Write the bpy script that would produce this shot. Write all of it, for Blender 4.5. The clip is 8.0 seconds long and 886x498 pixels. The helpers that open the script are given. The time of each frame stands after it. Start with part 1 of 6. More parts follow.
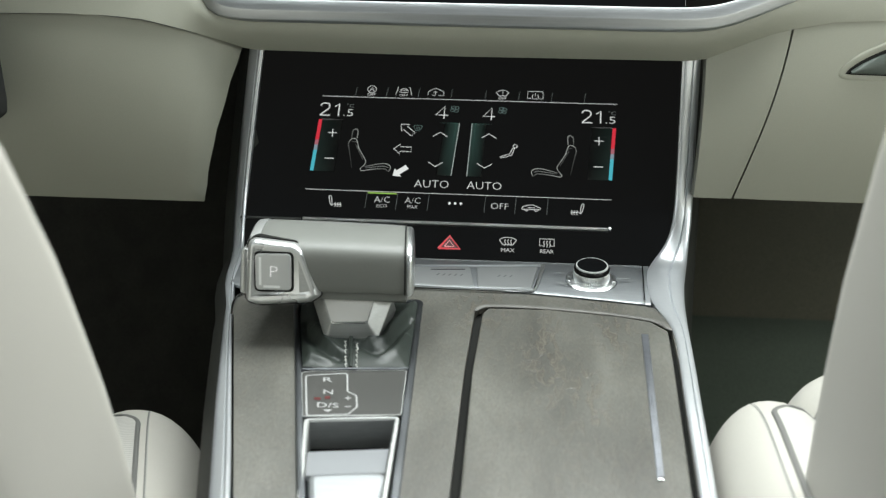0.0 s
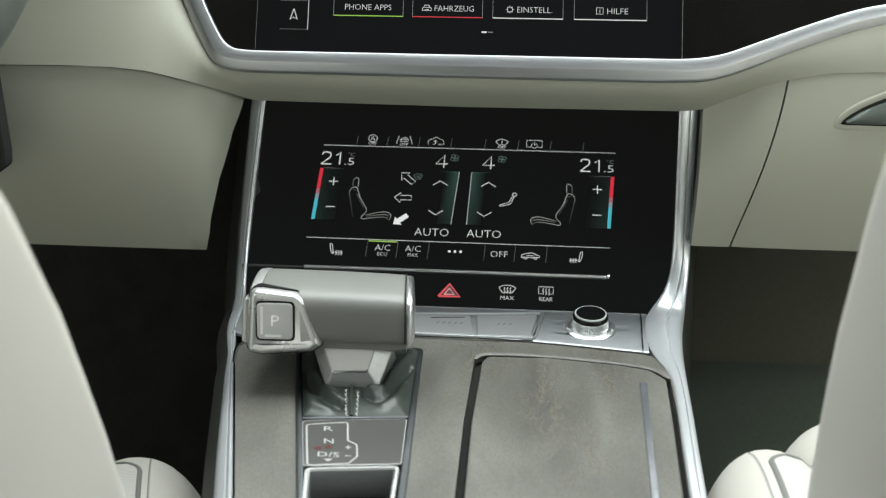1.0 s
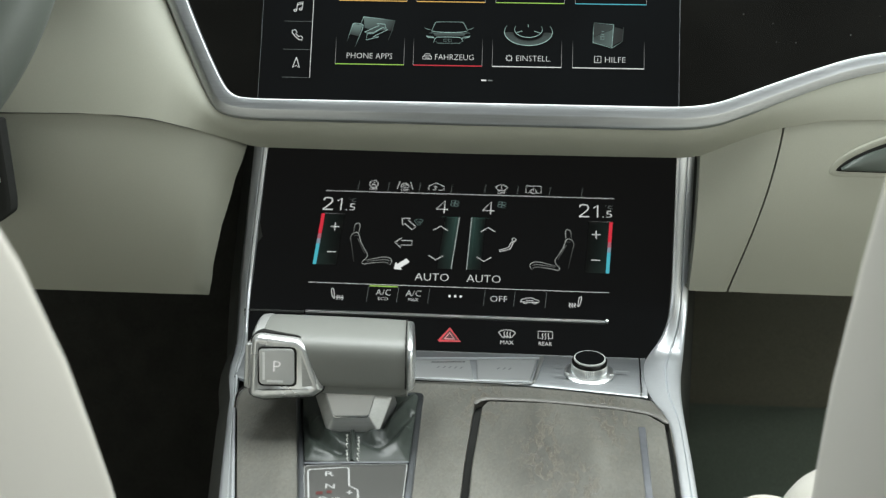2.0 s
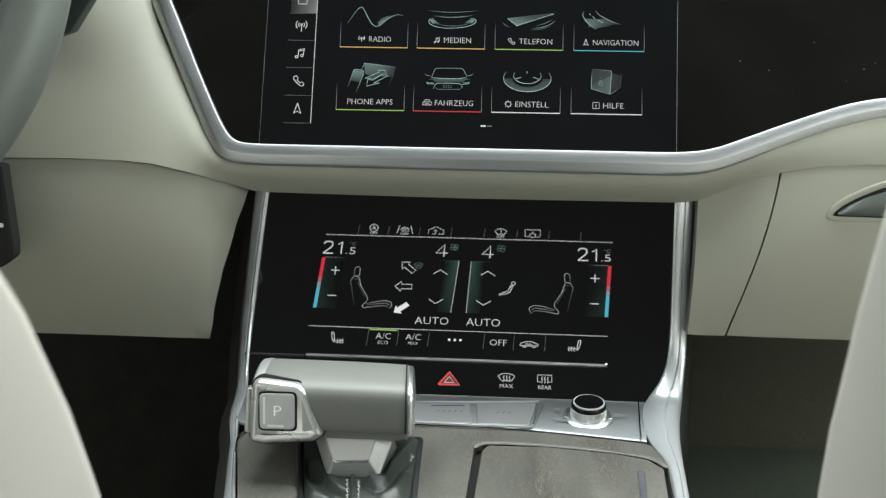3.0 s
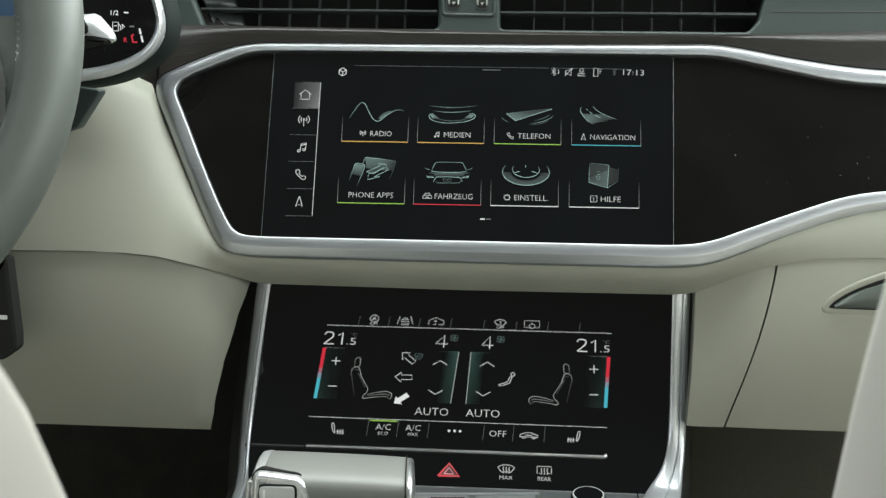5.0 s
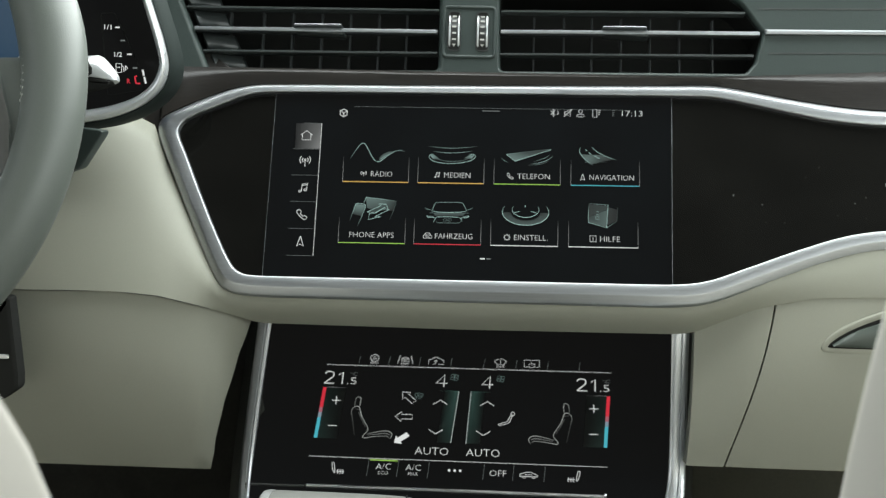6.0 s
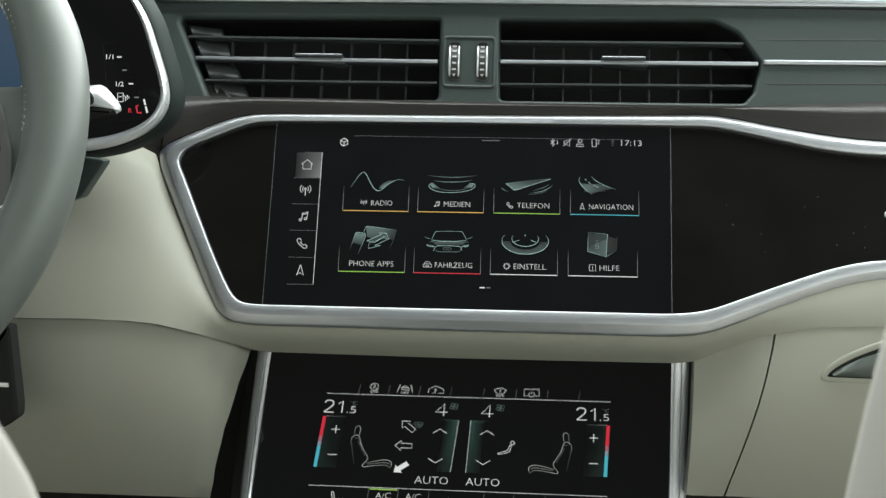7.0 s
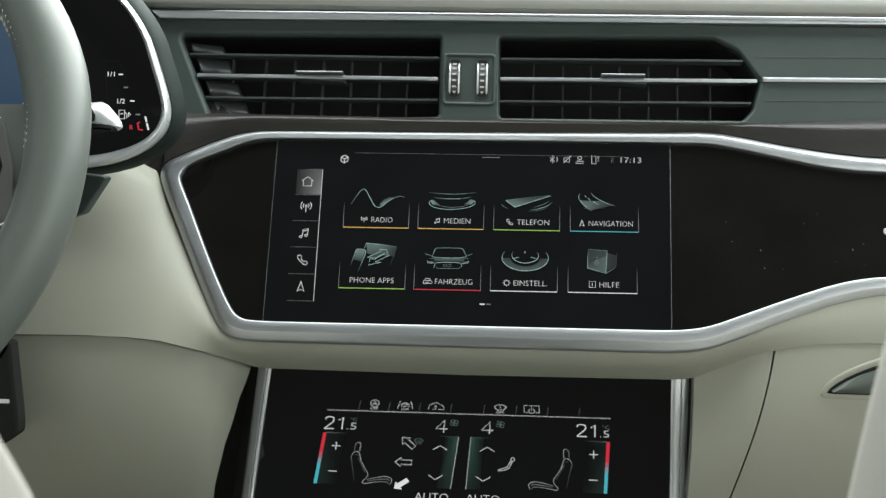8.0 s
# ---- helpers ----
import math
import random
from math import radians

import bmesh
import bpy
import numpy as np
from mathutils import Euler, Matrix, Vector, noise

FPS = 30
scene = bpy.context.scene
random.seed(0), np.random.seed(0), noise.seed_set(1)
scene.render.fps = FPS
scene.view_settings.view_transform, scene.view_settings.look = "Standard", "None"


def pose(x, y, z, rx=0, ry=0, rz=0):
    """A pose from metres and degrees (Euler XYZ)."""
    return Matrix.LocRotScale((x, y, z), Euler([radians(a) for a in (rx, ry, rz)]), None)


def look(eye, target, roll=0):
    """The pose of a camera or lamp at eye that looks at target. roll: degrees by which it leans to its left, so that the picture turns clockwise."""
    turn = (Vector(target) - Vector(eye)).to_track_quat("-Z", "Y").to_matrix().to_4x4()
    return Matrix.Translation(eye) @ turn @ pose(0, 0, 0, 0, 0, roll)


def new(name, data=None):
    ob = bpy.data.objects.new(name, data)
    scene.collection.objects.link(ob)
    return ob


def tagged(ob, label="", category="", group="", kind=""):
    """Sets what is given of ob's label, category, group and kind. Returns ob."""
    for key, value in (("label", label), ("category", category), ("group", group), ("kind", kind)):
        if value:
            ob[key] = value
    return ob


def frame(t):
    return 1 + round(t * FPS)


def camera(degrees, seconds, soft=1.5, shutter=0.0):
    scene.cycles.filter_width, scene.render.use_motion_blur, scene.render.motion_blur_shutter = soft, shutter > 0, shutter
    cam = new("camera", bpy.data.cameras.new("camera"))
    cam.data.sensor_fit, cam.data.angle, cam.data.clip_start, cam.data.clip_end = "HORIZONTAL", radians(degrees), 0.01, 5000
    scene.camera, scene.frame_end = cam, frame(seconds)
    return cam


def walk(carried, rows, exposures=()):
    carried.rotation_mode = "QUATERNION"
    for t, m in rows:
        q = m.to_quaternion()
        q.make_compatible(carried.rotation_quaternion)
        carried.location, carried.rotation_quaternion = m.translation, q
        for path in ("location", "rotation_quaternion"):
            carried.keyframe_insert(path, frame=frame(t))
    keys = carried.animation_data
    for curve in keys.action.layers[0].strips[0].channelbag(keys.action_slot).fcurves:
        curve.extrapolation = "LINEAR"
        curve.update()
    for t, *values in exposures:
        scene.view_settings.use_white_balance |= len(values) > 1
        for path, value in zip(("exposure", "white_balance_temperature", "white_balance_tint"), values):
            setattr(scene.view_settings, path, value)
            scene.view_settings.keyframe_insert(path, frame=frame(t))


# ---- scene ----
cam = camera(36.0, 8.0, soft=1.25)
cam.data.dof.use_dof, cam.data.dof.focus_distance, cam.data.dof.aperture_fstop = True, 0.775, 10.5
ROWS = [
    (0, 0.0242, 0.1899, 0.7503, -16.32, -1.26, 2.87),
    (0.5, 0.0248, 0.1873, 0.7543, -15.48, -1.25, 2.91),
    (1, 0.0252, 0.1843, 0.7574, -14.67, -1.22, 2.92),
    (1.5, 0.0255, 0.1805, 0.7606, -13.87, -1.20, 2.93),
    (3, 0.0253, 0.1732, 0.7684, -11.48, -1.21, 2.90),
    (3.5, 0.0253, 0.1718, 0.7721, -10.80, -1.21, 2.90),
    (4, 0.0257, 0.1703, 0.7750, -10.02, -1.22, 2.93),
    (4.5, 0.0265, 0.1684, 0.7758, -9.10, -1.21, 2.98),
    (5, 0.0267, 0.1665, 0.7760, -8.06, -1.23, 2.98),
    (6.5, 0.0274, 0.1609, 0.7760, -5.69, -1.27, 3.02),
    (7, 0.0275, 0.1604, 0.7760, -5.13, -1.30, 3.02),
    (7.5, 0.0274, 0.1595, 0.7759, -4.74, -1.31, 3.01),
    (8, 0.0275, 0.1584, 0.7760, -4.42, -1.31, 3.02),
]
walk(cam, [(t, pose(x, y, z, 90 + pitch, roll, yaw)) for t, x, y, z, pitch, roll, yaw in ROWS], [(0, 0.03), (5, 0.0), (6.5, -0.06), (8, -0.08)])

# ---- light: overcast sky through the car's windows ----
world = bpy.data.worlds.new("sky")
scene.world = world
world.use_nodes = True
sky = world.node_tree.nodes.new("ShaderNodeTexSky")
sky.sky_type, sky.sun_disc = "NISHITA", False
sky.sun_elevation, sky.sun_rotation = radians(50), radians(20)
sky.air_density, sky.dust_density = 1.0, 4.0
back = world.node_tree.nodes["Background"]
world.node_tree.links.new(sky.outputs[0], back.inputs[0])
back.inputs[1].default_value = 0.06
sun = new("sun", bpy.data.lights.new("sun", "SUN"))
sun.data.energy, sun.data.angle, sun.data.color = 0.5, radians(40), (1.0, 0.97, 0.92)
sun.matrix_world = look((1.2, 4.0, 5.0), (0, 0.8, 0.6))


def window_light(name, eye, target, wide, high, watts):
    """The sky's light in a window's opening."""
    lamp = new(name, bpy.data.lights.new(name, "AREA"))
    lamp.data.shape, lamp.data.size, lamp.data.size_y, lamp.data.energy = "RECTANGLE", wide, high, watts
    lamp.data.color = (0.935, 1.0, 0.985)
    lamp.matrix_world = look(eye, target)
    return lamp


window_light("left_window_light", (-0.78, 0.22, 1.07), (0.2, 0.60, 0.55), 1.0, 0.36, 2.4)
window_light("right_window_light", (0.80, 0.30, 1.04), (-0.1, 0.62, 0.55), 1.0, 0.36, 6.5)
window_light("rear_window_light", (0, -1.45, 1.08), (0, 0.6, 0.6), 1.1, 0.4, 2.2)
window_light("windscreen_light", (0.10, 1.10, 1.14), (0.08, 0.72, 0.35), 0.80, 0.62, 18.5)


# ---- materials ----
def material(name, colour, rough=0.5, metal=0.0, spot=0.12, scale=9.0, grain=0.0, grain_scale=900.0, bump=0.0, stretch=(1, 1, 1), coat=0.0, second=None, kind="noise", ior=1.45):
    """Colour and gloss that vary at two scales, with a fine relief. second: a colour that shows in patches."""
    m = bpy.data.materials.new(name)
    m.use_nodes = True
    tree, nodes = m.node_tree, m.node_tree.nodes
    shader = nodes["Principled BSDF"]
    shader.inputs["Metallic"].default_value = metal
    shader.inputs["IOR"].default_value = ior
    shader.inputs["Coat Weight"].default_value = coat
    shader.inputs["Coat Roughness"].default_value = 0.12
    spots = nodes.new("ShaderNodeTexCoord")
    mapped = nodes.new("ShaderNodeMapping")
    mapped.inputs["Scale"].default_value = stretch
    tree.links.new(spots.outputs["Object"], mapped.inputs["Vector"])
    big = nodes.new("ShaderNodeTexNoise")
    big.inputs["Scale"].default_value, big.inputs["Detail"].default_value = scale, 6
    small = nodes.new({"noise": "ShaderNodeTexNoise", "voronoi": "ShaderNodeTexVoronoi", "wave": "ShaderNodeTexWave"}[kind])
    small.inputs["Scale"].default_value = grain_scale
    if kind == "wave":
        small.bands_direction = "Y"
        small.inputs["Distortion"].default_value = 0.4
    for n in (big, small):
        tree.links.new(mapped.outputs[0], n.inputs["Vector"])
    low = [c * (1 - spot) for c in colour]
    high = [min(1, c * (1 + spot)) for c in (second or colour)]
    ramp = nodes.new("ShaderNodeValToRGB")
    ramp.color_ramp.elements[0].position, ramp.color_ramp.elements[1].position = 0.35, 0.68
    ramp.color_ramp.elements[0].color, ramp.color_ramp.elements[1].color = (*low, 1), (*high, 1)
    tree.links.new(big.outputs[0], ramp.inputs[0])
    mix = nodes.new("ShaderNodeMix")
    mix.data_type, mix.blend_type = "RGBA", "OVERLAY"
    mix.inputs["Factor"].default_value = grain
    tree.links.new(ramp.outputs[0], mix.inputs["A"])
    tree.links.new(small.outputs[0], mix.inputs["B"])
    tree.links.new(mix.outputs["Result"], shader.inputs["Base Color"])
    span = nodes.new("ShaderNodeMapRange")
    span.inputs["To Min"].default_value, span.inputs["To Max"].default_value = rough * 0.85, min(1, rough * 1.15)
    tree.links.new(big.outputs[0], span.inputs["Value"])
    tree.links.new(span.outputs[0], shader.inputs["Roughness"])
    if bump:
        relief = nodes.new("ShaderNodeBump")
        relief.inputs["Strength"].default_value, relief.inputs["Distance"].default_value = bump, 0.0004
        tree.links.new(small.outputs[0], relief.inputs["Height"])
        tree.links.new(relief.outputs[0], shader.inputs["Normal"])
    return m


def glow(name, colour, strength=1.0):
    m = bpy.data.materials.new(name)
    m.use_nodes = True
    shader = m.node_tree.nodes["Principled BSDF"]
    shader.inputs["Base Color"].default_value = (0.01, 0.01, 0.01, 1)
    shader.inputs["Roughness"].default_value = 0.3
    shader.inputs["Emission Color"].default_value = (*colour, 1)
    shader.inputs["Emission Strength"].default_value = strength
    return m


CREAM = material("cream_leatherette", (0.266, 0.267, 0.218), 0.55, spot=0.03, scale=6, grain=0.03, grain_scale=1700, bump=0.06, kind="voronoi")
SEAT = material("white_leather", (0.50, 0.484, 0.436), 0.5, spot=0.03, grain=0.03, grain_scale=1200, bump=0.08, kind="voronoi")
PAD = material("pale_grained_pad", (0.172, 0.172, 0.152), 0.6, spot=0.03, grain=0.04, grain_scale=1200, bump=0.12, kind="voronoi")
SEAT_MESH = material("perforated_leather", (0.47, 0.46, 0.425), 0.6, spot=0.03, grain=0.10, grain_scale=130, bump=0.35, kind="wave")
PIPING = material("grey_piping", (0.16, 0.16, 0.15), 0.55, bump=0.2)
THREAD = material("grey_thread", (0.42, 0.42, 0.39), 0.7, spot=0.1)
PALE_THREAD = material("pale_thread", (0.62, 0.62, 0.58), 0.7, spot=0.1)
GREY_SOFT = material("grey_soft_plastic", (0.027, 0.039, 0.035), 0.5, spot=0.08, grain=0.12, grain_scale=1100, bump=0.25)
WHEEL_SKIN = material("grey_green_leather", (0.100, 0.112, 0.099), 0.45, spot=0.04, grain=0.04, grain_scale=1400, bump=0.1, kind="voronoi")
LEVER_SKIN = material("grey_leather", (0.175, 0.180, 0.165), 0.42, spot=0.03, grain=0.03, grain_scale=1800, bump=0.06, kind="voronoi")
BOOT_SKIN = material("dark_grey_leather", (0.034, 0.042, 0.036), 0.36, spot=0.05, grain=0.05, grain_scale=1500, bump=0.1, kind="voronoi")
ALU = material("satin_aluminium", (0.80, 0.82, 0.82), 0.30, 1.0, spot=0.05, scale=30, grain=0.1, grain_scale=500, stretch=(1, 40, 40))
ALU_DULL = material("brushed_aluminium", (0.46, 0.47, 0.46), 0.45, 1.0, spot=0.06, scale=30, grain=0.15, grain_scale=400, stretch=(1, 30, 30))
FRAME_METAL = material("dull_satin_metal", (0.44, 0.455, 0.465), 0.38, 1.0, spot=0.05, scale=30, grain=0.1, grain_scale=500, stretch=(1, 40, 40))
GUNMETAL = material("dark_satin_metal", (0.17, 0.18, 0.19), 0.34, 1.0, spot=0.1, scale=40)
VOID = material("dark_gap", (0.024, 0.0245, 0.023), 1.0, spot=0.1, ior=1.05)
BAR_METAL = material("bar_aluminium", (0.33, 0.345, 0.355), 0.44, 1.0, spot=0.06, scale=30, grain=0.15, grain_scale=400, stretch=(1, 30, 30))
PRINT_DIM = material("dim_print", (0.20, 0.21, 0.21), 0.5)
HANDLE = material("grey_green_plastic", (0.065, 0.078, 0.068), 0.4, spot=0.08, bump=0.15)
VANE = material("grey_vane", (0.040, 0.047, 0.046), 0.34, spot=0.1)
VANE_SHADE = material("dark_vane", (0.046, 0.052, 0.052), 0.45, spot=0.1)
VANE_END = material("glossy_vane_end", (0.040, 0.047, 0.046), 0.32, spot=0.1)
CHROME = material("chrome", (0.75, 0.76, 0.77), 0.12, 1.0, spot=0.03)
GLOSS = material("piano_black", (0.0054, 0.0053, 0.0047), 0.06, spot=0.2, scale=20, ior=1.32)
SCREEN = material("display_glass", (0.0017, 0.0024, 0.0029), 0.12, spot=0.2, scale=20, ior=1.09)
sheen_glow = SCREEN.node_tree.nodes["Principled BSDF"]  # faint glow put into the glass in place of the sheen over it
sheen_glow.inputs["Emission Color"].default_value, sheen_glow.inputs["Emission Strength"].default_value = (0.0058, 0.0058, 0.0055, 1), 1.0
BLACK = material("black_plastic", (0.044, 0.047, 0.045), 0.5, spot=0.2, bump=0.15)
DARK = material("dark_grey_plastic", (0.035, 0.036, 0.033), 0.5, spot=0.15, bump=0.2)
CARPET = material("black_carpet", (0.055, 0.054, 0.046), 0.95, spot=0.15, scale=40, grain=0.4, grain_scale=600, bump=0.9)
MAT = material("dark_grey_mat", (0.085, 0.083, 0.072), 0.95, spot=0.08, scale=14, grain=0.3, grain_scale=600, bump=0.8)
CARPET_G = material("green_grey_carpet", (0.185, 0.225, 0.185), 0.95, spot=0.06, scale=12, grain=0.25, grain_scale=600, bump=0.7)
CARPET_R = material("brown_grey_carpet", (0.235, 0.228, 0.178), 0.95, spot=0.06, scale=12, grain=0.25, grain_scale=600, bump=0.9)
FLANK = material("brown_grey_flank", (0.032, 0.033, 0.029), 0.5, spot=0.15, bump=0.2)
LINER = material("headliner_fabric", (0.17, 0.17, 0.16), 0.95, spot=0.1, grain=0.2, bump=0.4)
PANEL = material("gate_panel", (0.07, 0.07, 0.065), 0.32, spot=0.08)


def veneer(name, colour, streak, rough, ior=1.45, drawn=(1.0, 0.32, 1.0)):
    """Open-pored grey-brown veneer: cloudy tone, drawn-out grain and rusty flakes with raised rims."""
    m = bpy.data.materials.new(name)
    m.use_nodes = True
    tree, nodes = m.node_tree, m.node_tree.nodes
    shader = nodes["Principled BSDF"]
    shader.inputs["Roughness"].default_value, shader.inputs["IOR"].default_value = rough, ior
    where = nodes.new("ShaderNodeTexCoord")
    mapped = nodes.new("ShaderNodeMapping")
    mapped.inputs["Scale"].default_value = drawn
    mapped.inputs["Rotation"].default_value = (0, 0, radians(4))
    tree.links.new(where.outputs["Object"], mapped.inputs[0])
    noises = []
    for scale, detail, twist in ((26, 6, 0.5), (260, 9, 0.5), (900, 3, 0.0), (60, 3, 0.4)):
        n = nodes.new("ShaderNodeTexNoise")
        n.inputs["Scale"].default_value, n.inputs["Detail"].default_value, n.inputs["Distortion"].default_value = scale, detail, twist
        tree.links.new(mapped.outputs[0], n.inputs["Vector"])
        noises.append(n)
    cloud, flakes, pores, where_flaky = noises
    base = nodes.new("ShaderNodeValToRGB")
    base.color_ramp.elements[0].position, base.color_ramp.elements[1].position = 0.3, 0.72
    base.color_ramp.elements[0].color = (*[c * 0.50 for c in colour], 1)
    base.color_ramp.elements[1].color = (*[c * 1.12 for c in colour], 1)
    tree.links.new(cloud.outputs[0], base.inputs[0])
    rim = nodes.new("ShaderNodeValToRGB")
    ends = rim.color_ramp.elements
    ends[0].position, ends[0].color = 0.49, (0, 0, 0, 1)
    ends[1].position, ends[1].color = 0.55, (1, 1, 1, 1)
    last = ends.new(0.70)
    last.color = (0.3, 0.3, 0.3, 1)
    tree.links.new(flakes.outputs[0], rim.inputs[0])
    # flaky places, each an oval (x, y, half width, half length)
    flaky = None
    for x, y, rx, ry in ((0.050, 0.842, 0.014, 0.075), (0.085, 0.888, 0.016, 0.060), (0.070, 0.800, 0.012, 0.05), (0.014, 0.905, 0.020, 0.050)):
        spread = nodes.new("ShaderNodeMapping")
        spread.inputs["Scale"].default_value = (1 / rx, 1 / ry, 0)
        spread.inputs["Location"].default_value = (-x / rx, -y / ry, 0)
        oval_mask = nodes.new("ShaderNodeTexGradient")
        oval_mask.gradient_type = "SPHERICAL"
        tree.links.new(where.outputs["Object"], spread.inputs[0])
        tree.links.new(spread.outputs[0], oval_mask.inputs[0])
        if flaky is None:
            flaky = oval_mask.outputs[1]
        else:
            both = nodes.new("ShaderNodeMath")
            both.operation = "MAXIMUM"
            tree.links.new(flaky, both.inputs[0])
            tree.links.new(oval_mask.outputs[1], both.inputs[1])
            flaky = both.outputs[0]
    sway = nodes.new("ShaderNodeMath")
    sway.operation = "MULTIPLY_ADD"
    sway.inputs[1].default_value = 0.9
    tree.links.new(where_flaky.outputs[0], sway.inputs[0])
    tree.links.new(flaky, sway.inputs[2])
    patches = nodes.new("ShaderNodeMapRange")
    patches.inputs["From Min"].default_value, patches.inputs["From Max"].default_value = 0.48, 1.2
    patches.inputs["To Min"].default_value, patches.inputs["To Max"].default_value = 0.22 * streak, streak
    tree.links.new(sway.outputs[0], patches.inputs["Value"])
    amount = nodes.new("ShaderNodeMath")
    amount.operation = "MULTIPLY"
    tree.links.new(rim.outputs[0], amount.inputs[0])
    tree.links.new(patches.outputs[0], amount.inputs[1])
    tint = nodes.new("ShaderNodeMix")
    tint.data_type = "RGBA"
    tint.inputs["B"].default_value = (colour[0] * 0.60, colour[1] * 0.50, colour[2] * 0.42, 1)
    tree.links.new(amount.outputs[0], tint.inputs["Factor"])
    tree.links.new(base.outputs[0], tint.inputs["A"])
    # pale scratched rims of the flakes
    edge = nodes.new("ShaderNodeValToRGB")
    marks = edge.color_ramp.elements
    marks[0].position, marks[0].color = 0.545, (0, 0, 0, 1)
    marks[1].position, marks[1].color = 0.565, (1, 1, 1, 1)
    last = marks.new(0.60)
    last.color = (0, 0, 0, 1)
    tree.links.new(flakes.outputs[0], edge.inputs[0])
    scratch = nodes.new("ShaderNodeMath")
    scratch.operation = "MULTIPLY"
    tree.links.new(edge.outputs[0], scratch.inputs[0])
    tree.links.new(patches.outputs[0], scratch.inputs[1])
    pale = nodes.new("ShaderNodeMix")
    pale.data_type = "RGBA"
    pale.inputs["B"].default_value = (colour[0] * 1.5, colour[1] * 1.48, colour[2] * 1.42, 1)
    tree.links.new(scratch.outputs[0], pale.inputs["Factor"])
    tree.links.new(tint.outputs["Result"], pale.inputs["A"])
    fine = nodes.new("ShaderNodeMix")
    fine.data_type, fine.blend_type = "RGBA", "OVERLAY"
    fine.inputs["Factor"].default_value = 0.34
    tree.links.new(pale.outputs["Result"], fine.inputs["A"])
    tree.links.new(pores.outputs[0], fine.inputs["B"])
    tree.links.new(fine.outputs["Result"], shader.inputs["Base Color"])
    height = nodes.new("ShaderNodeMath")
    height.operation = "MULTIPLY_ADD"
    height.inputs[1].default_value = 0.2
    tree.links.new(pores.outputs[0], height.inputs[0])
    tree.links.new(amount.outputs[0], height.inputs[2])
    relief = nodes.new("ShaderNodeBump")
    relief.inputs["Strength"].default_value, relief.inputs["Distance"].default_value = 0.7, 0.0006
    tree.links.new(height.outputs[0], relief.inputs["Height"])
    tree.links.new(relief.outputs[0], shader.inputs["Normal"])
    return m


VENEER = veneer("grey_brown_veneer", (0.149, 0.147, 0.129), 0.66, 0.33, 1.5)
HOOD = material("dark_hood_plastic", (0.018, 0.024, 0.022), 0.7, spot=0.08, grain=0.1, bump=0.1, ior=1.2)
BEZEL = material("satin_bezel", (0.60, 0.62, 0.62), 0.28, 0.55, spot=0.03, scale=10)
# paler than the stem's sides: reflected light on its face, put into the colour
STEM_BRIGHT = material("brightened_stem_face", (0.70, 0.695, 0.665), 0.42, 0.2, spot=0.04)
TRAY = material("satin_tray", (0.22, 0.23, 0.24), 0.60, 0.2, spot=0.05)
LIP = material("worn_lip", (0.135, 0.13, 0.118), 0.42, spot=0.18, scale=60, grain=0.15, grain_scale=700, bump=0.2)
STRIP = material("blue_grey_strip", (0.40, 0.42, 0.46), 0.30, 0.9, spot=0.12, scale=45, grain=0.15, grain_scale=300)
VENEER_DARK = veneer("dark_wood_veneer", (0.020, 0.0175, 0.015), 0.35, 0.36, 1.38, (0.12, 1.0, 1.6))
WHITE = glow("white_segments", (0.85, 0.88, 0.86), 0.85)
DIM = glow("grey_segments", (0.30, 0.34, 0.33), 0.5)
SCALE_WHITE = glow("soft_white_segments", (0.58, 0.66, 0.63), 0.7)
TEAL_MID = glow("mid_teal_segments", (0.22, 0.34, 0.32), 0.6)


def graded_glow(name, colour, strength):
    """Display segments whose brightness is set point by point, by the mesh's own level."""
    m = glow(name, colour, strength)
    nodes, tree = m.node_tree.nodes, m.node_tree
    level = nodes.new("ShaderNodeAttribute")
    level.attribute_name = "level"
    gain = nodes.new("ShaderNodeMath")
    gain.operation = "MULTIPLY"
    gain.inputs[1].default_value = strength
    tree.links.new(level.outputs["Fac"], gain.inputs[0])
    tree.links.new(gain.outputs[0], nodes["Principled BSDF"].inputs["Emission Strength"])
    return m


TEAL_GRADED = graded_glow("graded_teal_segments", (0.48, 0.74, 0.68), 0.85)
WHITE_GRADED = graded_glow("graded_white_segments", (0.85, 0.88, 0.86), 0.85)
SEAT_GRADED = graded_glow("graded_pale_segments", (0.70, 0.74, 0.70), 0.62)
GREEN_GRADED = graded_glow("graded_green_field", (0.24, 0.55, 0.46), 0.55)
RED = glow("red_segments", (0.75, 0.035, 0.06), 0.8)
CYAN = glow("cyan_segments", (0.08, 0.52, 0.62), 0.8)
AMBER = glow("amber_segments", (0.88, 0.52, 0.12), 0.8)
GREEN = glow("green_segments", (0.36, 0.66, 0.10), 0.8)
PINK = glow("hazard_red", (0.75, 0.045, 0.06), 0.8)
PINK_PALE = glow("hazard_pale_red", (0.85, 0.36, 0.36), 0.8)
BLUE = glow("blue_segments", (0.010, 0.075, 0.165), 0.45)
SCALE_MID = glow("scale_rose", (0.50, 0.16, 0.20), 0.7)
SCALE_LOW = glow("scale_grey_blue", (0.28, 0.38, 0.45), 0.7)
KEYLIGHT = glow("key_light", (0.72, 0.73, 0.70), 0.7)
GATE_RED = glow("dim_red_light", (0.45, 0.06, 0.05), 0.35)
HAZARD = glow("hazard_fill", (0.10, 0.006, 0.008), 0.5)
GLYPH = glow("white_letter", (0.85, 0.85, 0.83), 0.9)
BUTTON = material("satin_grey_button", (0.40, 0.41, 0.41), 0.36, 0.6, spot=0.05)
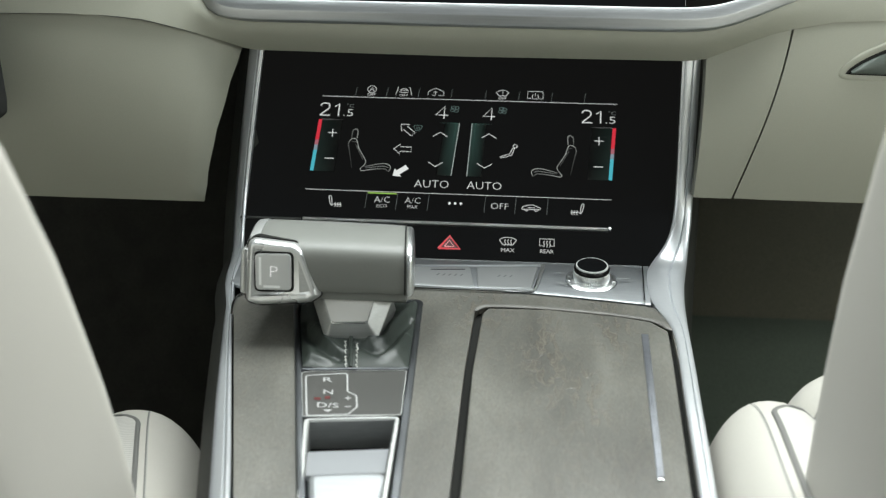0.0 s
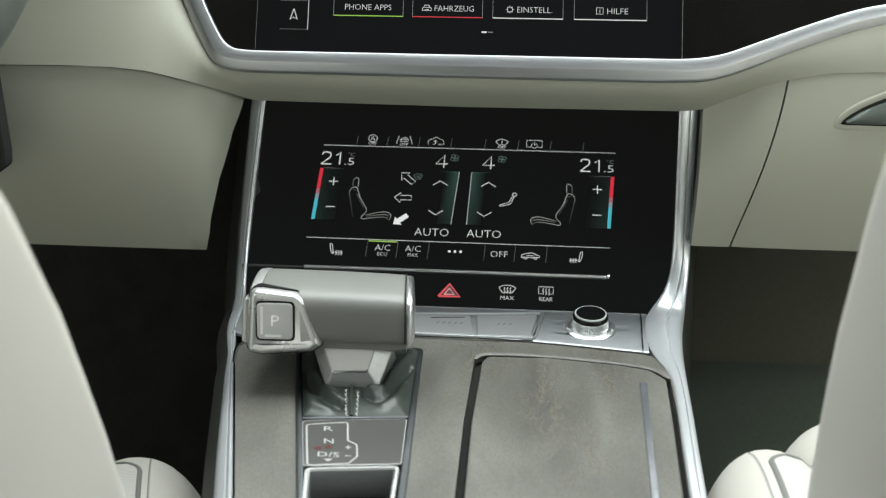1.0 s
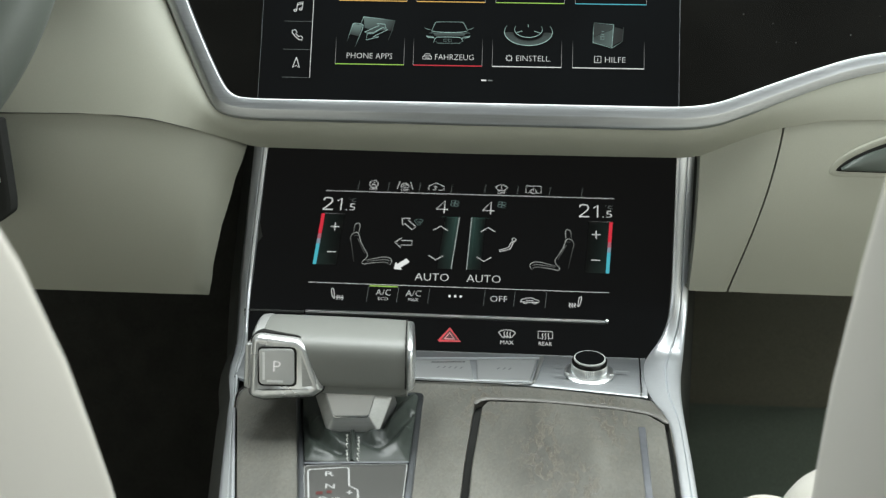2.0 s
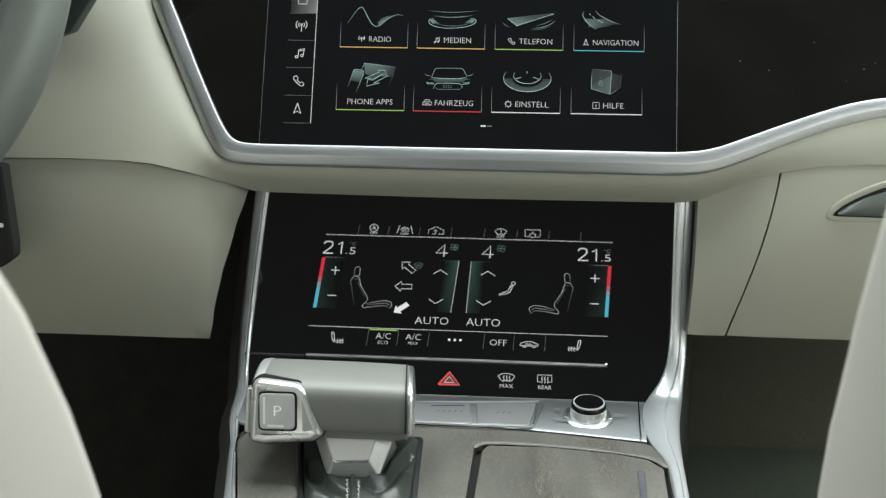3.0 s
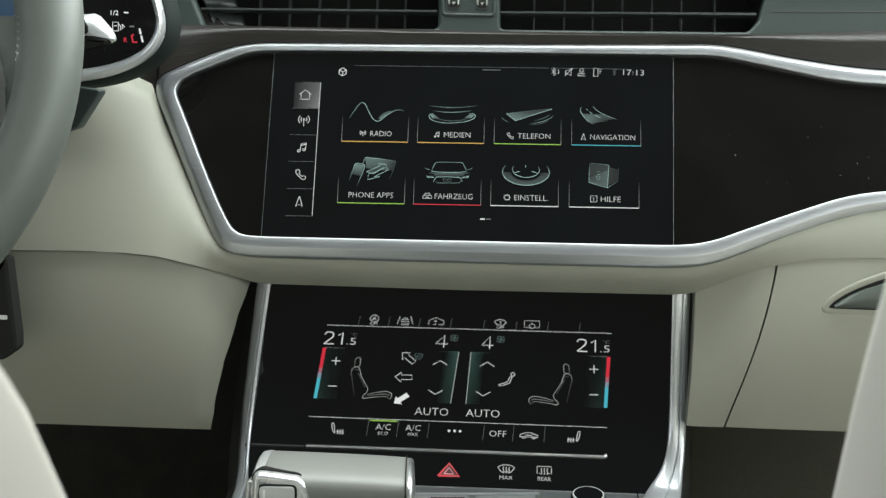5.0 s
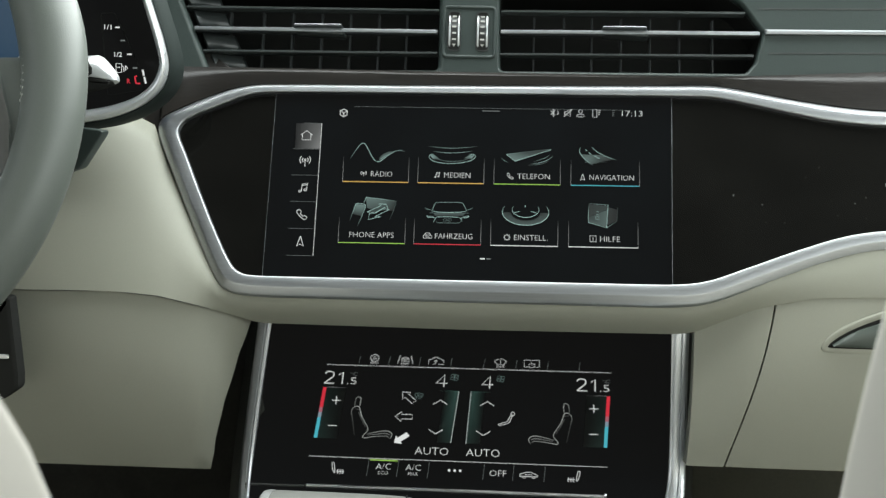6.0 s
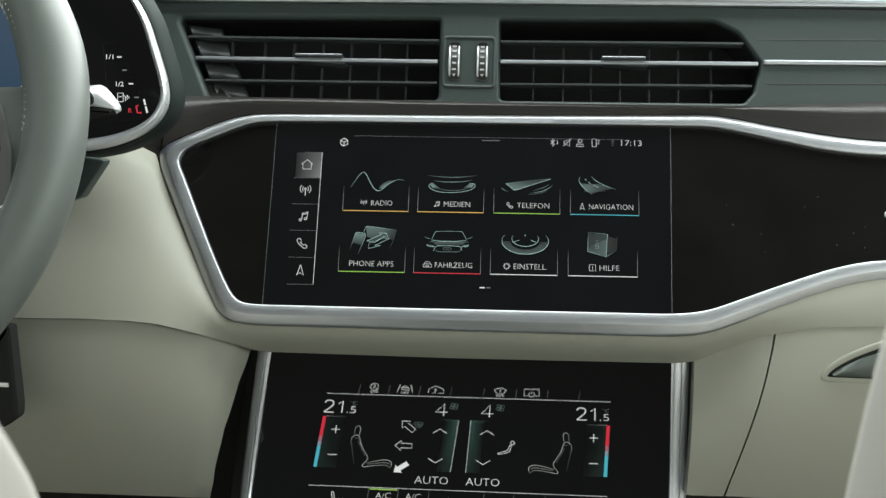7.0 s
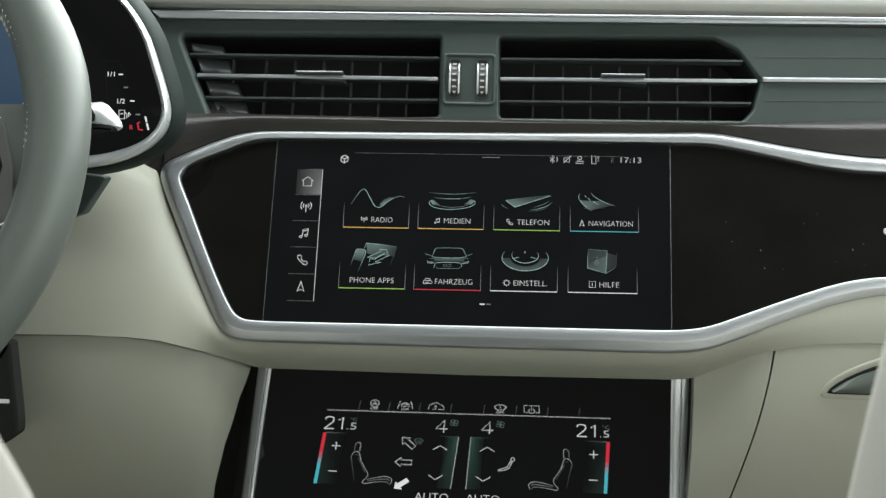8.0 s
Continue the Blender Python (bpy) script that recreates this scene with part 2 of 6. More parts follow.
BUTTON_PALE = material("pale_satin_button", (0.50, 0.51, 0.50), 0.34, 0.25, spot=0.05)
ALU_WARM = material("satin_silver_paint", (0.62, 0.63, 0.62), 0.28, 0.65, spot=0.05, scale=30)
GLINT = material("glint_line", (0.80, 0.81, 0.80), 0.4, spot=0.05)
RAIL = material("pale_satin_rail", (0.70, 0.725, 0.745), 0.31, 0.62, spot=0.04, scale=14, grain=0.08, grain_scale=400)
PRINT = material("silver_print", (0.42, 0.43, 0.42), 0.5)


# ---- mesh helpers; lengths in millimetres on a plane, metres in the world ----
def part(name, bm, material, parent=None, label="", m=None, smooth=True):
    """Links a bmesh as one mesh object. m: where its own axes lie."""
    bmesh.ops.recalc_face_normals(bm, faces=bm.faces)
    data = bpy.data.meshes.new(name)
    bm.to_mesh(data)
    bm.free()
    data.materials.append(material)
    if smooth:
        data.shade_smooth()
        data.set_sharp_from_angle(angle=radians(38))
    ob = new(name, data)
    if m is not None:
        data.transform(m)
    ob.parent = parent
    if label:
        tagged(ob, label)
    return ob


def thing(name, label, category, group="", kind="", at=(0, 0, 0)):
    ob = new(name)
    ob.empty_display_size = 0.02
    return tagged(ob, label, category, group, kind)


def slope(x, y, z, degrees, roll=0.0):
    """A plane that rises ahead at so many degrees: x across, y up the slope, z out of it; millimetres in, metres out."""
    return pose(x, y, z, degrees, 0, 0) @ pose(0, 0, 0, 0, 0, roll) @ Matrix.Scale(0.001, 4)


UPPER = slope(0, 1.0, 0.72, 68)
UPPER_UI = slope(0, 1.0, 0.72, 68, 0.5)
LOWER = slope(0, 1.031, 0.5695, 46.2)
DECK = slope(0, 0.84, 0.503, 5.1)
VENTS = slope(0, 1.03, 0.80, 78)


def chaikin(points, rounds=2, closed=True):
    """Cuts the corners of an outline (points of any dimension)."""
    pts = [np.array(p, float) for p in points]
    for _ in range(rounds):
        out = [] if closed else [pts[0]]
        for i in range(len(pts) if closed else len(pts) - 1):
            a, b = pts[i], pts[(i + 1) % len(pts)]
            out += [0.75 * a + 0.25 * b, 0.25 * a + 0.75 * b]
        pts = out if closed else out + [pts[-1]]
    return pts


def fillet(points, radius, steps=4):
    """A closed outline with rounded corners; a point may carry its own radius as a third number."""
    out, n = [], len(points)
    for i, p in enumerate(points):
        r = p[2] if len(p) > 2 else radius
        a, b, c = (np.array(points[k % n][:2], float) for k in (i - 1, i, i + 1))
        u, v = (a - b), (c - b)
        lu, lv = np.linalg.norm(u), np.linalg.norm(v)
        u, v = u / lu, v / lv
        cut = min(r / max(0.2, math.tan(math.acos(max(-1, min(1, u @ v))) / 2)), 0.45 * lu, 0.45 * lv)
        if r <= 0:
            out.append(b)
            continue
        for k in range(steps + 1):
            s = k / steps
            out.append((1 - s) ** 2 * (b + u * cut) + 2 * s * (1 - s) * b + s**2 * (b + v * cut))
    return out


def inset(points, d):
    """An outline moved inwards by d (either sense of turning)."""
    pts = [np.array(p[:2], float) for p in points]
    area = sum(a[0] * b[1] - a[1] * b[0] for a, b in zip(pts, pts[1:] + pts[:1]))
    out = []
    for i, b in enumerate(pts):
        a, c = pts[i - 1], pts[(i + 1) % len(pts)]
        u, v = b - a, c - b
        u, v = u / (np.linalg.norm(u) + 1e-9), v / (np.linalg.norm(v) + 1e-9)
        n = np.array([-(u[1] + v[1]), u[0] + v[0]])
        n = n / (np.linalg.norm(n) + 1e-9) * (d if area > 0 else -d)
        out.append(b + n / max(0.5, math.sqrt((1 + u @ v) / 2)))
    return out


def bridge(bm, loops, closed=True, cap_first=False, cap_last=False):
    """Joins rings of points, each of the same number, by faces."""
    rows = [[bm.verts.new(p) for p in loop] for loop in loops]
    n = len(rows[0])
    for a, b in zip(rows, rows[1:]):
        for i in range(n if closed else n - 1):
            j = (i + 1) % n
            bm.faces.new((a[i], a[j], b[j], b[i]))
    if cap_first:
        bm.faces.new(rows[0])
    if cap_last:
        bm.faces.new(rows[-1])
    return bm


def plate(outline, bottom, top, edge=0.0):
    """A slab with the outline, from one height to another, its upper edge rounded."""
    bm = bmesh.new()
    at = lambda pts, z: [(p[0], p[1], z) for p in pts]
    loops = [at(outline, bottom)]
    if edge:
        loops += [at(outline, top - edge), at(inset(outline, edge * 0.3), top - edge * 0.3), at(inset(outline, edge), top), at(inset(outline, edge * 1.4), top)]
    else:
        loops += [at(outline, top)]
    bridge(bm, loops, cap_first=True, cap_last=True)
    return bm


def box(x0, x1, y0, y1, z0, z1, edge=0.0):
    return plate([(x0, y0), (x1, y0), (x1, y1), (x0, y1)], z0, z1, edge)


def band(outer, inner, heights):
    """A closed frame between two outlines of as many points; heights: (share of the way inwards, height)."""
    bm = bmesh.new()
    loops = [[(*(np.array(o[:2]) * (1 - s) + np.array(i[:2]) * s), h) for o, i in zip(outer, inner)] for s, h in heights]
    return bridge(bm, loops + loops[:1])


def ribbon(bm, points, width, z=0.0, closed=False):
    """A flat line of that width along points, on the plane."""
    pts = [np.array(p[:2], float) for p in points]
    n = len(pts)
    if closed:
        pts.append(pts[0]), pts.append(pts[1])
    left, right = [], []
    for i, p in enumerate(pts):
        a, b = pts[max(0, i - 1)], pts[min(len(pts) - 1, i + 1)]
        d = (b - a) / (np.linalg.norm(b - a) + 1e-9)
        side = np.array([-d[1], d[0]]) * width / 2
        left.append((*(p + side), z)), right.append((*(p - side), z))
    if closed:
        left, right = left[1:], right[1:]
    return bridge(bm, [left, right], closed=False)


def strokes(lines, width, z=0.0):
    bm = bmesh.new()
    for line in lines:
        ribbon(bm, line, width, z)
    return bm


def oval(cx, cy, rx, ry, a0=0.0, a1=360.0, steps=28):
    return [(cx + rx * math.cos(radians(a0 + (a1 - a0) * k / steps)), cy + ry * math.sin(radians(a0 + (a1 - a0) * k / steps))) for k in range(steps + 1)]


def patch(bm, points, z=0.0):
    bm.faces.new([bm.verts.new((p[0], p[1], z)) for p in points])
    return bm


def graded(lines, faces=(), width=0.3, z=0.0):
    """Lines and faces of (x, y, level), with the level kept at each point."""
    bm = bmesh.new()
    layer = bm.verts.layers.float.new("level")
    for line in lines:
        pts = [np.array(p, float) for p in line]
        pairs = []
        for i, p in enumerate(pts):
            d = (pts[min(len(pts) - 1, i + 1)] - pts[max(0, i - 1)])[:2]
            side = np.array([-d[1], d[0]]) / (np.linalg.norm(d) + 1e-9) * width / 2
            pair = [bm.verts.new((p[0] + k * side[0], p[1] + k * side[1], z)) for k in (1, -1)]
            for v in pair:
                v[layer] = p[2]
            pairs.append(pair)
        for a, b in zip(pairs, pairs[1:]):
            bm.faces.new((a[0], b[0], b[1], a[1]))
    for face in faces:
        verts = []
        for p in face:
            v = bm.verts.new((p[0], p[1], z * 0.6))
            v[layer] = p[2]
            verts.append(v)
        bm.faces.new(verts)
    return bm


def soft(*points):
    """A smooth open line through corners cut twice."""
    return chaikin(points, 2, closed=False)


def words(body, x0, x1, y, high, z=0.0, lean=0.0, thin=-0.018):
    """Letters of the built-in font between x0 and x1, standing on y, with capitals that high."""
    curve = bpy.data.curves.new("letters", "FONT")
    curve.body, curve.resolution_u, curve.offset = body, 2, thin
    ob = new("letters", curve)
    data = bpy.data.meshes.new_from_object(ob.evaluated_get(bpy.context.evaluated_depsgraph_get()))
    bm = bmesh.new()
    bm.from_mesh(data)
    bpy.data.objects.remove(ob)
    bpy.data.curves.remove(curve)
    bpy.data.meshes.remove(data)
    xs = [v.co.x for v in bm.verts]
    ys = [v.co.y for v in bm.verts]
    sx, sy = (x1 - x0) / (max(xs) - min(xs)), high / (max(ys) - min(0, min(ys)) if body == "..." else max(ys))
    for v in bm.verts:
        v.co = (x0 + (v.co.x - min(xs)) * sx + lean * v.co.y * sy, y + v.co.y * sy, z)
    return bm


def tube(points, radius, sides=8, closed=False, flat=1.0):
    """A round cord along points of the world, in metres."""
    bm = bmesh.new()
    pts = [Vector(p) for p in points]
    loops = []
    for i, p in enumerate(pts):
        d = (pts[(i + 1) % len(pts)] - pts[i - 1]) if closed else (pts[min(len(pts) - 1, i + 1)] - pts[max(0, i - 1)])
        d.normalize()
        up = Vector((0, 0, 1)) if abs(d.z) < 0.9 else Vector((0, 1, 0))
        a = d.cross(up).normalized()
        b = a.cross(d)
        r = radius[i] if isinstance(radius, (list, tuple)) else radius
        loops.append([p + a * r * math.cos(2 * math.pi * k / sides) + b * r * flat * math.sin(2 * math.pi * k / sides) for k in range(sides)])
    return bridge(bm, loops + (loops[:1] if closed else []), cap_first=not closed, cap_last=not closed)


def lathe(profile, sides=32):
    """A turned body from (radius, height) pairs."""
    bm = bmesh.new()
    loops = [[(r * math.cos(2 * math.pi * k / sides), r * math.sin(2 * math.pi * k / sides), h) for k in range(sides)] for r, h in profile]
    return bridge(bm, loops, cap_first=True, cap_last=True)


def sheet(rows):
    """A surface through rows of world points."""
    return bridge(bmesh.new(), rows, closed=False)


def thick(ob, metres, offset=-1.0):
    mod = ob.modifiers.new("thickness", "SOLIDIFY")
    mod.thickness, mod.offset = metres, offset
    return ob


def along(xs, table):
    """Values between the stations of a table of (x, value, value, ...)."""
    t = np.array(table, float)
    return np.stack([np.interp(xs, t[:, 0], t[:, k]) for k in range(1, t.shape[1])], 1)


def on(m, x, y, z=0.0):
    return m @ Vector((x, y, z))


# ---- the cabin round the camera ----
def slab(name, x0, x1, y0, y1, z0, z1, material, label, category):
    ob = part(name, box(x0, x1, y0, y1, z0, z1), material, None, label, smooth=False)
    return tagged(ob, category=category, kind="structure")


slab("floor", -0.85, 0.85, -1.6, 1.6, 0.08, 0.12, CARPET, "black carpeted cabin floor", "floor")
slab("ceiling", -0.66, 0.66, -1.35, 0.73, 1.26, 1.30, LINER, "grey fabric headliner of the car", "ceiling")
for side, word in ((-1, "driver's"), (1, "passenger's")):
    slab("door_panel", min(side * 0.76, side * 0.82), max(side * 0.76, side * 0.82), -1.5, 1.5, 0.12, 0.84, CREAM, f"{word} side door lining below the window", "door lining")
slab("firewall", -0.76, 0.76, 1.40, 1.46, 0.12, 0.86, CARPET, "black carpeted bulkhead below the windscreen", "bulkhead")
slab("rear_shelf", -0.76, 0.76, -1.5, -1.2, 0.12, 0.9, DARK, "dark rear parcel shelf and seat back", "parcel shelf")
toe = part("toe_board", sheet([[(0.13, 1.292, 0.352), (0.76, 1.292, 0.352)], [(0.13, 1.32, 0.40), (0.76, 1.32, 0.40)], [(0.13, 1.33, 0.75), (0.76, 1.33, 0.75)]]), CARPET_R, None, "brown-grey carpeted toe board of the footwell")
tagged(thick(toe, 0.01), category="carpet", kind="structure")
mat_r = part("footwell_carpet", plate(fillet([(0.15, 0.55), (0.74, 0.55), (0.74, 1.17), (0.15, 1.17)], 0.03), 0.12, 0.135, 0.004), CARPET_G, None, "green-grey footwell carpet before the passenger seat")
tagged(mat_r, category="carpet", kind="structure")
rise = part("toe_board", sheet([[(x, 1.16 + 0.143 * s - 0.004 * math.sin(math.pi * s), 0.12 + 0.250 * s) for x in np.linspace(0.13, 0.76, 5)] for s in np.linspace(0, 1, 9)]), CARPET_G, None, "green-grey carpet that climbs towards the bulkhead")
tagged(thick(rise, 0.012), category="carpet", kind="structure")
part("carpet_edge", tube([(0.184, 1.296, 0.372), (0.197, 1.284, 0.346), (0.222, 1.258, 0.302), (0.25, 1.225, 0.247)], 0.0022, 8), CARPET_G, rise, "raised carpet edge")


for side, word in ((-1, "driver's"), (1, "passenger's")):
    for low, high, which in (((0.735, 1.36, 0.85), (0.635, 0.72, 1.275), "windscreen"), ((0.765, 0.02, 0.83), (0.645, -0.02, 1.275), "middle"), ((0.74, -1.22, 0.88), (0.635, -1.30, 1.275), "rear")):
        pillar = part("pillar", tube([(side * low[0], low[1], low[2]), (side * (low[0] + high[0]) / 2 + side * 0.012, (low[1] + high[1]) / 2, (low[2] + high[2]) / 2), (side * high[0], high[1], high[2])], 0.028, 12), LINER, None, f"grey lined {which} pillar on the {word} side")
        tagged(pillar, category="pillar", kind="structure")

mat_l = part("footwell_mat", plate(fillet([(-0.56, 0.62), (-0.17, 0.62), (-0.17, 1.06), (-0.24, 1.17), (-0.52, 1.17)], 0.04), 0.12, 0.132, 0.004), MAT, None, "dark grey mat in the driver's footwell")
tagged(mat_l, category="mat", kind="structure")
toe_l = part("toe_board", sheet([[(-0.76, 1.16, 0.12), (-0.13, 1.16, 0.12)], [(-0.76, 1.30, 0.36), (-0.13, 1.30, 0.36)], [(-0.76, 1.33, 0.72), (-0.13, 1.33, 0.72)]]), CARPET, None, "black carpeted toe board before the driver")
tagged(thick(toe_l, 0.01), category="carpet", kind="structure")

# ---- dashboard ----
FRAME_TOP = [  # outer x, y and inner x, y of the silver surround, clockwise from its upper corner beside the wheel
    (-197, 41, -182, 36), (-189, 47, -178, 41.5), (-158, 61.5, -157, 51), (-141, 66, -139, 59), (-125, 67, -124, 60.3),
    (-12, 68.5, -12, 61.6), (128, 71.8, 128, 63.2), (146, 72.6, 142, 63.4), (160, 71.5, 156, 62.4), (200, 63.7, 190, 55.3), (235, 58.9, 222, 48.6), (262, 57.4, 258, 46.2), (430, 55, 430, 45), (560, 48, 560, 38)]
FRAME_LOW = [
    (560, -18, 560, -8), (430, -26, 430, -15), (262, -30, 262, -18.8), (230, -35.5, 230, -22.7), (196, -48.0, 196, -34.7), (163, -61.8, 163, -47.8), (146, -68, 146, -54.5), (128, -70.2, 128, -57.2), (100, -70.4, 100, -57.4),
    (-100, -71, -100, -58.8), (-130, -71.2, -128, -59), (-146, -68.5, -138, -57.5), (-153, -60.5, -145, -49), (-165, -37, -160, -19), (-190, 17, -177, 19), (-196.5, 31, -183, 31)]
smooth_frame = chaikin(FRAME_TOP + FRAME_LOW, 3)
OUT = [(p[0], p[1]) for p in smooth_frame]
INN = [(p[2], p[3]) for p in smooth_frame]

dash = thing("dashboard", "cream leatherette dashboard with dark vent band and silver surround", "dashboard")
part("display_surround", band(OUT, INN, [(0, -6), (0.0, -1.2), (0.03, -0.2), (0.08, 0.5), (0.20, 1.7), (0.32, 2.7), (0.39, 3.2), (0.41, 3.3), (0.43, 3.34), (0.60, 3.36), (0.90, 3.38), (0.93, 3.2), (0.965, 2.4), (0.99, 1.0), (1.0, -8)]), FRAME_METAL, dash, "satin aluminium surround with a bright edge", UPPER)


def cut(points, sign, x):
    """The part of an outline with sign * (px - x) <= 0."""
    out = []
    for a, b in zip(points, points[1:] + points[:1]):
        da, db = sign * (a[0] - x), sign * (b[0] - x)
        if da <= 0:
            out.append(a)
        if da * db < 0:
            s = da / (da - db)
            out.append((x, a[1] + (b[1] - a[1]) * s))
    return out


wide = [tuple(p) for p in inset(INN, -1.0)]
part("gloss_panel", plate(cut(wide, 1, -123.7), -10, -0.6, 0.3), GLOSS, dash, "glossy black panel beside the display", UPPER)
part("gloss_panel", plate(cut(wide, -1, 124.9), -10, -0.6, 0.3), GLOSS, dash, "glossy black panel before the passenger", UPPER)

part("emblem", plate(fillet([(253.8, 7.3), (268, 7.5), (268, 11.7), (253.8, 11.5)], 2.0, 6), -0.8, 0.6, 0.5), BEZEL, dash, "small plain silver emblem on the gloss", UPPER)
speck = random.Random(4)
bm = bmesh.new()
for k in range(16):
    x, y, r = speck.uniform(150, 330), speck.uniform(-22, 34), speck.uniform(0.14, 0.34)
    patch(bm, oval(x, y, r, r * speck.uniform(0.6, 1.0), 0, 360, 7)[:-1], -0.45)
tagged(part("dust", bm, PRINT, dash, "pale dust specks on the gloss", UPPER, smooth=False), kind="stuff")

# lower skin: from the surround down to the edge over the climate display
xs = np.concatenate([np.linspace(-0.60, -0.20, 14), np.linspace(-0.19, 0.20, 60), np.linspace(0.21, 0.62, 16)])
lower_edge = along(xs * 1000, [(-600, -60), (-230, -50), (-204, 22), (-198, 32), (-194, 22), (-165, -36), (-153, -59), (-146, -67), (-130, -70), (100, -69), (128, -69), (146, -66.5), (163, -60.5), (196, -47), (230, -34), (262, -29), (430, -25), (620, -16)])[:, 0]
skin_end = along(xs * 1000, [(-600, 0.958, 657), (-266, 0.958, 657), (-211, 0.958, 658), (-183, 0.962, 655), (-162, 0.970, 649), (-142, 0.984, 641.5), (-128, 0.993, 635.5), (0, 0.995, 634.8), (131, 0.995, 636), (142, 0.994, 638), (152, 0.991, 643.3), (172, 0.985, 653.0), (184, 0.983, 656.9), (215, 0.982, 663), (620, 0.980, 671)])
rows = []
for k in range(9):
    s = k / 8
    row = []
    for x, v, (ey, ez) in zip(xs, lower_edge, skin_end):
        if x < -0.197:
            far = min(1, (-0.197 - x) / 0.22)
            top = Vector((x, 1.016 - 0.045 * far * far * (3 - 2 * far), 0.7525 + 0.024 * min(1, (-0.197 - x) / 0.05)))
        else:
            top = on(UPPER, x * 1000, v + 2, -5 + 3.4 * min(1, max(0, (x - 0.13) / 0.05)))
        end = Vector((x, ey, ez / 1000))
        p = top.lerp(end, s)
        n = Vector((0, -1, 0.1)).normalized()
        rise = 0.006 + 0.003 * min(1, max(0, (-0.15 - x) / 0.2)) - 0.004 * min(1, max(0, (x - 0.13) / 0.06))
        p += n * rise * math.sin(math.pi * min(1, s * 1.0)) * (1 - 0.4 * s)
        row.append(p)
    rows.append(row)
rows.append([p + Vector((0, 0.012, 0.001)) for p in rows[-1]])
thick(part("lower_skin", sheet(rows), CREAM, dash, "cream stitched leatherette skin below the displays"), 0.003, 0.0)

# unseen underside added over the climate display; closes the dashboard, brightens the edge trims
thick(part("underside", sheet([[(x, 0.998, 0.6375), (x, 1.04, 0.6405), (x, 1.12, 0.648)] for x in np.linspace(-0.145, 0.150, 8)]), CREAM, dash, "unseen cream underside over the climate display"), 0.002, 0.0)

# knee panel on the driver's side
rows = []
for k in range(11):
    s = k / 10
    row = []
    for x in np.linspace(-0.60, -0.124, 30):
        inner = np.interp(s, [0, 0.2, 0.5, 0.78, 0.92, 1], [-0.1245, -0.1352, -0.1455, -0.1512, -0.1522, -0.1535])
        px = -0.60 + (x + 0.60) / (0.60 - 0.124) * (0.60 + inner)
        y0 = np.interp(x, [-0.60, -0.211, -0.183, -0.162, -0.142, -0.124], [0.961, 0.961, 0.965, 0.973, 0.987, 0.996])
        z0 = np.interp(x, [-0.60, -0.266, -0.211, -0.183, -0.162, -0.142, -0.128, -0.124], [0.656, 0.656, 0.657, 0.654, 0.648, 0.6405, 0.6345, 0.6335])
        z = z0 + (0.5443 - z0) * s
        y = y0 + (0.982 - y0) * s - 0.012 * math.sin(math.pi * s)
        row.append((px - 0.010 * max(0, (y - 0.976) / 0.02) * max(0, (px + 0.2) / 0.076), y, z))
    rows.append(row)
first = [(p[0], p[1] + 0.012, p[2] + 0.001) for p in rows[0]]
last = [(p[0] - 0.008 * max(0.0, (p[0] + 0.2) / 0.055), p[1] + 0.02, p[2] + 0.001) for p in rows[-1]]
thick(part("knee_panel", sheet([first] + rows + [last]), CREAM, dash, "cream padded panel below the steering column"), 0.003, 0.0)

line_x = np.linspace(-0.60, -0.155, 60)
ends_here = along(line_x * 1000, [(-600, 0.958, 657), (-266, 0.958, 657), (-211, 0.958, 658), (-183, 0.962, 655), (-162, 0.970, 649), (-142, 0.984, 641.5)])
part("seam", tube([(x, y + 0.0002, z / 1000 - 0.0012) for x, (y, z) in zip(line_x, ends_here)], 0.0005, 6), PIPING, dash, "dark seam over the knee panel")

# side panel and glovebox lid on the passenger's side
seam = lambda s: 0.1874 - 0.0258 * s + 0.0030 * math.sin(math.pi * s) * (1 - s)


def right_point(x, s):
    z0 = np.interp(x, [0.141, 0.152, 0.172, 0.184, 0.215, 0.62], [0.6370, 0.6425, 0.6525, 0.6564, 0.6626, 0.6706])
    y0 = np.interp(x, [0.141, 0.152, 0.172, 0.184, 0.215, 0.62], [0.995, 0.992, 0.986, 0.984, 0.983, 0.981])
    return Vector((x, y0 + (0.987 - y0) * s - 0.007 * math.sin(math.pi * s), z0 + (0.5552 - z0) * s))


def right_sheet(name, left, right, cols, label):
    rows = []
    for k in range(13):
        s = k / 12
        rows.append([right_point(left(s) + (right(s) - left(s)) * c / cols, s) for c in range(cols + 1)])
    back_row = [p + Vector((0, 0.02, -0.002)) for p in rows[-1]]
    rows = [[p + Vector((0, 0.010, 0.003)) for p in rows[0]]] + rows
    rows = [[r[0] + Vector((0, 0.01, 0))] + r + [r[-1] + Vector((0, 0.01, 0))] for r in rows + [back_row]]
    return thick(part(name, sheet(rows), CREAM, dash, label), 0.002, 0.0)


right_sheet("side_panel", lambda s: 0.1418 - 0.0028 * s, lambda s: seam(s) - 0.0014, 8, "cream panel beside the centre stack")
right_sheet("glovebox_lid", lambda s: seam(s) + 0.0012, lambda s: 0.62, 24, "cream glovebox lid with a fine gap")
thick(part("seam_back", sheet([[right_point(seam(s) - 0.004, s) + Vector((0, 0.0042, 0)), right_point(seam(s) + 0.004, s) + Vector((0, 0.0042, 0))] for s in np.linspace(0, 1, 8)]), PIPING, dash), 0.001)

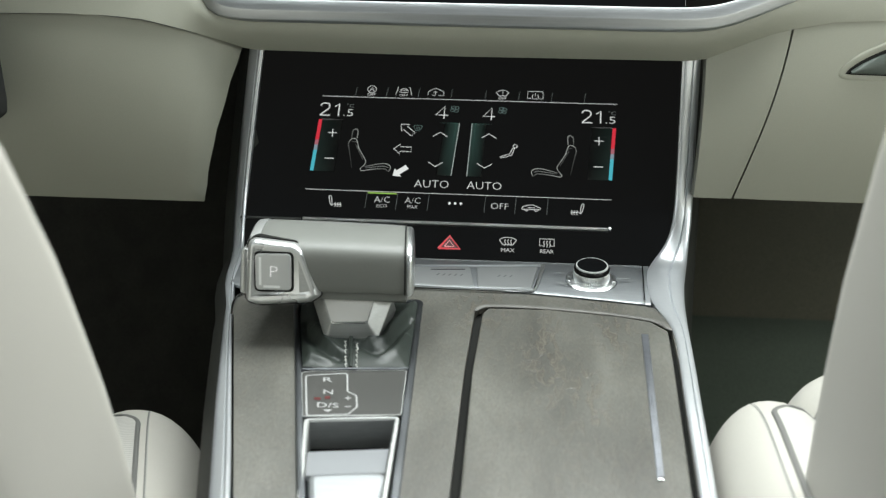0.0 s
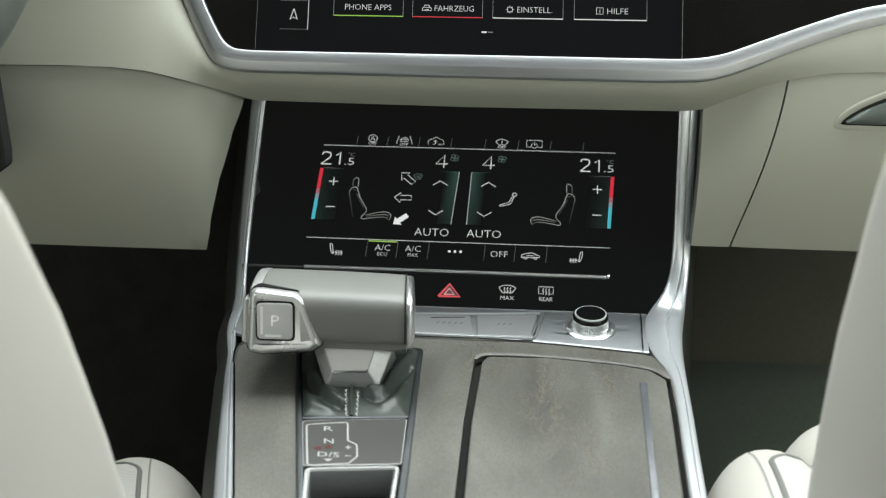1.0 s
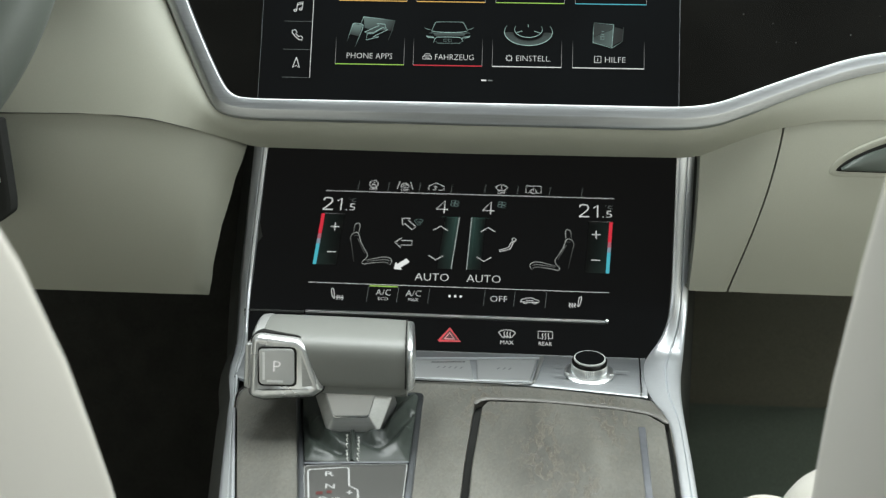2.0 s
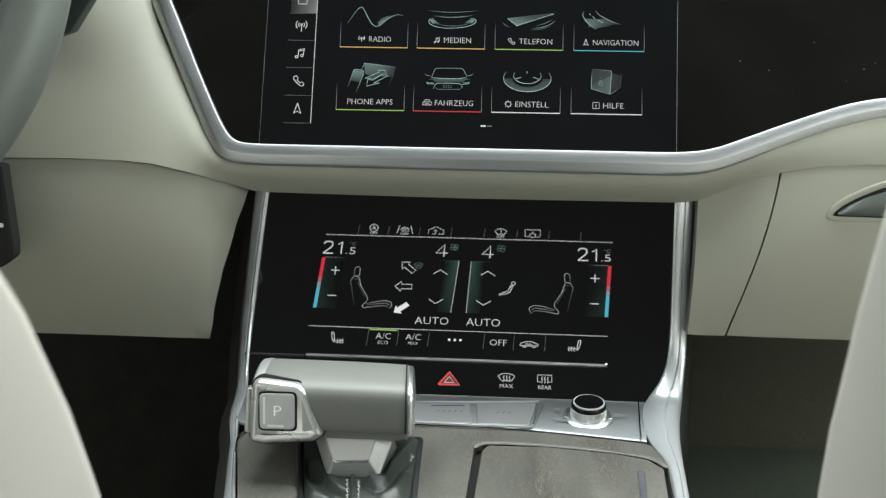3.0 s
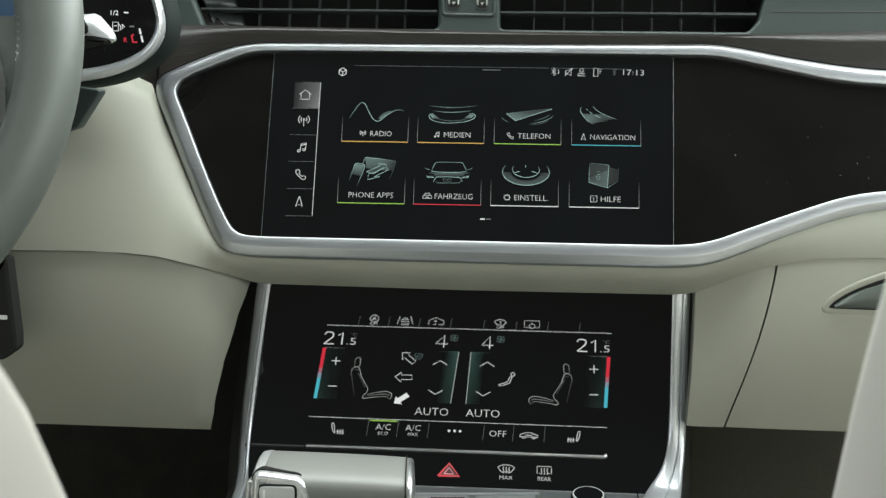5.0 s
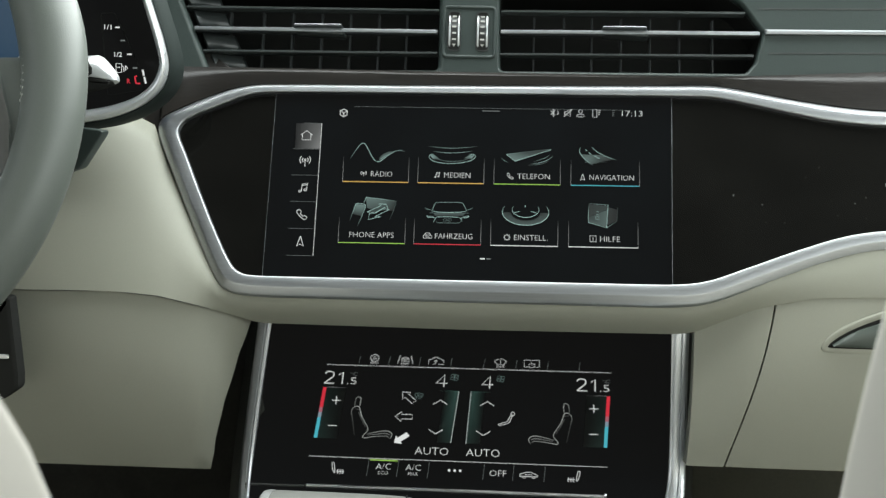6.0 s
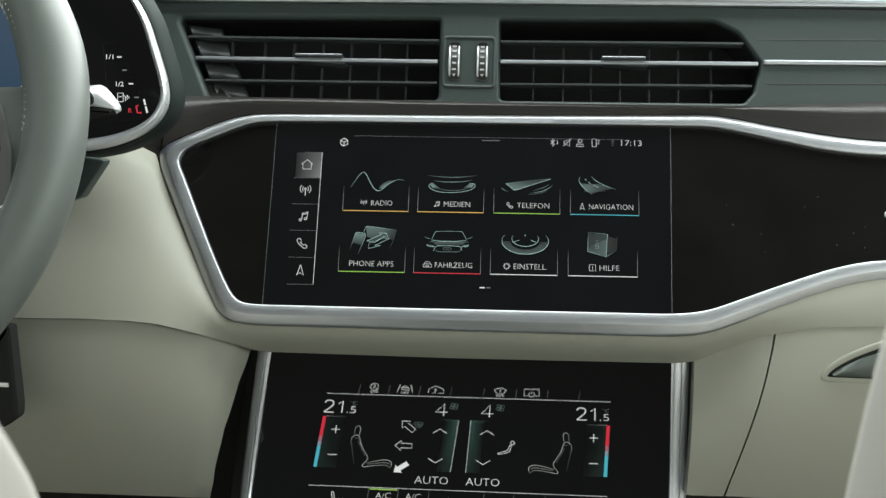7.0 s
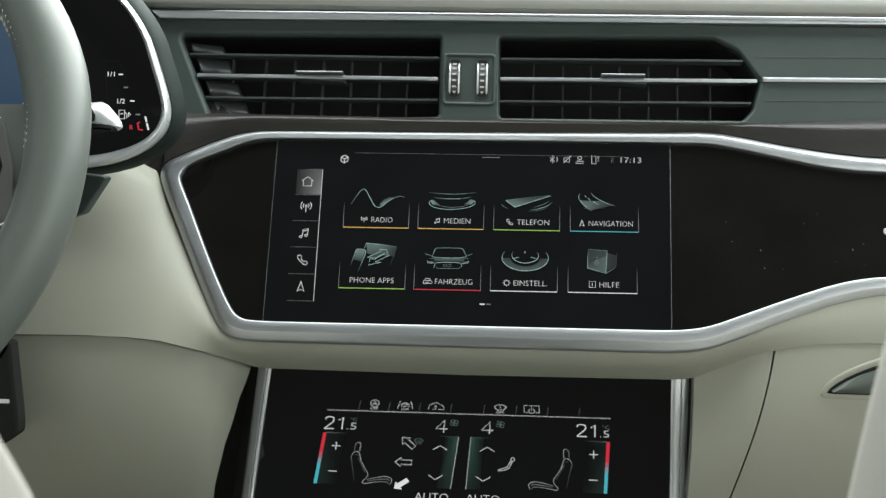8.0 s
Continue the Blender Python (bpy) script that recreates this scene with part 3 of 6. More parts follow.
# wood strip between surround and vents
up = [p for p in OUT if p[1] > 40 and p[0] > -196]
up = sorted(up, key=lambda p: p[0])
rows = [[on(UPPER, x, y - 1.0, -4) for x, y in up], [on(UPPER, x, y + 0.5, 0.2) for x, y in up], [], []]
for x, y in up:
    top = on(VENTS, x, -9.0 + 6.0 * max(0, min(1, (x - 150) / 110)), 0.8)
    low = on(UPPER, x, y + 1.0, 0.2)
    rows[2].append(low.lerp(top, 0.6) + Vector((0, -0.001, 0.001)))
    rows[3].append(top)
thick(part("wood_strip", sheet(rows), VENEER_DARK, dash, "dark open-pored wood strip below the vents"), 0.002, 0.0)
left_wood = [(-196, 36), (-190, 47), (-158, 62), (-141, 66.5), (-150, 76), (-172, 92), (-215, 92), (-225, 40)]
part("wood_strip", plate([(p[0], p[1]) for p in left_wood], -14, -4.5, 1.0), VENEER_DARK, dash, "dark open-pored wood strip beside the instruments", UPPER)

# vent band with two openings
VENT_L = [(-190.5, 43.0, 3), (-22.4, 45.4, 2), (-22, -6.6, 3), (-168, -9.2, 4)]
VENT_R = [(16.0, 45.6, 2), (151, 47.6, 5), (166.5, 40.4, 14), (180.8, 21.0, 2), (176.4, 2.0, 4), (170.5, -4.8, 4), (17.4, -6.4, 3)]
vent_l, vent_r = fillet(VENT_L, 3, 4), fillet(VENT_R, 3, 4)
lip_l, lip_r = inset(vent_l, -3.4), inset(vent_r, -2.0)
outer = [(-222, 62), (-208, 54.6), (430, 57), (620, 52), (620, -6), (430, -5), (262, -4.5), (180, -9.4), (-160, -12.8), (-182, -12.8), (-200, 10)]
bm = bmesh.new()
edges = []
for ring in (outer, lip_l, lip_r):
    verts = [bm.verts.new((p[0], p[1], 0)) for p in ring]
    edges += [bm.edges.new((a, b)) for a, b in zip(verts, verts[1:] + verts[:1])]
bmesh.ops.triangle_fill(bm, edges=edges, use_beauty=True)
part("vent_band", bm, GREY_SOFT, dash, "dark grey-green soft band round the vents", VENTS, smooth=False)
for lip, ring in ((lip_l, vent_l), (lip_r, vent_r)):
    levels = [(math.sin(a), -5.0 * (1 - math.cos(a))) for a in [radians(90 * k / 6) for k in range(7)]]
    part("vent_lip", bridge(bmesh.new(), [[(*(np.array(o[:2]) * (1 - u) + np.array(i[:2]) * u), h) for o, i in zip(lip, ring)] for u, h in levels + [(1.0, -9)]]), GREY_SOFT, dash, "rounded lip of the vent opening", VENTS)
part("trim_groove", plate([(178, 36.5), (430, 40.2), (430, 39.4), (178.6, 35.7)], -0.5, 0.3), BLACK, dash, "fine groove in the band", VENTS)
part("trim_groove", plate([(184.3, 8.2), (430, 13.0), (430, 12.2), (184.3, 7.4)], -0.5, 0.3), BLACK, dash, "fine groove in the band", VENTS)
part("trim_blade", plate(fillet([(181.8, 22.5), (430, 25.4), (430, 22.4), (181.8, 19.2)], 0.4, 2), -0.5, 2.6, 1.1), BAR_METAL, dash, "silver blade that carries on from the vent", VENTS)
part("trim_line", plate(fillet([(-210, 58.2), (430, 63.2), (430, 58.6), (-204, 52.8)], 0.5), -2, 5.2, 0.6), FRAME_METAL, dash, "silver line along the dashboard's top", VENTS)
part("shadow_gap", plate([(-213, 60), (430, 64), (430, 68), (-218, 64.5)], -16, -4), GREY_SOFT, dash, "dark joint under the upper pad", VENTS)
# upper pad
rows = []
for v, out in ((62.6, -6), (62.8, 0.5), (64.2, 2.6), (67, 3.4), (71, 2.6), (77, -0.5), (86, -8), (97, -25), (110, -70), (122, -180), (128, -340)):
    rows.append([on(VENTS, x, v + 0.003 * (x + 200) + (0.8 if x < -150 else 0), out) for x in (-620, -400, -250, -150, -50, 50, 150, 300, 430, 620)])
thick(part("upper_pad", sheet(rows), PAD, dash, "pale stitched pad along the dashboard's top"), 0.003, 0.0)


def thumb_wheel(x):
    """A ribbed wheel between two bright rims that opens or shuts a vent, in a slot."""
    slot = fillet([(x - 4.2, 5.2), (x + 4.2, 5.2), (x + 4.2, 30.8), (x - 4.2, 30.8)], 3.4, 6)
    part("wheel_slot", band(slot, inset(slot, 0.6), [(0, 0), (0.2, 0.8), (0.8, 0.8), (1, 0), (1, -3)]), BLACK, dash, "dark-edged slot", VENTS)
    part("slot_floor", plate(inset(slot, 0.5), -1, 0.45), VOID, dash, "", VENTS)
    curve = lambda a, r: (18.0 + r * math.sin(a), -8.0 + r * 0.80 * math.cos(a))
    loops = []
    for k in range(23):
        y, z = curve(radians(-56 + 112 * k / 22), 13.6 + (0.4 if k % 4 < 2 else 0.0))
        loops.append([(x - 2.4, y, z), (x + 2.4, y, z)])
    w = part("thumb_wheel", bridge(bmesh.new(), loops, closed=False), BLACK, dash, "black ribbed thumb wheel", VENTS)
    for side in (-1, 1):
        loops = []
        for k in range(25):
            a = radians(-58 + 116 * k / 24)
            ring = [(side * d, h) for d, h in ((2.2, -1.0), (2.3, 0.5), (2.7, 0.9), (3.2, 0.7), (3.5, -0.2), (3.5, -2.5))]
            loops.append([(x + d, *curve(a, 13.8 + h)) for d, h in ring])
        part("rim", bridge(bmesh.new(), loops, closed=False), BEZEL, w, "bright rim of the wheel", VENTS)
    bm = bmesh.new()
    for k in range(6):
        y, z = curve(radians(-40 + 16 * k), 14.4)
        if k == 0:
            patch(bm, [(x - 1.3, y + 0.9), (x, y - 0.9), (x + 1.3, y + 0.9)], z + 0.3)
        else:
            patch(bm, [(x - 1.3, y - 0.55), (x + 1.3, y - 0.55), (x + 1.3, y + 0.55), (x - 1.3, y + 0.55)], z + 0.3)
    part("marks", bm, THREAD, w, "pale marks on the wheel", VENTS)


plate_outline = fillet([(-18.8, 1.8), (12.9, 1.8), (12.9, 33.4), (-18.8, 33.4)], 2.6)
part("wheel_plate", band(inset(plate_outline, -1.4), inset(plate_outline, 1.0), [(0, 0.05), (0.25, 0.9), (0.5, 1.1), (0.75, 0.9), (1, 0.05)]), GREY_SOFT, dash, "raised frame round the two thumb wheels", VENTS)
thumb_wheel(-12.3)
thumb_wheel(5.5)


def air_vent(ring, left, vanes, tab, label):
    """Housing, three cross slats (the middle one with a silver edge), upright vanes and the sliding tab."""
    vent = thing("air_vent", label, "air vent", "centre air vents")
    part("housing", bridge(bmesh.new(), [[(p[0], p[1], -4.6) for p in ring], [(p[0], p[1], -48) for p in ring]], cap_last=True), VOID, vent, "black vent housing", VENTS)
    first = (lambda v: -168 - 22.5 * (v + 9.2) / 52.2 + 0.8) if left else (lambda v: 16.8)
    last = (lambda v: -22.8) if left else (lambda v: np.interp(v, [-5, 2, 21, 34, 40.4, 47], [169, 175.4, 180, 171, 165, 150]) - 0.8)
    for v0, v1 in ((31.4, 32.0), (17.0, 17.7), (2.9, 4.3)) if left else ((32.2, 33.9), (18.5, 20.5), (4.4, 6.6)):
        a, b = first(v0), last(v1)
        slat = part("slat", plate([(a, v0 - 0.7), (b, v1 - 0.7), (b, v1 + 0.7), (a, v0 + 0.7)], -11, -2.0, 0.4), VANE, vent, "", VENTS)
        if 15 < v0 < 20:
            part("silver_edge", plate([(a, v0 - 1.5), (b, v1 - 1.5), (b, v1 + 1.1), (a, v0 + 1.1)], -4, 0.6, 0.9), BAR_METAL, slat, "silver edge of the middle slat", VENTS)
    for x in vanes:
        lean = 0.02 * (x - 5)
        part("vane", plate([(x - 0.5, -8.5), (x + 0.5, -8.5), (x + 0.5 - lean * 0.2, 31.5), (x - 0.5 - lean * 0.2, 31.5)], -19, -12.5, 0.45), VANE_SHADE, vent, "", VENTS)
    a, b, v = tab
    t = part("tab", plate(fillet([(a, v - 1), (a + 1.2, v - 3.0, 2), (b - 1, v - 4.2, 2), (b + 2.0, v - 4.0, 2), (b + 0.6, v + 1.4, 1), (a, v + 1.4, 1)], 1, 3), -12, 0.2, 1.6), VANE_END, vent, "glossy black sliding tab", VENTS)
    part("silver_edge", plate(fillet([(a + 0.2, v + 0.5), (b + 0.2, v + 0.9), (b - 0.4, v + 2.0), (a + 0.8, v + 1.7)], 0.4, 3), 0, 3.2, 0.5), BAR_METAL, t, "silver edge of the tab", VENTS)
    return vent


left_vent = air_vent(vent_l, True, [-158.7, -137.1, -118.0, -99.0, -80.5, -61.9, -43.8], (-114.6, -83.6, 18.6), "black air vent with silver-edged slat above the display")
for v0, v1, a in ((32.8, 40.4, -187.6), (18.8, 30.6, -183.0), (4.4, 16.0, -176.6), (-7.8, 2.6, -170.6)):
    lean = 0.43 * (v1 - v0)
    blade = lambda x, v, z: (a + 1 + lean * (v1 - v) / (v1 - v0) + x, v, z)
    rows = [[blade(x, v, z + 1.2 * q) for v, q in ((v1 - 0.5, 0), ((v0 + v1) / 2, 1), (v0 + 0.5, 0))] for x, z in ((0, -8.0), (1.4, -6.6), (2.6, -7.4), (10, -10.5), (19, -13.5), (20.5, -16))]
    thick(part("end_blade", sheet(rows), VANE_END, left_vent, "glossy blade end catching the light", VENTS), 0.0008, 0.0)
air_vent(vent_r, False, [38.3, 57.4, 75.3, 93.9, 112.4, 130.9, 151.9], (80.4, 108.4, 20.8), "black air vent with pointed end and silver-edged slat")

# glovebox handle
grip = thing("glovebox_handle", "grey recessed pull handle in the cream glovebox lid", "handle")
E_ = pose(0, 0.9732, 0, 90, 0, 0) @ Matrix.Scale(0.001, 4) @ Matrix.Translation((26.5, 776, 0)) @ Matrix.Scale(1.0381, 4) @ Matrix.Translation((-26.5, -776, 0))
recess = chaikin([(206, 637), (211, 644.5), (226, 653.5), (250, 662.5), (289, 667), (329, 655), (334, 636), (294, 633.5), (219, 633.5), (209, 634)], 2)
part("recess_rim", band(recess, inset(recess, 4.2), [(0, -5.6), (0.15, -3.9), (0.5, -3.4), (0.85, -3.9), (1, -5.5), (1, -8)]), CREAM, grip, "soft cream rim", E_)
# the lid has no hollow here; a dark plate gives the recess its shade
part("recess_shade", plate(inset(recess, 3.6), -7, -3.9), VOID, grip, "dark plate for the recess's shade", E_)
rows = []
for k in range(13):
    s = k / 12
    row = []
    for c in range(41):
        x = 213.5 + 114 * c / 40
        top = np.interp(x, [213.5, 220, 229, 241, 256, 289, 316, 327.5], [639.0, 643.6, 648.4, 652.6, 656.4, 660.0, 650.0, 640.0])
        row.append((x, 638.2 + (top - 638.2) * s, -3.9 + 3.4 * math.sin(math.pi * (0.12 + 0.74 * s)) ** 0.8))
    rows.append(row)
rows = [[(p[0], p[1] - 0.6, -4.5) for p in rows[0]]] + rows + [[(p[0], p[1] + 0.4, -4.5) for p in rows[-1]]]
part("pull", sheet(rows), HANDLE, grip, "grey-green pull lever", E_)

# ---- upper touchscreen ----
upper = thing("touchscreen", "black touchscreen showing eight menu tiles in two rows", "display")
centre = cut([tuple(p) for p in cut(wide, -1, -123.1)], 1, 124.3)
part("glass", plate(centre, -10, -0.4, 0.3), SCREEN, upper, "black glossy glass", UPPER)
part("glass_edge", strokes([[(-123.4, 60), (-123.4, -58.6)]], 0.2), BAR_METAL, upper, "fine light line at the glass edge", UPPER)
part("glass_edge", strokes([[(124.6, 62.5), (124.6, -57)]], 0.2), BAR_METAL, upper, "fine light line at the glass edge", UPPER)
Z = 0.15


def lit(name, bm, material, parent, m, label=""):
    return part(name, bm, material, parent, label, m, smooth=False)


def receiver(cx, cy, s):
    return [[(cx + x * s, cy + y * s) for x, y in ((-2.2, 1.9), (-1.1, 2.3), (-0.3, 1.2), (-0.8, 0.5), (0.6, -0.9), (1.3, -0.4), (2.3, -1.2), (1.9, -2.2), (0.8, -2.2), (-1.2, -0.5), (-2.3, 1.0), (-2.2, 1.9), (-1.1, 2.3))]]


def mast(cx, cy, s):
    out = [[(cx, cy - 2.4 * s), (cx, cy + 0.6 * s)], oval(cx, cy + 0.7 * s, 0.4 * s, 0.4 * s, 0, 360, 8)]
    for r in (1.3, 2.4):
        out += [oval(cx, cy + 0.7 * s, r * s, r * s, -45, 45, 6), oval(cx, cy + 0.7 * s, r * s, r * s, 135, 225, 6)]
    return out


def note(cx, cy, s):
    return [[(cx - 0.9 * s, cy - 1.6 * s), (cx - 0.6 * s, cy + 1.6 * s), (cx + 1.7 * s, cy + 2.2 * s), (cx + 1.4 * s, cy - 1.0 * s)], [(cx - 0.7 * s, cy + 0.9 * s), (cx + 1.6 * s, cy + 1.5 * s)],
            oval(cx - 1.5 * s, cy - 1.6 * s, 0.6 * s, 0.5 * s, 0, 360, 8), oval(cx + 0.8 * s, cy - 1.0 * s, 0.6 * s, 0.5 * s, 0, 360, 8)]


def arrowhead(cx, cy, s):
    return [[(cx, cy + 2.4 * s), (cx + 1.5 * s, cy - 2.2 * s), (cx, cy - 1.2 * s), (cx - 1.5 * s, cy - 2.2 * s), (cx, cy + 2.4 * s)]]


def house(cx, cy, s):
    return [[(cx - 2.6 * s, cy + 0.3 * s), (cx, cy + 2.4 * s), (cx + 2.6 * s, cy + 0.3 * s)], [(cx - 1.9 * s, cy + 0.6 * s), (cx - 1.9 * s, cy - 2 * s), (cx + 1.9 * s, cy - 2 * s), (cx + 1.9 * s, cy + 0.6 * s)]]


# side bar of the menu
bar = lit("side_bar", strokes([[(-92.9, 41.8), (-93.6, -44.4)]], 0.32, Z), WHITE, upper, UPPER_UI, "menu bar with five symbols")
for v in (41.8, 24.6, 7.4, -9.8, -27.2, -44.4):
    lit("divider", strokes([[(-110 + (6 if v > 40 else 0), v), (-93.2, v)]], 0.2, Z), DIM, bar, UPPER_UI)
lit("highlight", graded([], [[(-109, 24.9, 0.0), (-101, 24.9, 0.10), (-101, 41.6, 0.06), (-109, 41.6, 0.0)], [(-101, 24.9, 0.10), (-93.2, 24.9, 0.26), (-92.9, 41.6, 0.13), (-101, 41.6, 0.06)]], 0.3, Z), WHITE_GRADED, bar, UPPER_UI, "lit home field")
for made, v in ((house, 32.8), (mast, 15.8), (note, -1.4), (receiver, -18.8), (arrowhead, -36.0)):
    lit("symbol", strokes(made(-102.0, v + 0.6, 1.4), 0.42, Z), WHITE, bar, UPPER_UI)

TILES = [("RADIO", -78.0, 0, (-60.5, -47.3), AMBER), ("MEDIEN", -31.4, 0, (-15.2, 1.0), AMBER), ("TELEFON", 15.6, 0, (30.0, 49.9), GREEN), ("NAVIGATION", 62.9, 0, (74.3, 101.4), CYAN),
         ("PHONE APPS", -78.7, 1, (-72.0, -44.9), GREEN), ("FAHRZEUG", -32.4, 1, (-19.5, 3.3), RED), ("EINSTELL.", 14.4, 1, (28.6, 48.9), WHITE), ("HILFE", 61.7, 1, (80.8, 92.8), WHITE)]


# the tiles' pictures, from each tile's lower corner: lines and faces with a level at each point
def picture_wave():
    wave = soft((4.1, 15.1, 0.15), (7.0, 20.0, 0.45), (9.3, 23.6, 0.7), (11.4, 25.6, 0.9), (13.4, 24.6, 0.9), (15.2, 20.9, 1), (17.5, 16.6, 1), (19.4, 13.9, 1), (21.9, 13.0, 1), (24.3, 14.5, 0.9), (27.7, 17.7, 0.7), (31.2, 20.1, 0.6), (34.7, 21.1, 0.5), (37.9, 20.2, 0.05))
    rays = [[(22.4 + 1.0 * k, 14.4 + 0.7 * k, 0.5), (27.0 + 0.9 * k, 18.8 + 0.3 * k, 0.05)] for k in range(5)]
    return [wave] + rays, [[(21.8, 15.6, 0.02), (24.8, 18.6, 0.10), (28.3, 20.0, 0.18), (31.9, 20.1, 0.2), (27.1, 17.0, 0.14), (23.6, 14.6, 0.22)]]


def picture_disc():
    ring = soft((9.4, 18.8, 0.5), (7.0, 18.4, 0.9), (6.4, 16.2, 1), (9.6, 13.9, 0.9), (15.6, 12.8, 0.8), (21.6, 12.8, 0.8), (28.6, 13.6, 0.9), (33.9, 15.4, 1), (35.6, 17.8, 1), (33.8, 19.2, 0.9), (31.4, 19.0, 0.4))
    arcs = [soft((5.7, 23.9, 0), (13.5, 23.1, 0.35), (20.6, 22.8, 0.5), (28.3, 23.3, 0.35), (36.4, 24.3, 0)), soft((9.0, 20.6, 0), (15.4, 19.8, 0.55), (20.7, 19.7, 0.75), (27.7, 20.2, 0.55), (33.4, 21.3, 0)),
            soft((10, 15.9, 0.05), (16, 14.4, 0.25), (22, 14.1, 0.3), (28, 14.9, 0.25), (32, 16.6, 0.05))]
    return [ring] + arcs, [[(7.4, 18.0, 0.55), (9.6, 18.3, 0.3), (13.4, 15.6, 0.02), (8.8, 15.6, 0.3)], [(34.4, 18.4, 0.5), (31.6, 18.6, 0.3), (28.0, 16.2, 0.02), (33.0, 16.2, 0.3)]]


def picture_phone():
    lines = [[(7.2, 19.4, 0.8), (12.9, 15.0, 1), (24, 19.0, 0.9), (35.2, 22.9, 0.8)], [(7.2, 19.4, 0.5), (17.7, 21.0, 0.15), (30, 22.6, 0.1), (35.2, 22.9, 0.5)], soft((4.4, 17.1, 0), (5.4, 15.6, 0.6), (8.7, 14.0, 0)),
             soft((22.0, 13.2, 0), (29.4, 14.5, 0.8), (33.5, 16.4, 0.6), (36.3, 18.8, 0)), soft((24.1, 14.9, 0), (31.1, 17.2, 0.5), (34.2, 19.5, 0)), soft((21.0, 12.4, 0), (28.4, 13.2, 0.3), (33.5, 15.2, 0))]
    return lines, [[(7.2, 19.4, 0.22), (12.9, 15.0, 0.30), (24, 18.9, 0.10), (17.7, 21.0, 0.06)], [(24, 18.9, 0.10), (35.2, 22.9, 0.05), (30, 22.5, 0.02), (17.7, 21.0, 0.06)]]


def picture_road():
    near = soft((5.8, 24.7, 0.2), (4.9, 22.5, 0.8), (6.4, 19.4, 1), (9.3, 16.1, 0.9), (13.4, 13.2, 0.05))
    far = soft((12.8, 25.2, 0.2), (14.9, 22.6, 0.8), (18.4, 20.5, 0.9), (23.0, 18.3, 0.7), (28.2, 16.7, 0))
    marks = [[(9.0, 23.4, 0.9), (9.8, 22.4, 0.9)], [(10.8, 21.6, 0.9), (12.4, 20.2, 0.9)], [(14.2, 19.4, 0.9), (17.4, 17.6, 0.8)]]
    glint = [[(8.6, 17.8 - 0.9 * k, 0.25), (17 + 1.6 * k, 17.8 - 0.8 * k, 0.0)] for k in range(4)]
    return [near, far] + marks + glint, [[(6.0, 20.4, 0.08), (10.6, 20.0, 0.16), (18.4, 20.0, 0.10), (26.4, 17.2, 0.0), (20, 15.8, 0.03), (13.0, 13.8, 0.08), (9.0, 16.4, 0.22)]]


def picture_apps():
    card = [(14.4, 24.9, 0.3), (15.9, 29.2, 0.95), (24, 28.4, 0.8), (34.7, 27.0, 0.2), (33.2, 21, 0.12), (31.0, 15.0, 0)]
    hand = soft((6.5, 14.0, 0), (9.4, 24.0, 0.8), (10.0, 25.3, 0.95), (14.4, 24.9, 0.9), (15.9, 24.2, 1), (15.3, 21.2, 0.9), (11.4, 10.6, 0))
    up = [(16.8, 19.8, 0.9), (25.3, 24.0, 1), (24.0, 25.1, 1), (28.6, 24.9, 1), (29.6, 22.0, 1), (27.6, 22.9, 0.9), (21.7, 19.4, 0.8), (16.8, 19.8, 0.8)]
    down = [(18.4, 18.9, 0.8), (21.7, 18.8, 0.8), (26.3, 22.0, 0.8), (30.6, 21.6, 0.9), (21.8, 16.9, 0.9), (25.4, 16.9, 0.8), (17.8, 14.9, 1), (18.4, 18.9, 0.9)]
    return [card, hand, up, down], [[(15.9, 29.0, 0.26), (24, 28.2, 0.22), (34.5, 26.9, 0.04), (33, 20.8, 0.0), (22, 21.0, 0.03), (16.6, 22.4, 0.12)], [(9.8, 24.8, 0.34), (15.4, 24.2, 0.30), (13.6, 17.0, 0.02), (8.0, 18.4, 0.04)],
                                    [(17.4, 19.9, 0.04), (25.6, 24.0, 0.14), (28.8, 22.6, 0.12), (21.7, 19.6, 0.05)]]


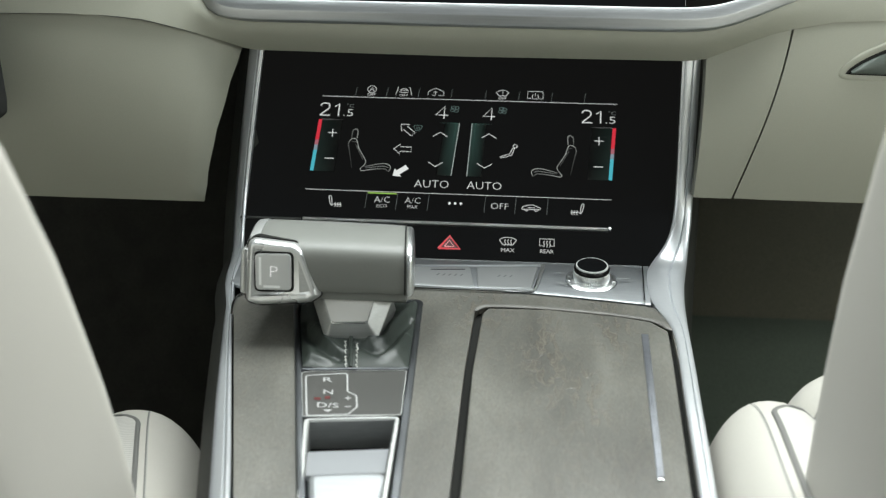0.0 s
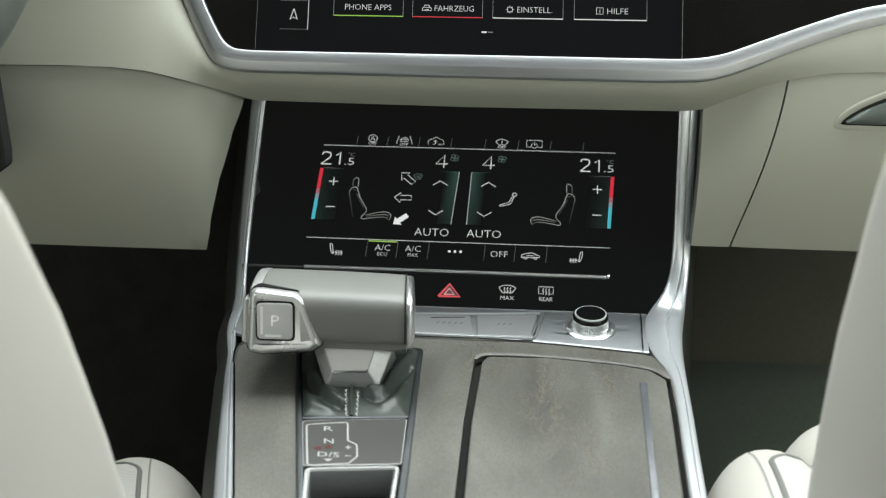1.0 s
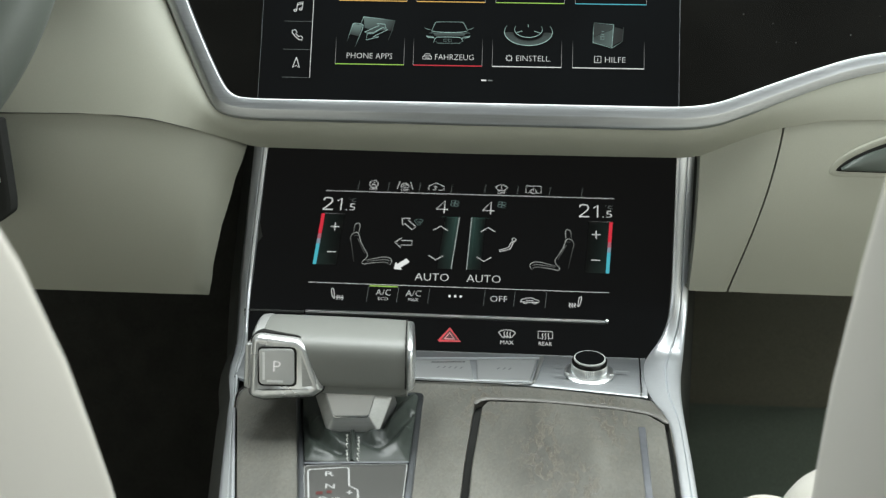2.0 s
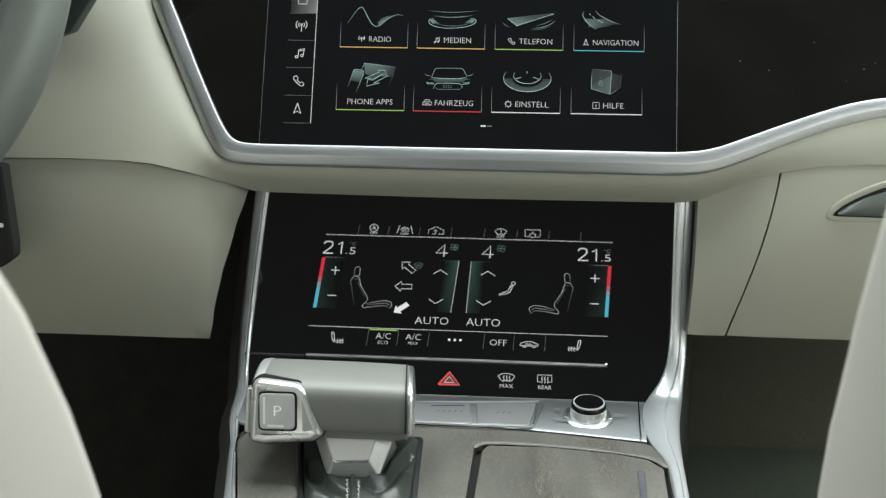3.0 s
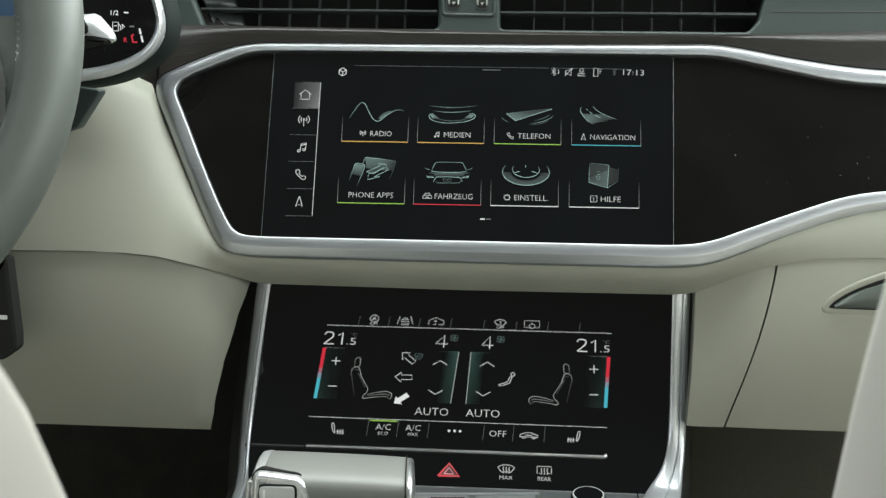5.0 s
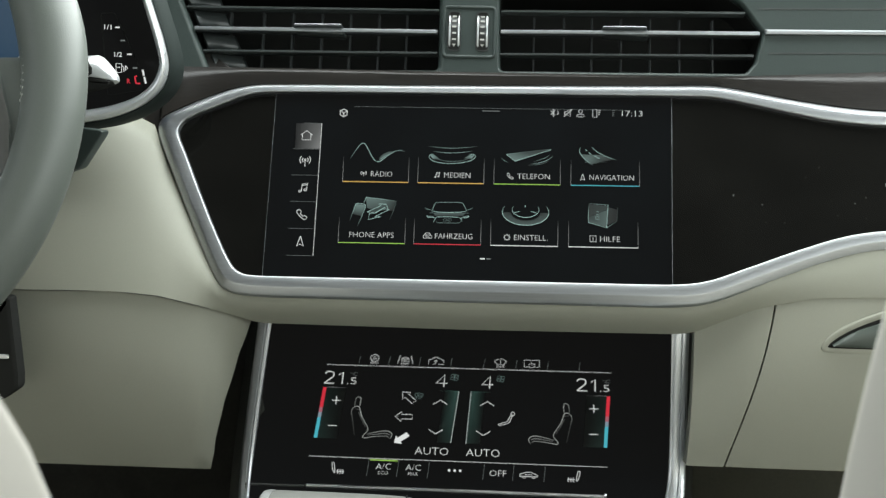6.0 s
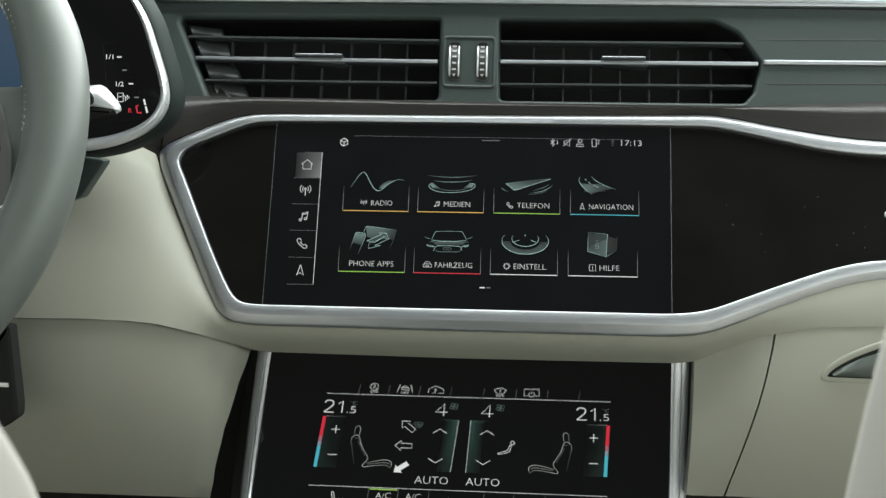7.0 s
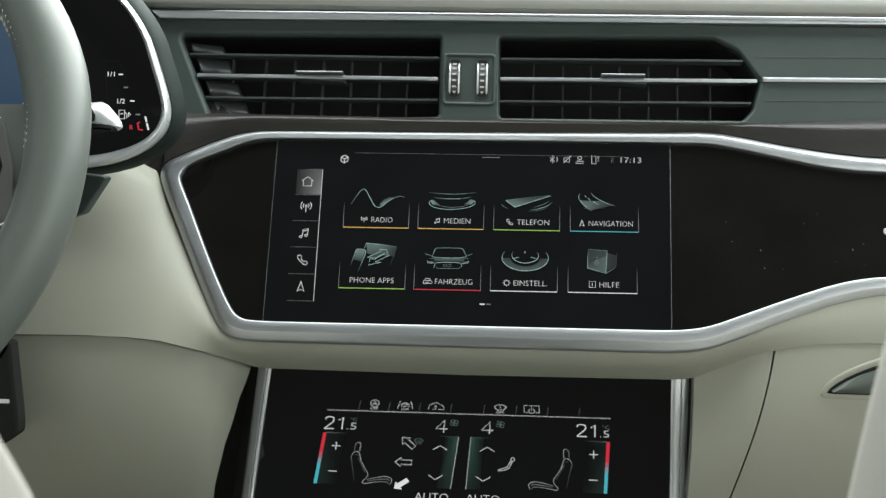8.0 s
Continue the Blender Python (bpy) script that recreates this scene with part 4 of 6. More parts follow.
def picture_car():
    roof = soft((10.3, 20.9, 0.4), (12.3, 26.2, 0.7), (13.2, 26.8, 0.5), (21, 26.9, 0.4), (28.4, 26.9, 0.5), (29.4, 26.4, 0.7), (31.9, 21.4, 0.4))
    bonnet = soft((10.6, 21.0, 0.7), (15, 20.4, 1), (21.1, 20.4, 1), (27, 20.5, 1), (31.4, 21.3, 0.7))
    lamps = [[(7.4, 18.2, 1), (8.3, 17.0, 1), (12.2, 17.0, 1)], [(7.8, 17.8, 0.8), (11.6, 17.6, 0.4)], [(33.2, 18.6, 1), (32.7, 17.4, 1), (28.6, 17.0, 1)], [(32.8, 18.2, 0.8), (29.4, 17.8, 0.4)]]
    grille = [[(11.7, 14.0, 0.5), (12.4, 16.0, 0.8), (13.6, 17.4, 1), (21, 17.6, 0.9), (27.4, 17.4, 1), (28.4, 16.6, 0.8), (29.2, 14.6, 0.5)], [(13.0, 14.8, 0.2), (14.2, 13.6, 0.35), (27.2, 13.8, 0.35), (28.4, 15.0, 0.2)]]
    rest = [soft((6.0, 23.2, 0.1), (7.4, 22.2, 0.6), (9.6, 22.0, 0.3)), soft((35.4, 23.7, 0.1), (34.0, 22.7, 0.6), (32.2, 22.4, 0.3)), [(8.8, 19.8, 0.1), (11.4, 20.0, 0.4)], [(33.4, 20.2, 0.1), (30.6, 20.2, 0.4)]]
    badge = [[(17.7 + d, 16.3, 0.25), (19.6 + d, 16.3, 0.25), (19.6 + d, 14.9, 0.25), (17.7 + d, 14.9, 0.25), (17.7 + d, 16.3, 0.25)] for d in (0, 2.8)]
    return [roof, bonnet] + lamps + grille + rest + badge, [[(11.4, 20.0, 0.16), (31.0, 20.3, 0.16), (29.6, 18.2, 0.02), (12.4, 18.0, 0.02)]]


def picture_dial():
    outer = [(x, y, 0.15 + 0.85 * min(1, max(0.0, (25.6 - y) / 5))) for x, y in oval(21.0, 21.4, 14.2, 8.3, 152, 388, 40)]
    inner = [(x, y, 0.2 + 0.8 * min(1, max(0.0, (25.2 - y) / 4))) for x, y in oval(21.0, 23.0, 8.2, 4.9, 155, 385, 32)]
    ticks = [[(20.8, 25.8, 1), (20.8, 24.4, 1)], [(14.0, 20.9, 0.9), (17.4, 22.0, 0.9)], [(24.4, 22.1, 0.9), (27.6, 21.0, 0.9)]]
    spokes = [[(21.0 + 9.4 * math.cos(a), 20.8 + 5.2 * math.sin(a), 0.16), (21.0 + 12.8 * math.cos(a), 20.8 + 7.2 * math.sin(a), 0.05)] for a in [radians(200 + 7 * k) for k in range(21)]]
    faces = []
    for k in range(20):
        a, b = radians(182 + 8.8 * k), radians(190.8 + 8.8 * k)
        deep = 0.05 + 0.13 * math.sin(math.pi * (k + 0.5) / 20)
        faces.append([(21.0 + r * math.cos(q), 21.4 + r * 0.585 * math.sin(q), lv) for r, q, lv in ((9.0, a, 0.02), (14.0, a, deep), (14.0, b, deep), (9.0, b, 0.02))])
    return [outer, inner] + ticks + spokes, faces


def picture_book():
    front = [(12.0, 22.5, 0.6), (11.9, 15.6, 0.9), (23.0, 12.4, 1), (23.9, 26.8, 0.9), (12.4, 27.8, 0.15), (12.0, 22.5, 0.5)]
    mark = [[(16.5, 19.6, 0.5), (18.4, 19.4, 0.5), (18.4, 17.6, 0.5), (16.5, 17.8, 0.5), (16.5, 19.6, 0.5)], [(16.7, 20.8, 0.5), (18.3, 20.6, 0.5)], [(17.0, 22.6, 0.5), (18.2, 22.4, 0.5)]]
    side = [[(23.0, 12.4, 0.6), (29.2, 16.6, 0.1)], [(29.2, 16.6, 0.1), (29.8, 25.4, 0.05)]]
    return [front] + mark + side, [[(12.0, 19.0, 0.04), (23.6, 24.0, 0.16), (23.0, 12.8, 0.18), (12.0, 15.8, 0.12)], [(12.0, 19.2, 0.03), (12.3, 27.4, 0.02), (23.7, 26.4, 0.05), (23.6, 24.2, 0.06)], [(23.4, 14.0, 0.02), (29.2, 17.0, 0.0), (29.6, 24.0, 0.0), (23.8, 25.6, 0.03)]]


PICTURES = [picture_wave, picture_disc, picture_phone, picture_road, picture_apps, picture_car, picture_dial, picture_book]


for k, (caption, x0, row, (t0, t1), colour) in enumerate(TILES):
    base = -35.6 if row else 3.7
    x1 = x0 + 40.8 if k % 4 < 3 else x0 + 42
    cx = (x0 + x1) / 2
    tile = lit("menu_tile", strokes([[(x0, base), (x1, base)]], 0.55, Z), colour, upper, UPPER_UI, f"menu tile with the caption {caption}")
    for x in (x0, x1):
        lit("tile_edge", graded([[(x, base, 0.42), (x, base + 9, 0.28), (x, base + 16.5, 0.0)]], [], 0.24, Z), WHITE_GRADED, tile, UPPER_UI)
    lit("caption", words(caption, t0, t1, base + 3.5, 3.4, Z), WHITE, tile, UPPER_UI)
    lines, faces = PICTURES[k]()
    place = lambda line: [(x0 + p[0], base + p[1], p[2]) for p in line]
    lit("picture", graded([place(l) for l in lines], [place(f) for f in faces], 0.30, Z), TEAL_GRADED, tile, UPPER_UI)
    small = {0: mast(t0 - 4.6, base + 5.2, 0.75), 1: note(t0 - 4.2, base + 5.2, 0.85), 2: receiver(t0 - 4.4, base + 5.2, 0.85), 3: arrowhead(t0 - 4.2, base + 5.2, 0.9),
             5: [[(t0 - 4.6 + x, base + 5.3 + y) for x, y in line] for line in ([(-2.6, -1.5), (-2.6, 0), (-1.8, 0.4), (-1.3, 1.7), (1.3, 1.7), (1.8, 0.4), (2.6, 0), (2.6, -1.5), (-2.6, -1.5)], [(-1.8, 0.4), (1.8, 0.4)], [(-1.2, -0.8), (1.2, -0.8)])],
             6: [oval(t0 - 4.3, base + 5.2, 1.5, 1.5, 0, 360, 16)] + [[(t0 - 4.3 + r * math.cos(a), base + 5.2 + r * math.sin(a)) for r in (1.5, 2.3)] for a in [radians(45 * q) for q in range(8)]], 7: [[(t0 - 6.2, base + 3.4), (t0 - 2.4, base + 3.4), (t0 - 2.4, base + 7.2), (t0 - 6.2, base + 7.2), (t0 - 6.2, base + 3.4)], [(t0 - 4.3, base + 4.2), (t0 - 4.3, base + 6.2)]]}.get(k)
    if small:
        lit("symbol", strokes(small, 0.3, Z), WHITE, tile, UPPER_UI)

status = lit("status_bar", strokes([[(-73, 53.4), (97, 53.4)]], 0.16, Z), DIM, upper, UPPER_UI, "status bar with clock and symbols")
lit("clock", words("17:13", 94.3, 107.0, 49.4, 3.7, Z, 0, -0.014), WHITE, status, UPPER_UI)
lit("pull_mark", strokes([[(7.4, 51.6), (18.6, 51.6)]], 0.5, Z), DIM, status, UPPER_UI)
cx, cy = -79.5, 49.0
lit("symbol", strokes([[(cx, cy + 2.6), (cx + 2.2, cy + 1.3), (cx + 2.2, cy - 1.3), (cx, cy - 2.6), (cx - 2.2, cy - 1.3), (cx - 2.2, cy + 1.3), (cx, cy + 2.6)], [(cx - 2.2, cy + 1.3), (cx, cy), (cx + 2.2, cy + 1.3)], [(cx, cy), (cx, cy - 2.6)]], 0.5, Z), WHITE, status, UPPER_UI)
for cx, lines in ((51.7, [[(-1.5, 1.2), (1.2, -1.4), (0, -2.6), (0, 2.6), (1.2, 1.4), (-1.5, -1.2)], oval(1.6, 0, 1.4, 1.8, -50, 50, 5)]),
                  (60.8, [[(-2, -1), (-0.8, -1), (1.4, -2.4), (1.4, 2.4), (-0.8, 1), (-2, 1), (-2, -1)], [(-2.4, -2.4), (2.6, 2.6)]]),
                  (69.0, [oval(-0.3, 1.2, 1.2, 1.2, 0, 360, 10), [(-2.6, -2.4), (-2.4, -1), (1.8, -1), (2.0, -2.4), (-2.6, -2.4)]]),
                  (77.6, [[(-1.4, -2.6), (1.2, -2.6), (1.2, 2.6), (-1.4, 2.6), (-1.4, -2.6)], [(2.0, 1.8), (3.4, 1.8)], [(2.0, 0.6), (3.2, 0.6)], [(2.0, -0.6), (3.0, -0.6)]]),
                  (89.0, [[(-0.8, 2.2), (1.0, 2.2)], [(-0.8, 1.0), (0.8, 1.0)], [(-0.8, -0.2), (0.6, -0.2)], [(-0.8, -1.4), (0.4, -1.4)]])):
    lit("symbol", strokes([[(cx + x, 51.0 + y) for x, y in line] for line in lines], 0.32, Z), WHITE if cx < 85 else DIM, status, UPPER_UI)
lit("page_mark", strokes([[(8.2, -44.2), (11.2, -44.2)]], 0.9, Z), WHITE, upper, UPPER_UI)
lit("page_mark", strokes([[(12.0, -44.2), (14.8, -44.2)]], 0.7, Z), DIM, upper, UPPER_UI)

# ---- climate display ----
climate = thing("climate_display", "black climate touchscreen with temperatures and seat symbols", "display")
GLASS = [(-136, 84), (143, 84), (138.5, 33), (131.5, -17), (129, -42), (127, -59, 8), (114, -77.5, 6), (-131, -77.5, 4), (-136, -55), (-137.5, 0)]
part("glass", plate(fillet(GLASS, 2, 5), -8, 0.0, 0.4), SCREEN, climate, "black glossy glass", LOWER)
ledge = part("ledge", plate(fillet([(-97.5, -55.0), (90.5, -55.6), (90.5, -53.4), (-97.5, -52.8)], 0.4), 0, 2.2, 0.6), ALU_DULL, climate, "thin satin ledge below the screen", LOWER)
part("ledge_end", plate([(-136, -54.6), (-98.5, -54.6), (-98.5, -53.2), (-136, -53.2)], 0, 1.2, 0.4), BLACK, climate, "", LOWER)
part("ledge_tip", plate([(89.4, -56.2), (90.9, -56.2), (90.9, -52.8), (89.4, -52.8)], 0, 2.8, 0.4), CHROME, climate, "bright end of the ledge", LOWER)
Z2 = 0.2


def ui(name, lines, width, material, label="", parent=climate):
    return lit(name, strokes(lines, width, Z2), material, parent, LOWER, label)


ui("screen_line", [[(-93.4, 37.0), (95.7, 37.4)]], 0.32, WHITE)
ui("screen_line", [[(-98, -32.4), (91.6, -33.0)]], 0.32, WHITE)
for x in (-72, -52, -31.5, -10.5, 11.5, 33, 54, 75):
    ui("divider", [[(x - 0.5, 38), (x + 0.4, 45)]], 0.2, DIM)
for x in (-59.5, -40.5, -21, 14, 32.8, 52.5):
    ui("divider", [[(x - 0.6, -45), (x + 0.2, -34)]], 0.2, DIM)
ui("green_mark", [[(-58.8, -33.6), (-41, -33.7)]], 0.9, GREEN, "green mark over a lit key")


def temperature(x0, y0):
    two = soft((x0 + 0.3, y0 + 7.4), (x0 + 1.2, y0 + 9.3), (x0 + 3.4, y0 + 9.5), (x0 + 6.0, y0 + 8.8), (x0 + 5.9, y0 + 5.6), (x0 + 3.2, y0 + 3.2), (x0 + 0.2, y0 + 0.2), (x0 + 0.2, y0 + 0.2)) + [(x0 + 6.7, y0 + 0.25)]
    one = [(x0 + 9.4, y0 + 7.0), (x0 + 12.2, y0 + 9.2), (x0 + 12.0, y0)]
    t = lit("temperature", strokes([two, one], 0.72, Z2), WHITE, climate, LOWER, "temperature of 21.5 degrees")
    lit("tenth", words(".5", x0 + 15.2, x0 + 21.4, y0, 5.2, Z2), WHITE, t, LOWER)
    lit("unit", words("°C", x0 + 17.0, x0 + 21.6, y0 + 6.6, 2.7, Z2, 0, -0.012), DIM, t, LOWER)


temperature(-94.2, 22.2)
temperature(73.0, 22.6)
for x, lean in ((-94.3, 2.2), (92.6, 2.8)):
    n = 10
    for k in range(n):
        a, b = 19.2 - 38.2 * k / n, 19.2 - 38.2 * (k + 1) / n
        bm = bmesh.new()
        xa, xb = x - lean * k / n, x - lean * (k + 1) / n
        patch(bm, [(xa, a), (xa + 2.2, a), (xb + 2.2, b), (xb, b)], Z2)
        lit("scale_step", bm, RED if k < 4 else (SCALE_MID if k == 4 else (SCALE_LOW if k == 5 else CYAN)), climate, LOWER)
    side = 1 if x < 0 else -1
    cx = x + 9.6 * side + (1.0 if side < 0 else 0)
    ui("plus", [[(cx - 2.9, 9.4), (cx + 2.9, 9.4)]], 0.5, WHITE)
    ui("plus", [[(cx, 6.4), (cx, 12.4)]], 0.5, WHITE)
    ui("minus", [[(cx - 3.4, -9.6), (cx + 2.4, -9.6)]], 0.5, WHITE)
    lit("scale_line", graded([[(x + (2 if side > 0 else 0), 19.4, 0.5), (x + (16 if side > 0 else -14), 19.3, 0.0)]], [], 0.2, Z2), WHITE_GRADED, climate, LOWER)
    near, far = (x + 2.4, x + 15) if side > 0 else (x - 0.3, x - 13)
    lit("scale_field", graded([], [[(near, 19.0, 0.03), (far, 19.0, 0.0), (far - lean, -19.0, 0.0), (near - lean, -19.0, 0.055)]], 0.2, Z2 * 0.6), GREEN_GRADED, climate, LOWER, "faint green field")
for x0, line, name in ((-22.0, (-4.4, -8.0), "fan"), (5.0, (3.6, 1.8), "fan")):
    gx = x0 + (2.2 if x0 < 0 else 5.4)
    fan = lit("fan_level", strokes([[(gx + 5.2, 22.4), (gx + 5.5, 31.8), (gx + 0.0, 25.1), (gx + 7.6, 25.2)]], 0.66, Z2), WHITE, climate, LOWER, "fan level four")
    fx = x0 + (14.1 if x0 < 0 else 17.8)
    ui("fan_symbol", [oval(fx + 1.6 * math.cos(a), 30.0 + 1.6 * math.sin(a), 1.4, 1.1, 0, 360, 8) for a in (0.6, 2.17, 3.74, 5.31)], 0.26, TEAL_MID, "", fan)
    ui("field_edge", [[(line[0], 19.4), (line[1], -19.5)]], 0.42, SCALE_WHITE, "", fan)
    s = -1 if x0 < 0 else 1
    lit("field", graded([[(line[0] + 2.2 * s, 19.2, 0.3), (line[1] + 2.2 * s, -19.4, 0.05)], [(line[0], 19.4, 0.7), (line[0] + 13 * s, 19.4, 0.0)]], [[(line[0], 19.2, 0.16), (line[0] + 9 * s, 19.2, 0.0), (line[1] + 9 * s, -19.4, 0.0), (line[1], -19.4, 0.06)]], 0.2, Z2 * 0.7), GREEN_GRADED, fan, LOWER)
    cx = -16.2 if x0 < 0 else 14.6
    ui("chevron", [[(cx - 4.6, 9.0), (cx, 12.2), (cx + 4.6, 9.0)]], 0.45, WHITE, "", fan)
    cx -= 2.0
    ui("chevron", [[(cx - 4.6, -10.0), (cx, -13.2), (cx + 4.6, -10.0)]], 0.45, WHITE, "", fan)
lit("auto_key", words("AUTO", -30.6, -9.2, -28.6, 5.4, Z2), WHITE, climate, LOWER, "key with the word AUTO")
lit("auto_key", words("AUTO", 2.2, 23.6, -28.6, 5.4, Z2), WHITE, climate, LOWER, "key with the word AUTO")
for x0, below in ((-54.6, "ECO"), (-35.6, "MAX")):
    k = lit("climate_key", words("A/C", x0, x0 + 9.6, -40.2, 4.2, Z2), WHITE, climate, LOWER, f"key with the words A/C {below}")
    lit("key_word", words(below, x0 + 1.8, x0 + 8.0, -43.8, 2.3, Z2), WHITE, k, LOWER)
lit("off_key", words("OFF", 17.6, 28.2, -42.2, 4.2, Z2), WHITE, climate, LOWER, "key with the word OFF")
bm = bmesh.new()
for x in (-8.0, -4.5, -1.0):
    patch(bm, oval(x, -39.2, 0.85, 0.95, 0, 360, 10)[:-1], Z2)
lit("dots", bm, WHITE, climate, LOWER, "three dots of a further menu")
ui("car_symbol", [[(36.6, -41.6), (37.0, -40.0), (40.0, -38.8), (43.5, -38.4), (46.2, -39.8), (48.0, -40.4), (48.0, -41.6), (36.6, -41.6)], oval(39.4, -41.9, 1.0, 0.9, 180, 360, 6), oval(45.4, -41.9, 1.0, 0.9, 180, 360, 6), [(40, -40.4), (44.5, -40.4)]], 0.4, WHITE)


def seat_symbol(cx, flip):
    f = -1 if flip else 1
    rest = soft((-5.4, 5.6, 0.15), (-5.3, 10.4, 0.4), (-4.6, 12.2, 0.6), (-2.4, 12.8, 0.8), (-1.6, 11.0, 0.8), (-2.0, 5.8, 0.6))
    shoulder = soft((-7.0, -1.0, 0.1), (-7.2, 2.4, 0.45), (-5.6, 5.2, 0.8), (-2.6, 5.8, 0.9), (-1.4, 2.6, 0.9), (-0.4, -1.2, 0.9))
    back_line = soft((-0.9, -0.4, 0.9), (2.8, -7.2, 0.7), (5.0, -10.6, 0.7), (4.4, -13.4, 0.7), (1.4, -16.6, 0.8), (2.6, -18.2, 0.9), (6.4, -17.2, 0.8), (12.6, -16.2, 0.5), (18.0, -16.0, 0.4), (18.6, -17.6, 0.2))
    base = soft((4.4, -15.0, 0.3), (8.4, -13.8, 0.6), (15.6, -12.0, 0.8), (19.6, -12.8, 1), (21.0, -15.2, 0.9), (19.4, -18.2, 0.3))
    under = soft((5.0, -15.8, 0.2), (11, -14.8, 0.45), (17.0, -14.0, 0.5), (19.2, -15.2, 0.4))
    shade = [soft((-7.0, 0.6, 0.22), (-5.4, -7.0, 0.12), (-3.6, -16.4, 0.03)), [(-5.0, 3.4, 0.12), (-1.6, 3.0, 0.2)], soft((-2.4, 1.0, 0.2), (0.4, -5.0, 0.14), (3.0, -10.0, 0.1))]
    lit("seat_symbol", graded([[(cx + f * p[0], p[1], p[2]) for p in line] for line in [rest, shoulder, back_line, base, under] + shade], [], 0.42, Z2), SEAT_GRADED, climate, LOWER, "outline of a seat")


seat_symbol(-66.8, False)
seat_symbol(62.6, True)


def arrow(cx, cy, angle, filled):
    a = radians(angle)
    pts = [(-5.6, 0), (-1.6, 3.6), (-1.6, 1.7), (5.4, 1.7), (5.4, -1.7), (-1.6, -1.7), (-1.6, -3.6)]
    turned = [(cx + x * math.cos(a) - y * math.sin(a), cy + x * math.sin(a) + y * math.cos(a)) for x, y in pts]
    if filled:
        bm = bmesh.new()
        patch(bm, turned[2:6], Z2), patch(bm, [turned[0], turned[1], turned[2], turned[5], turned[6]], Z2)
        return lit("air_arrow", bm, WHITE, climate, LOWER, "filled arrow to the feet")
    return ui("air_arrow", [turned + turned[:2]], 0.4, WHITE, "hollow arrow for the air's way")


arrow(-37.4, 13.6, -42, False)
arrow(-39.4, -1.2, 0, False)
arrow(-40.0, -17.4, 38, True)
ui("screen_symbol", [oval(-30.6, 15.4, 3.0, 1.6, 15, 165, 8), [(-33.5, 16.0), (-32, 12.8), (-29.4, 12.8), (-27.8, 16.0)]] + [[(d, 13.6), (d + 0.3, 15.8)] for d in (-31.8, -30.8, -29.8)], 0.24, TEAL_MID)
ui("foot_symbol", [oval(31.4, 3.6, 1.3, 1.3, 0, 360, 10), [(31.0, 2.0), (29.4, -3.0), (26.4, -4.4), (22.4, -5.4), (22.0, -4.6), (26.0, -3.0), (28.0, -2.2), (29.6, 1.6), (31.0, 2.0)]], 0.4, WHITE)
for cx, flip in ((-79.5, -1), (71.4, 1)):
    shape = [soft((2.6, 3.0), (3.3, 3.2), (3.0, 0.4), (2.2, -2.6), (0.8, -4.4), (1.0, -2.4), (1.4, 0.6), (2.0, 3.0), (2.6, 3.0))] + [soft((d, -1.6), (d + 0.7, -2.6), (d - 0.3, -3.6), (d + 0.6, -4.8)) for d in (-4.4, -2.8, -1.2)] + [[(-4.8, -3.0), (0.2, -3.0)]]
    ui("seat_heat", [[(cx + flip * x, -39.6 + y) for x, y in line] for line in shape], 0.4, WHITE, "seat heating symbol")
top = ((-62.0, [oval(0, 0.9, 2.8, 2.8, 0, 360, 16), [(-1.3, -0.5), (0, 2.6), (1.3, -0.5)], [(-0.8, 0.5), (0.8, 0.5)]]), (-41.3, [[(-5.2, -2.6), (-3.6, 3.4)], [(5.2, -2.6), (3.6, 3.4)], oval(0, 0.8, 2.0, 1.3, 0, 180, 8), [(-2.6, 0.8), (2.6, 0.8), (2.6, -0.8), (-2.6, -0.8), (-2.6, 0.8)]]),
       (-20.6, [[(-5, -2.4), (-5, 0.6), (0, 3.2), (5, 0.6), (5, -2.4), (1.6, -2.4)], [(-2.2, -2.4), (-0.4, -2.4), (-0.4, 0.6)], [(-1.4, -0.3), (-0.4, 0.8), (0.6, -0.3)]]),
       (22.3, [oval(0, -2.4, 5.2, 5.6, 40, 140, 8), oval(0, -3.8, 2.6, 2.8, 50, 130, 6), [(4.0, 1.2), (1.8, -1.6)], [(-4.0, 1.2), (-1.8, -1.6)], [(0, 2.4), (0, 0.0)]]), (43.3, [[(-2.4, -2.4), (-5, -2.4), (-5, 3.0), (5, 3.0), (5, -2.4), (2.4, -2.4)], oval(0, -1.2, 2.0, 1.8, 120, 420, 10), [(0, 1.6), (0, -0.8)]]))
for cx, lines in top:
    k = ui("key_symbol", [[(cx + x, 42.4 + y) for x, y in line] for line in lines], 0.32, WHITE)
    if cx < -30 or 20 < cx < 30:
        lit("key_word", words("OFF", cx - 2.6, cx + 2.6, 38.4, 1.9, Z2, 0, -0.012), WHITE, k, LOWER)
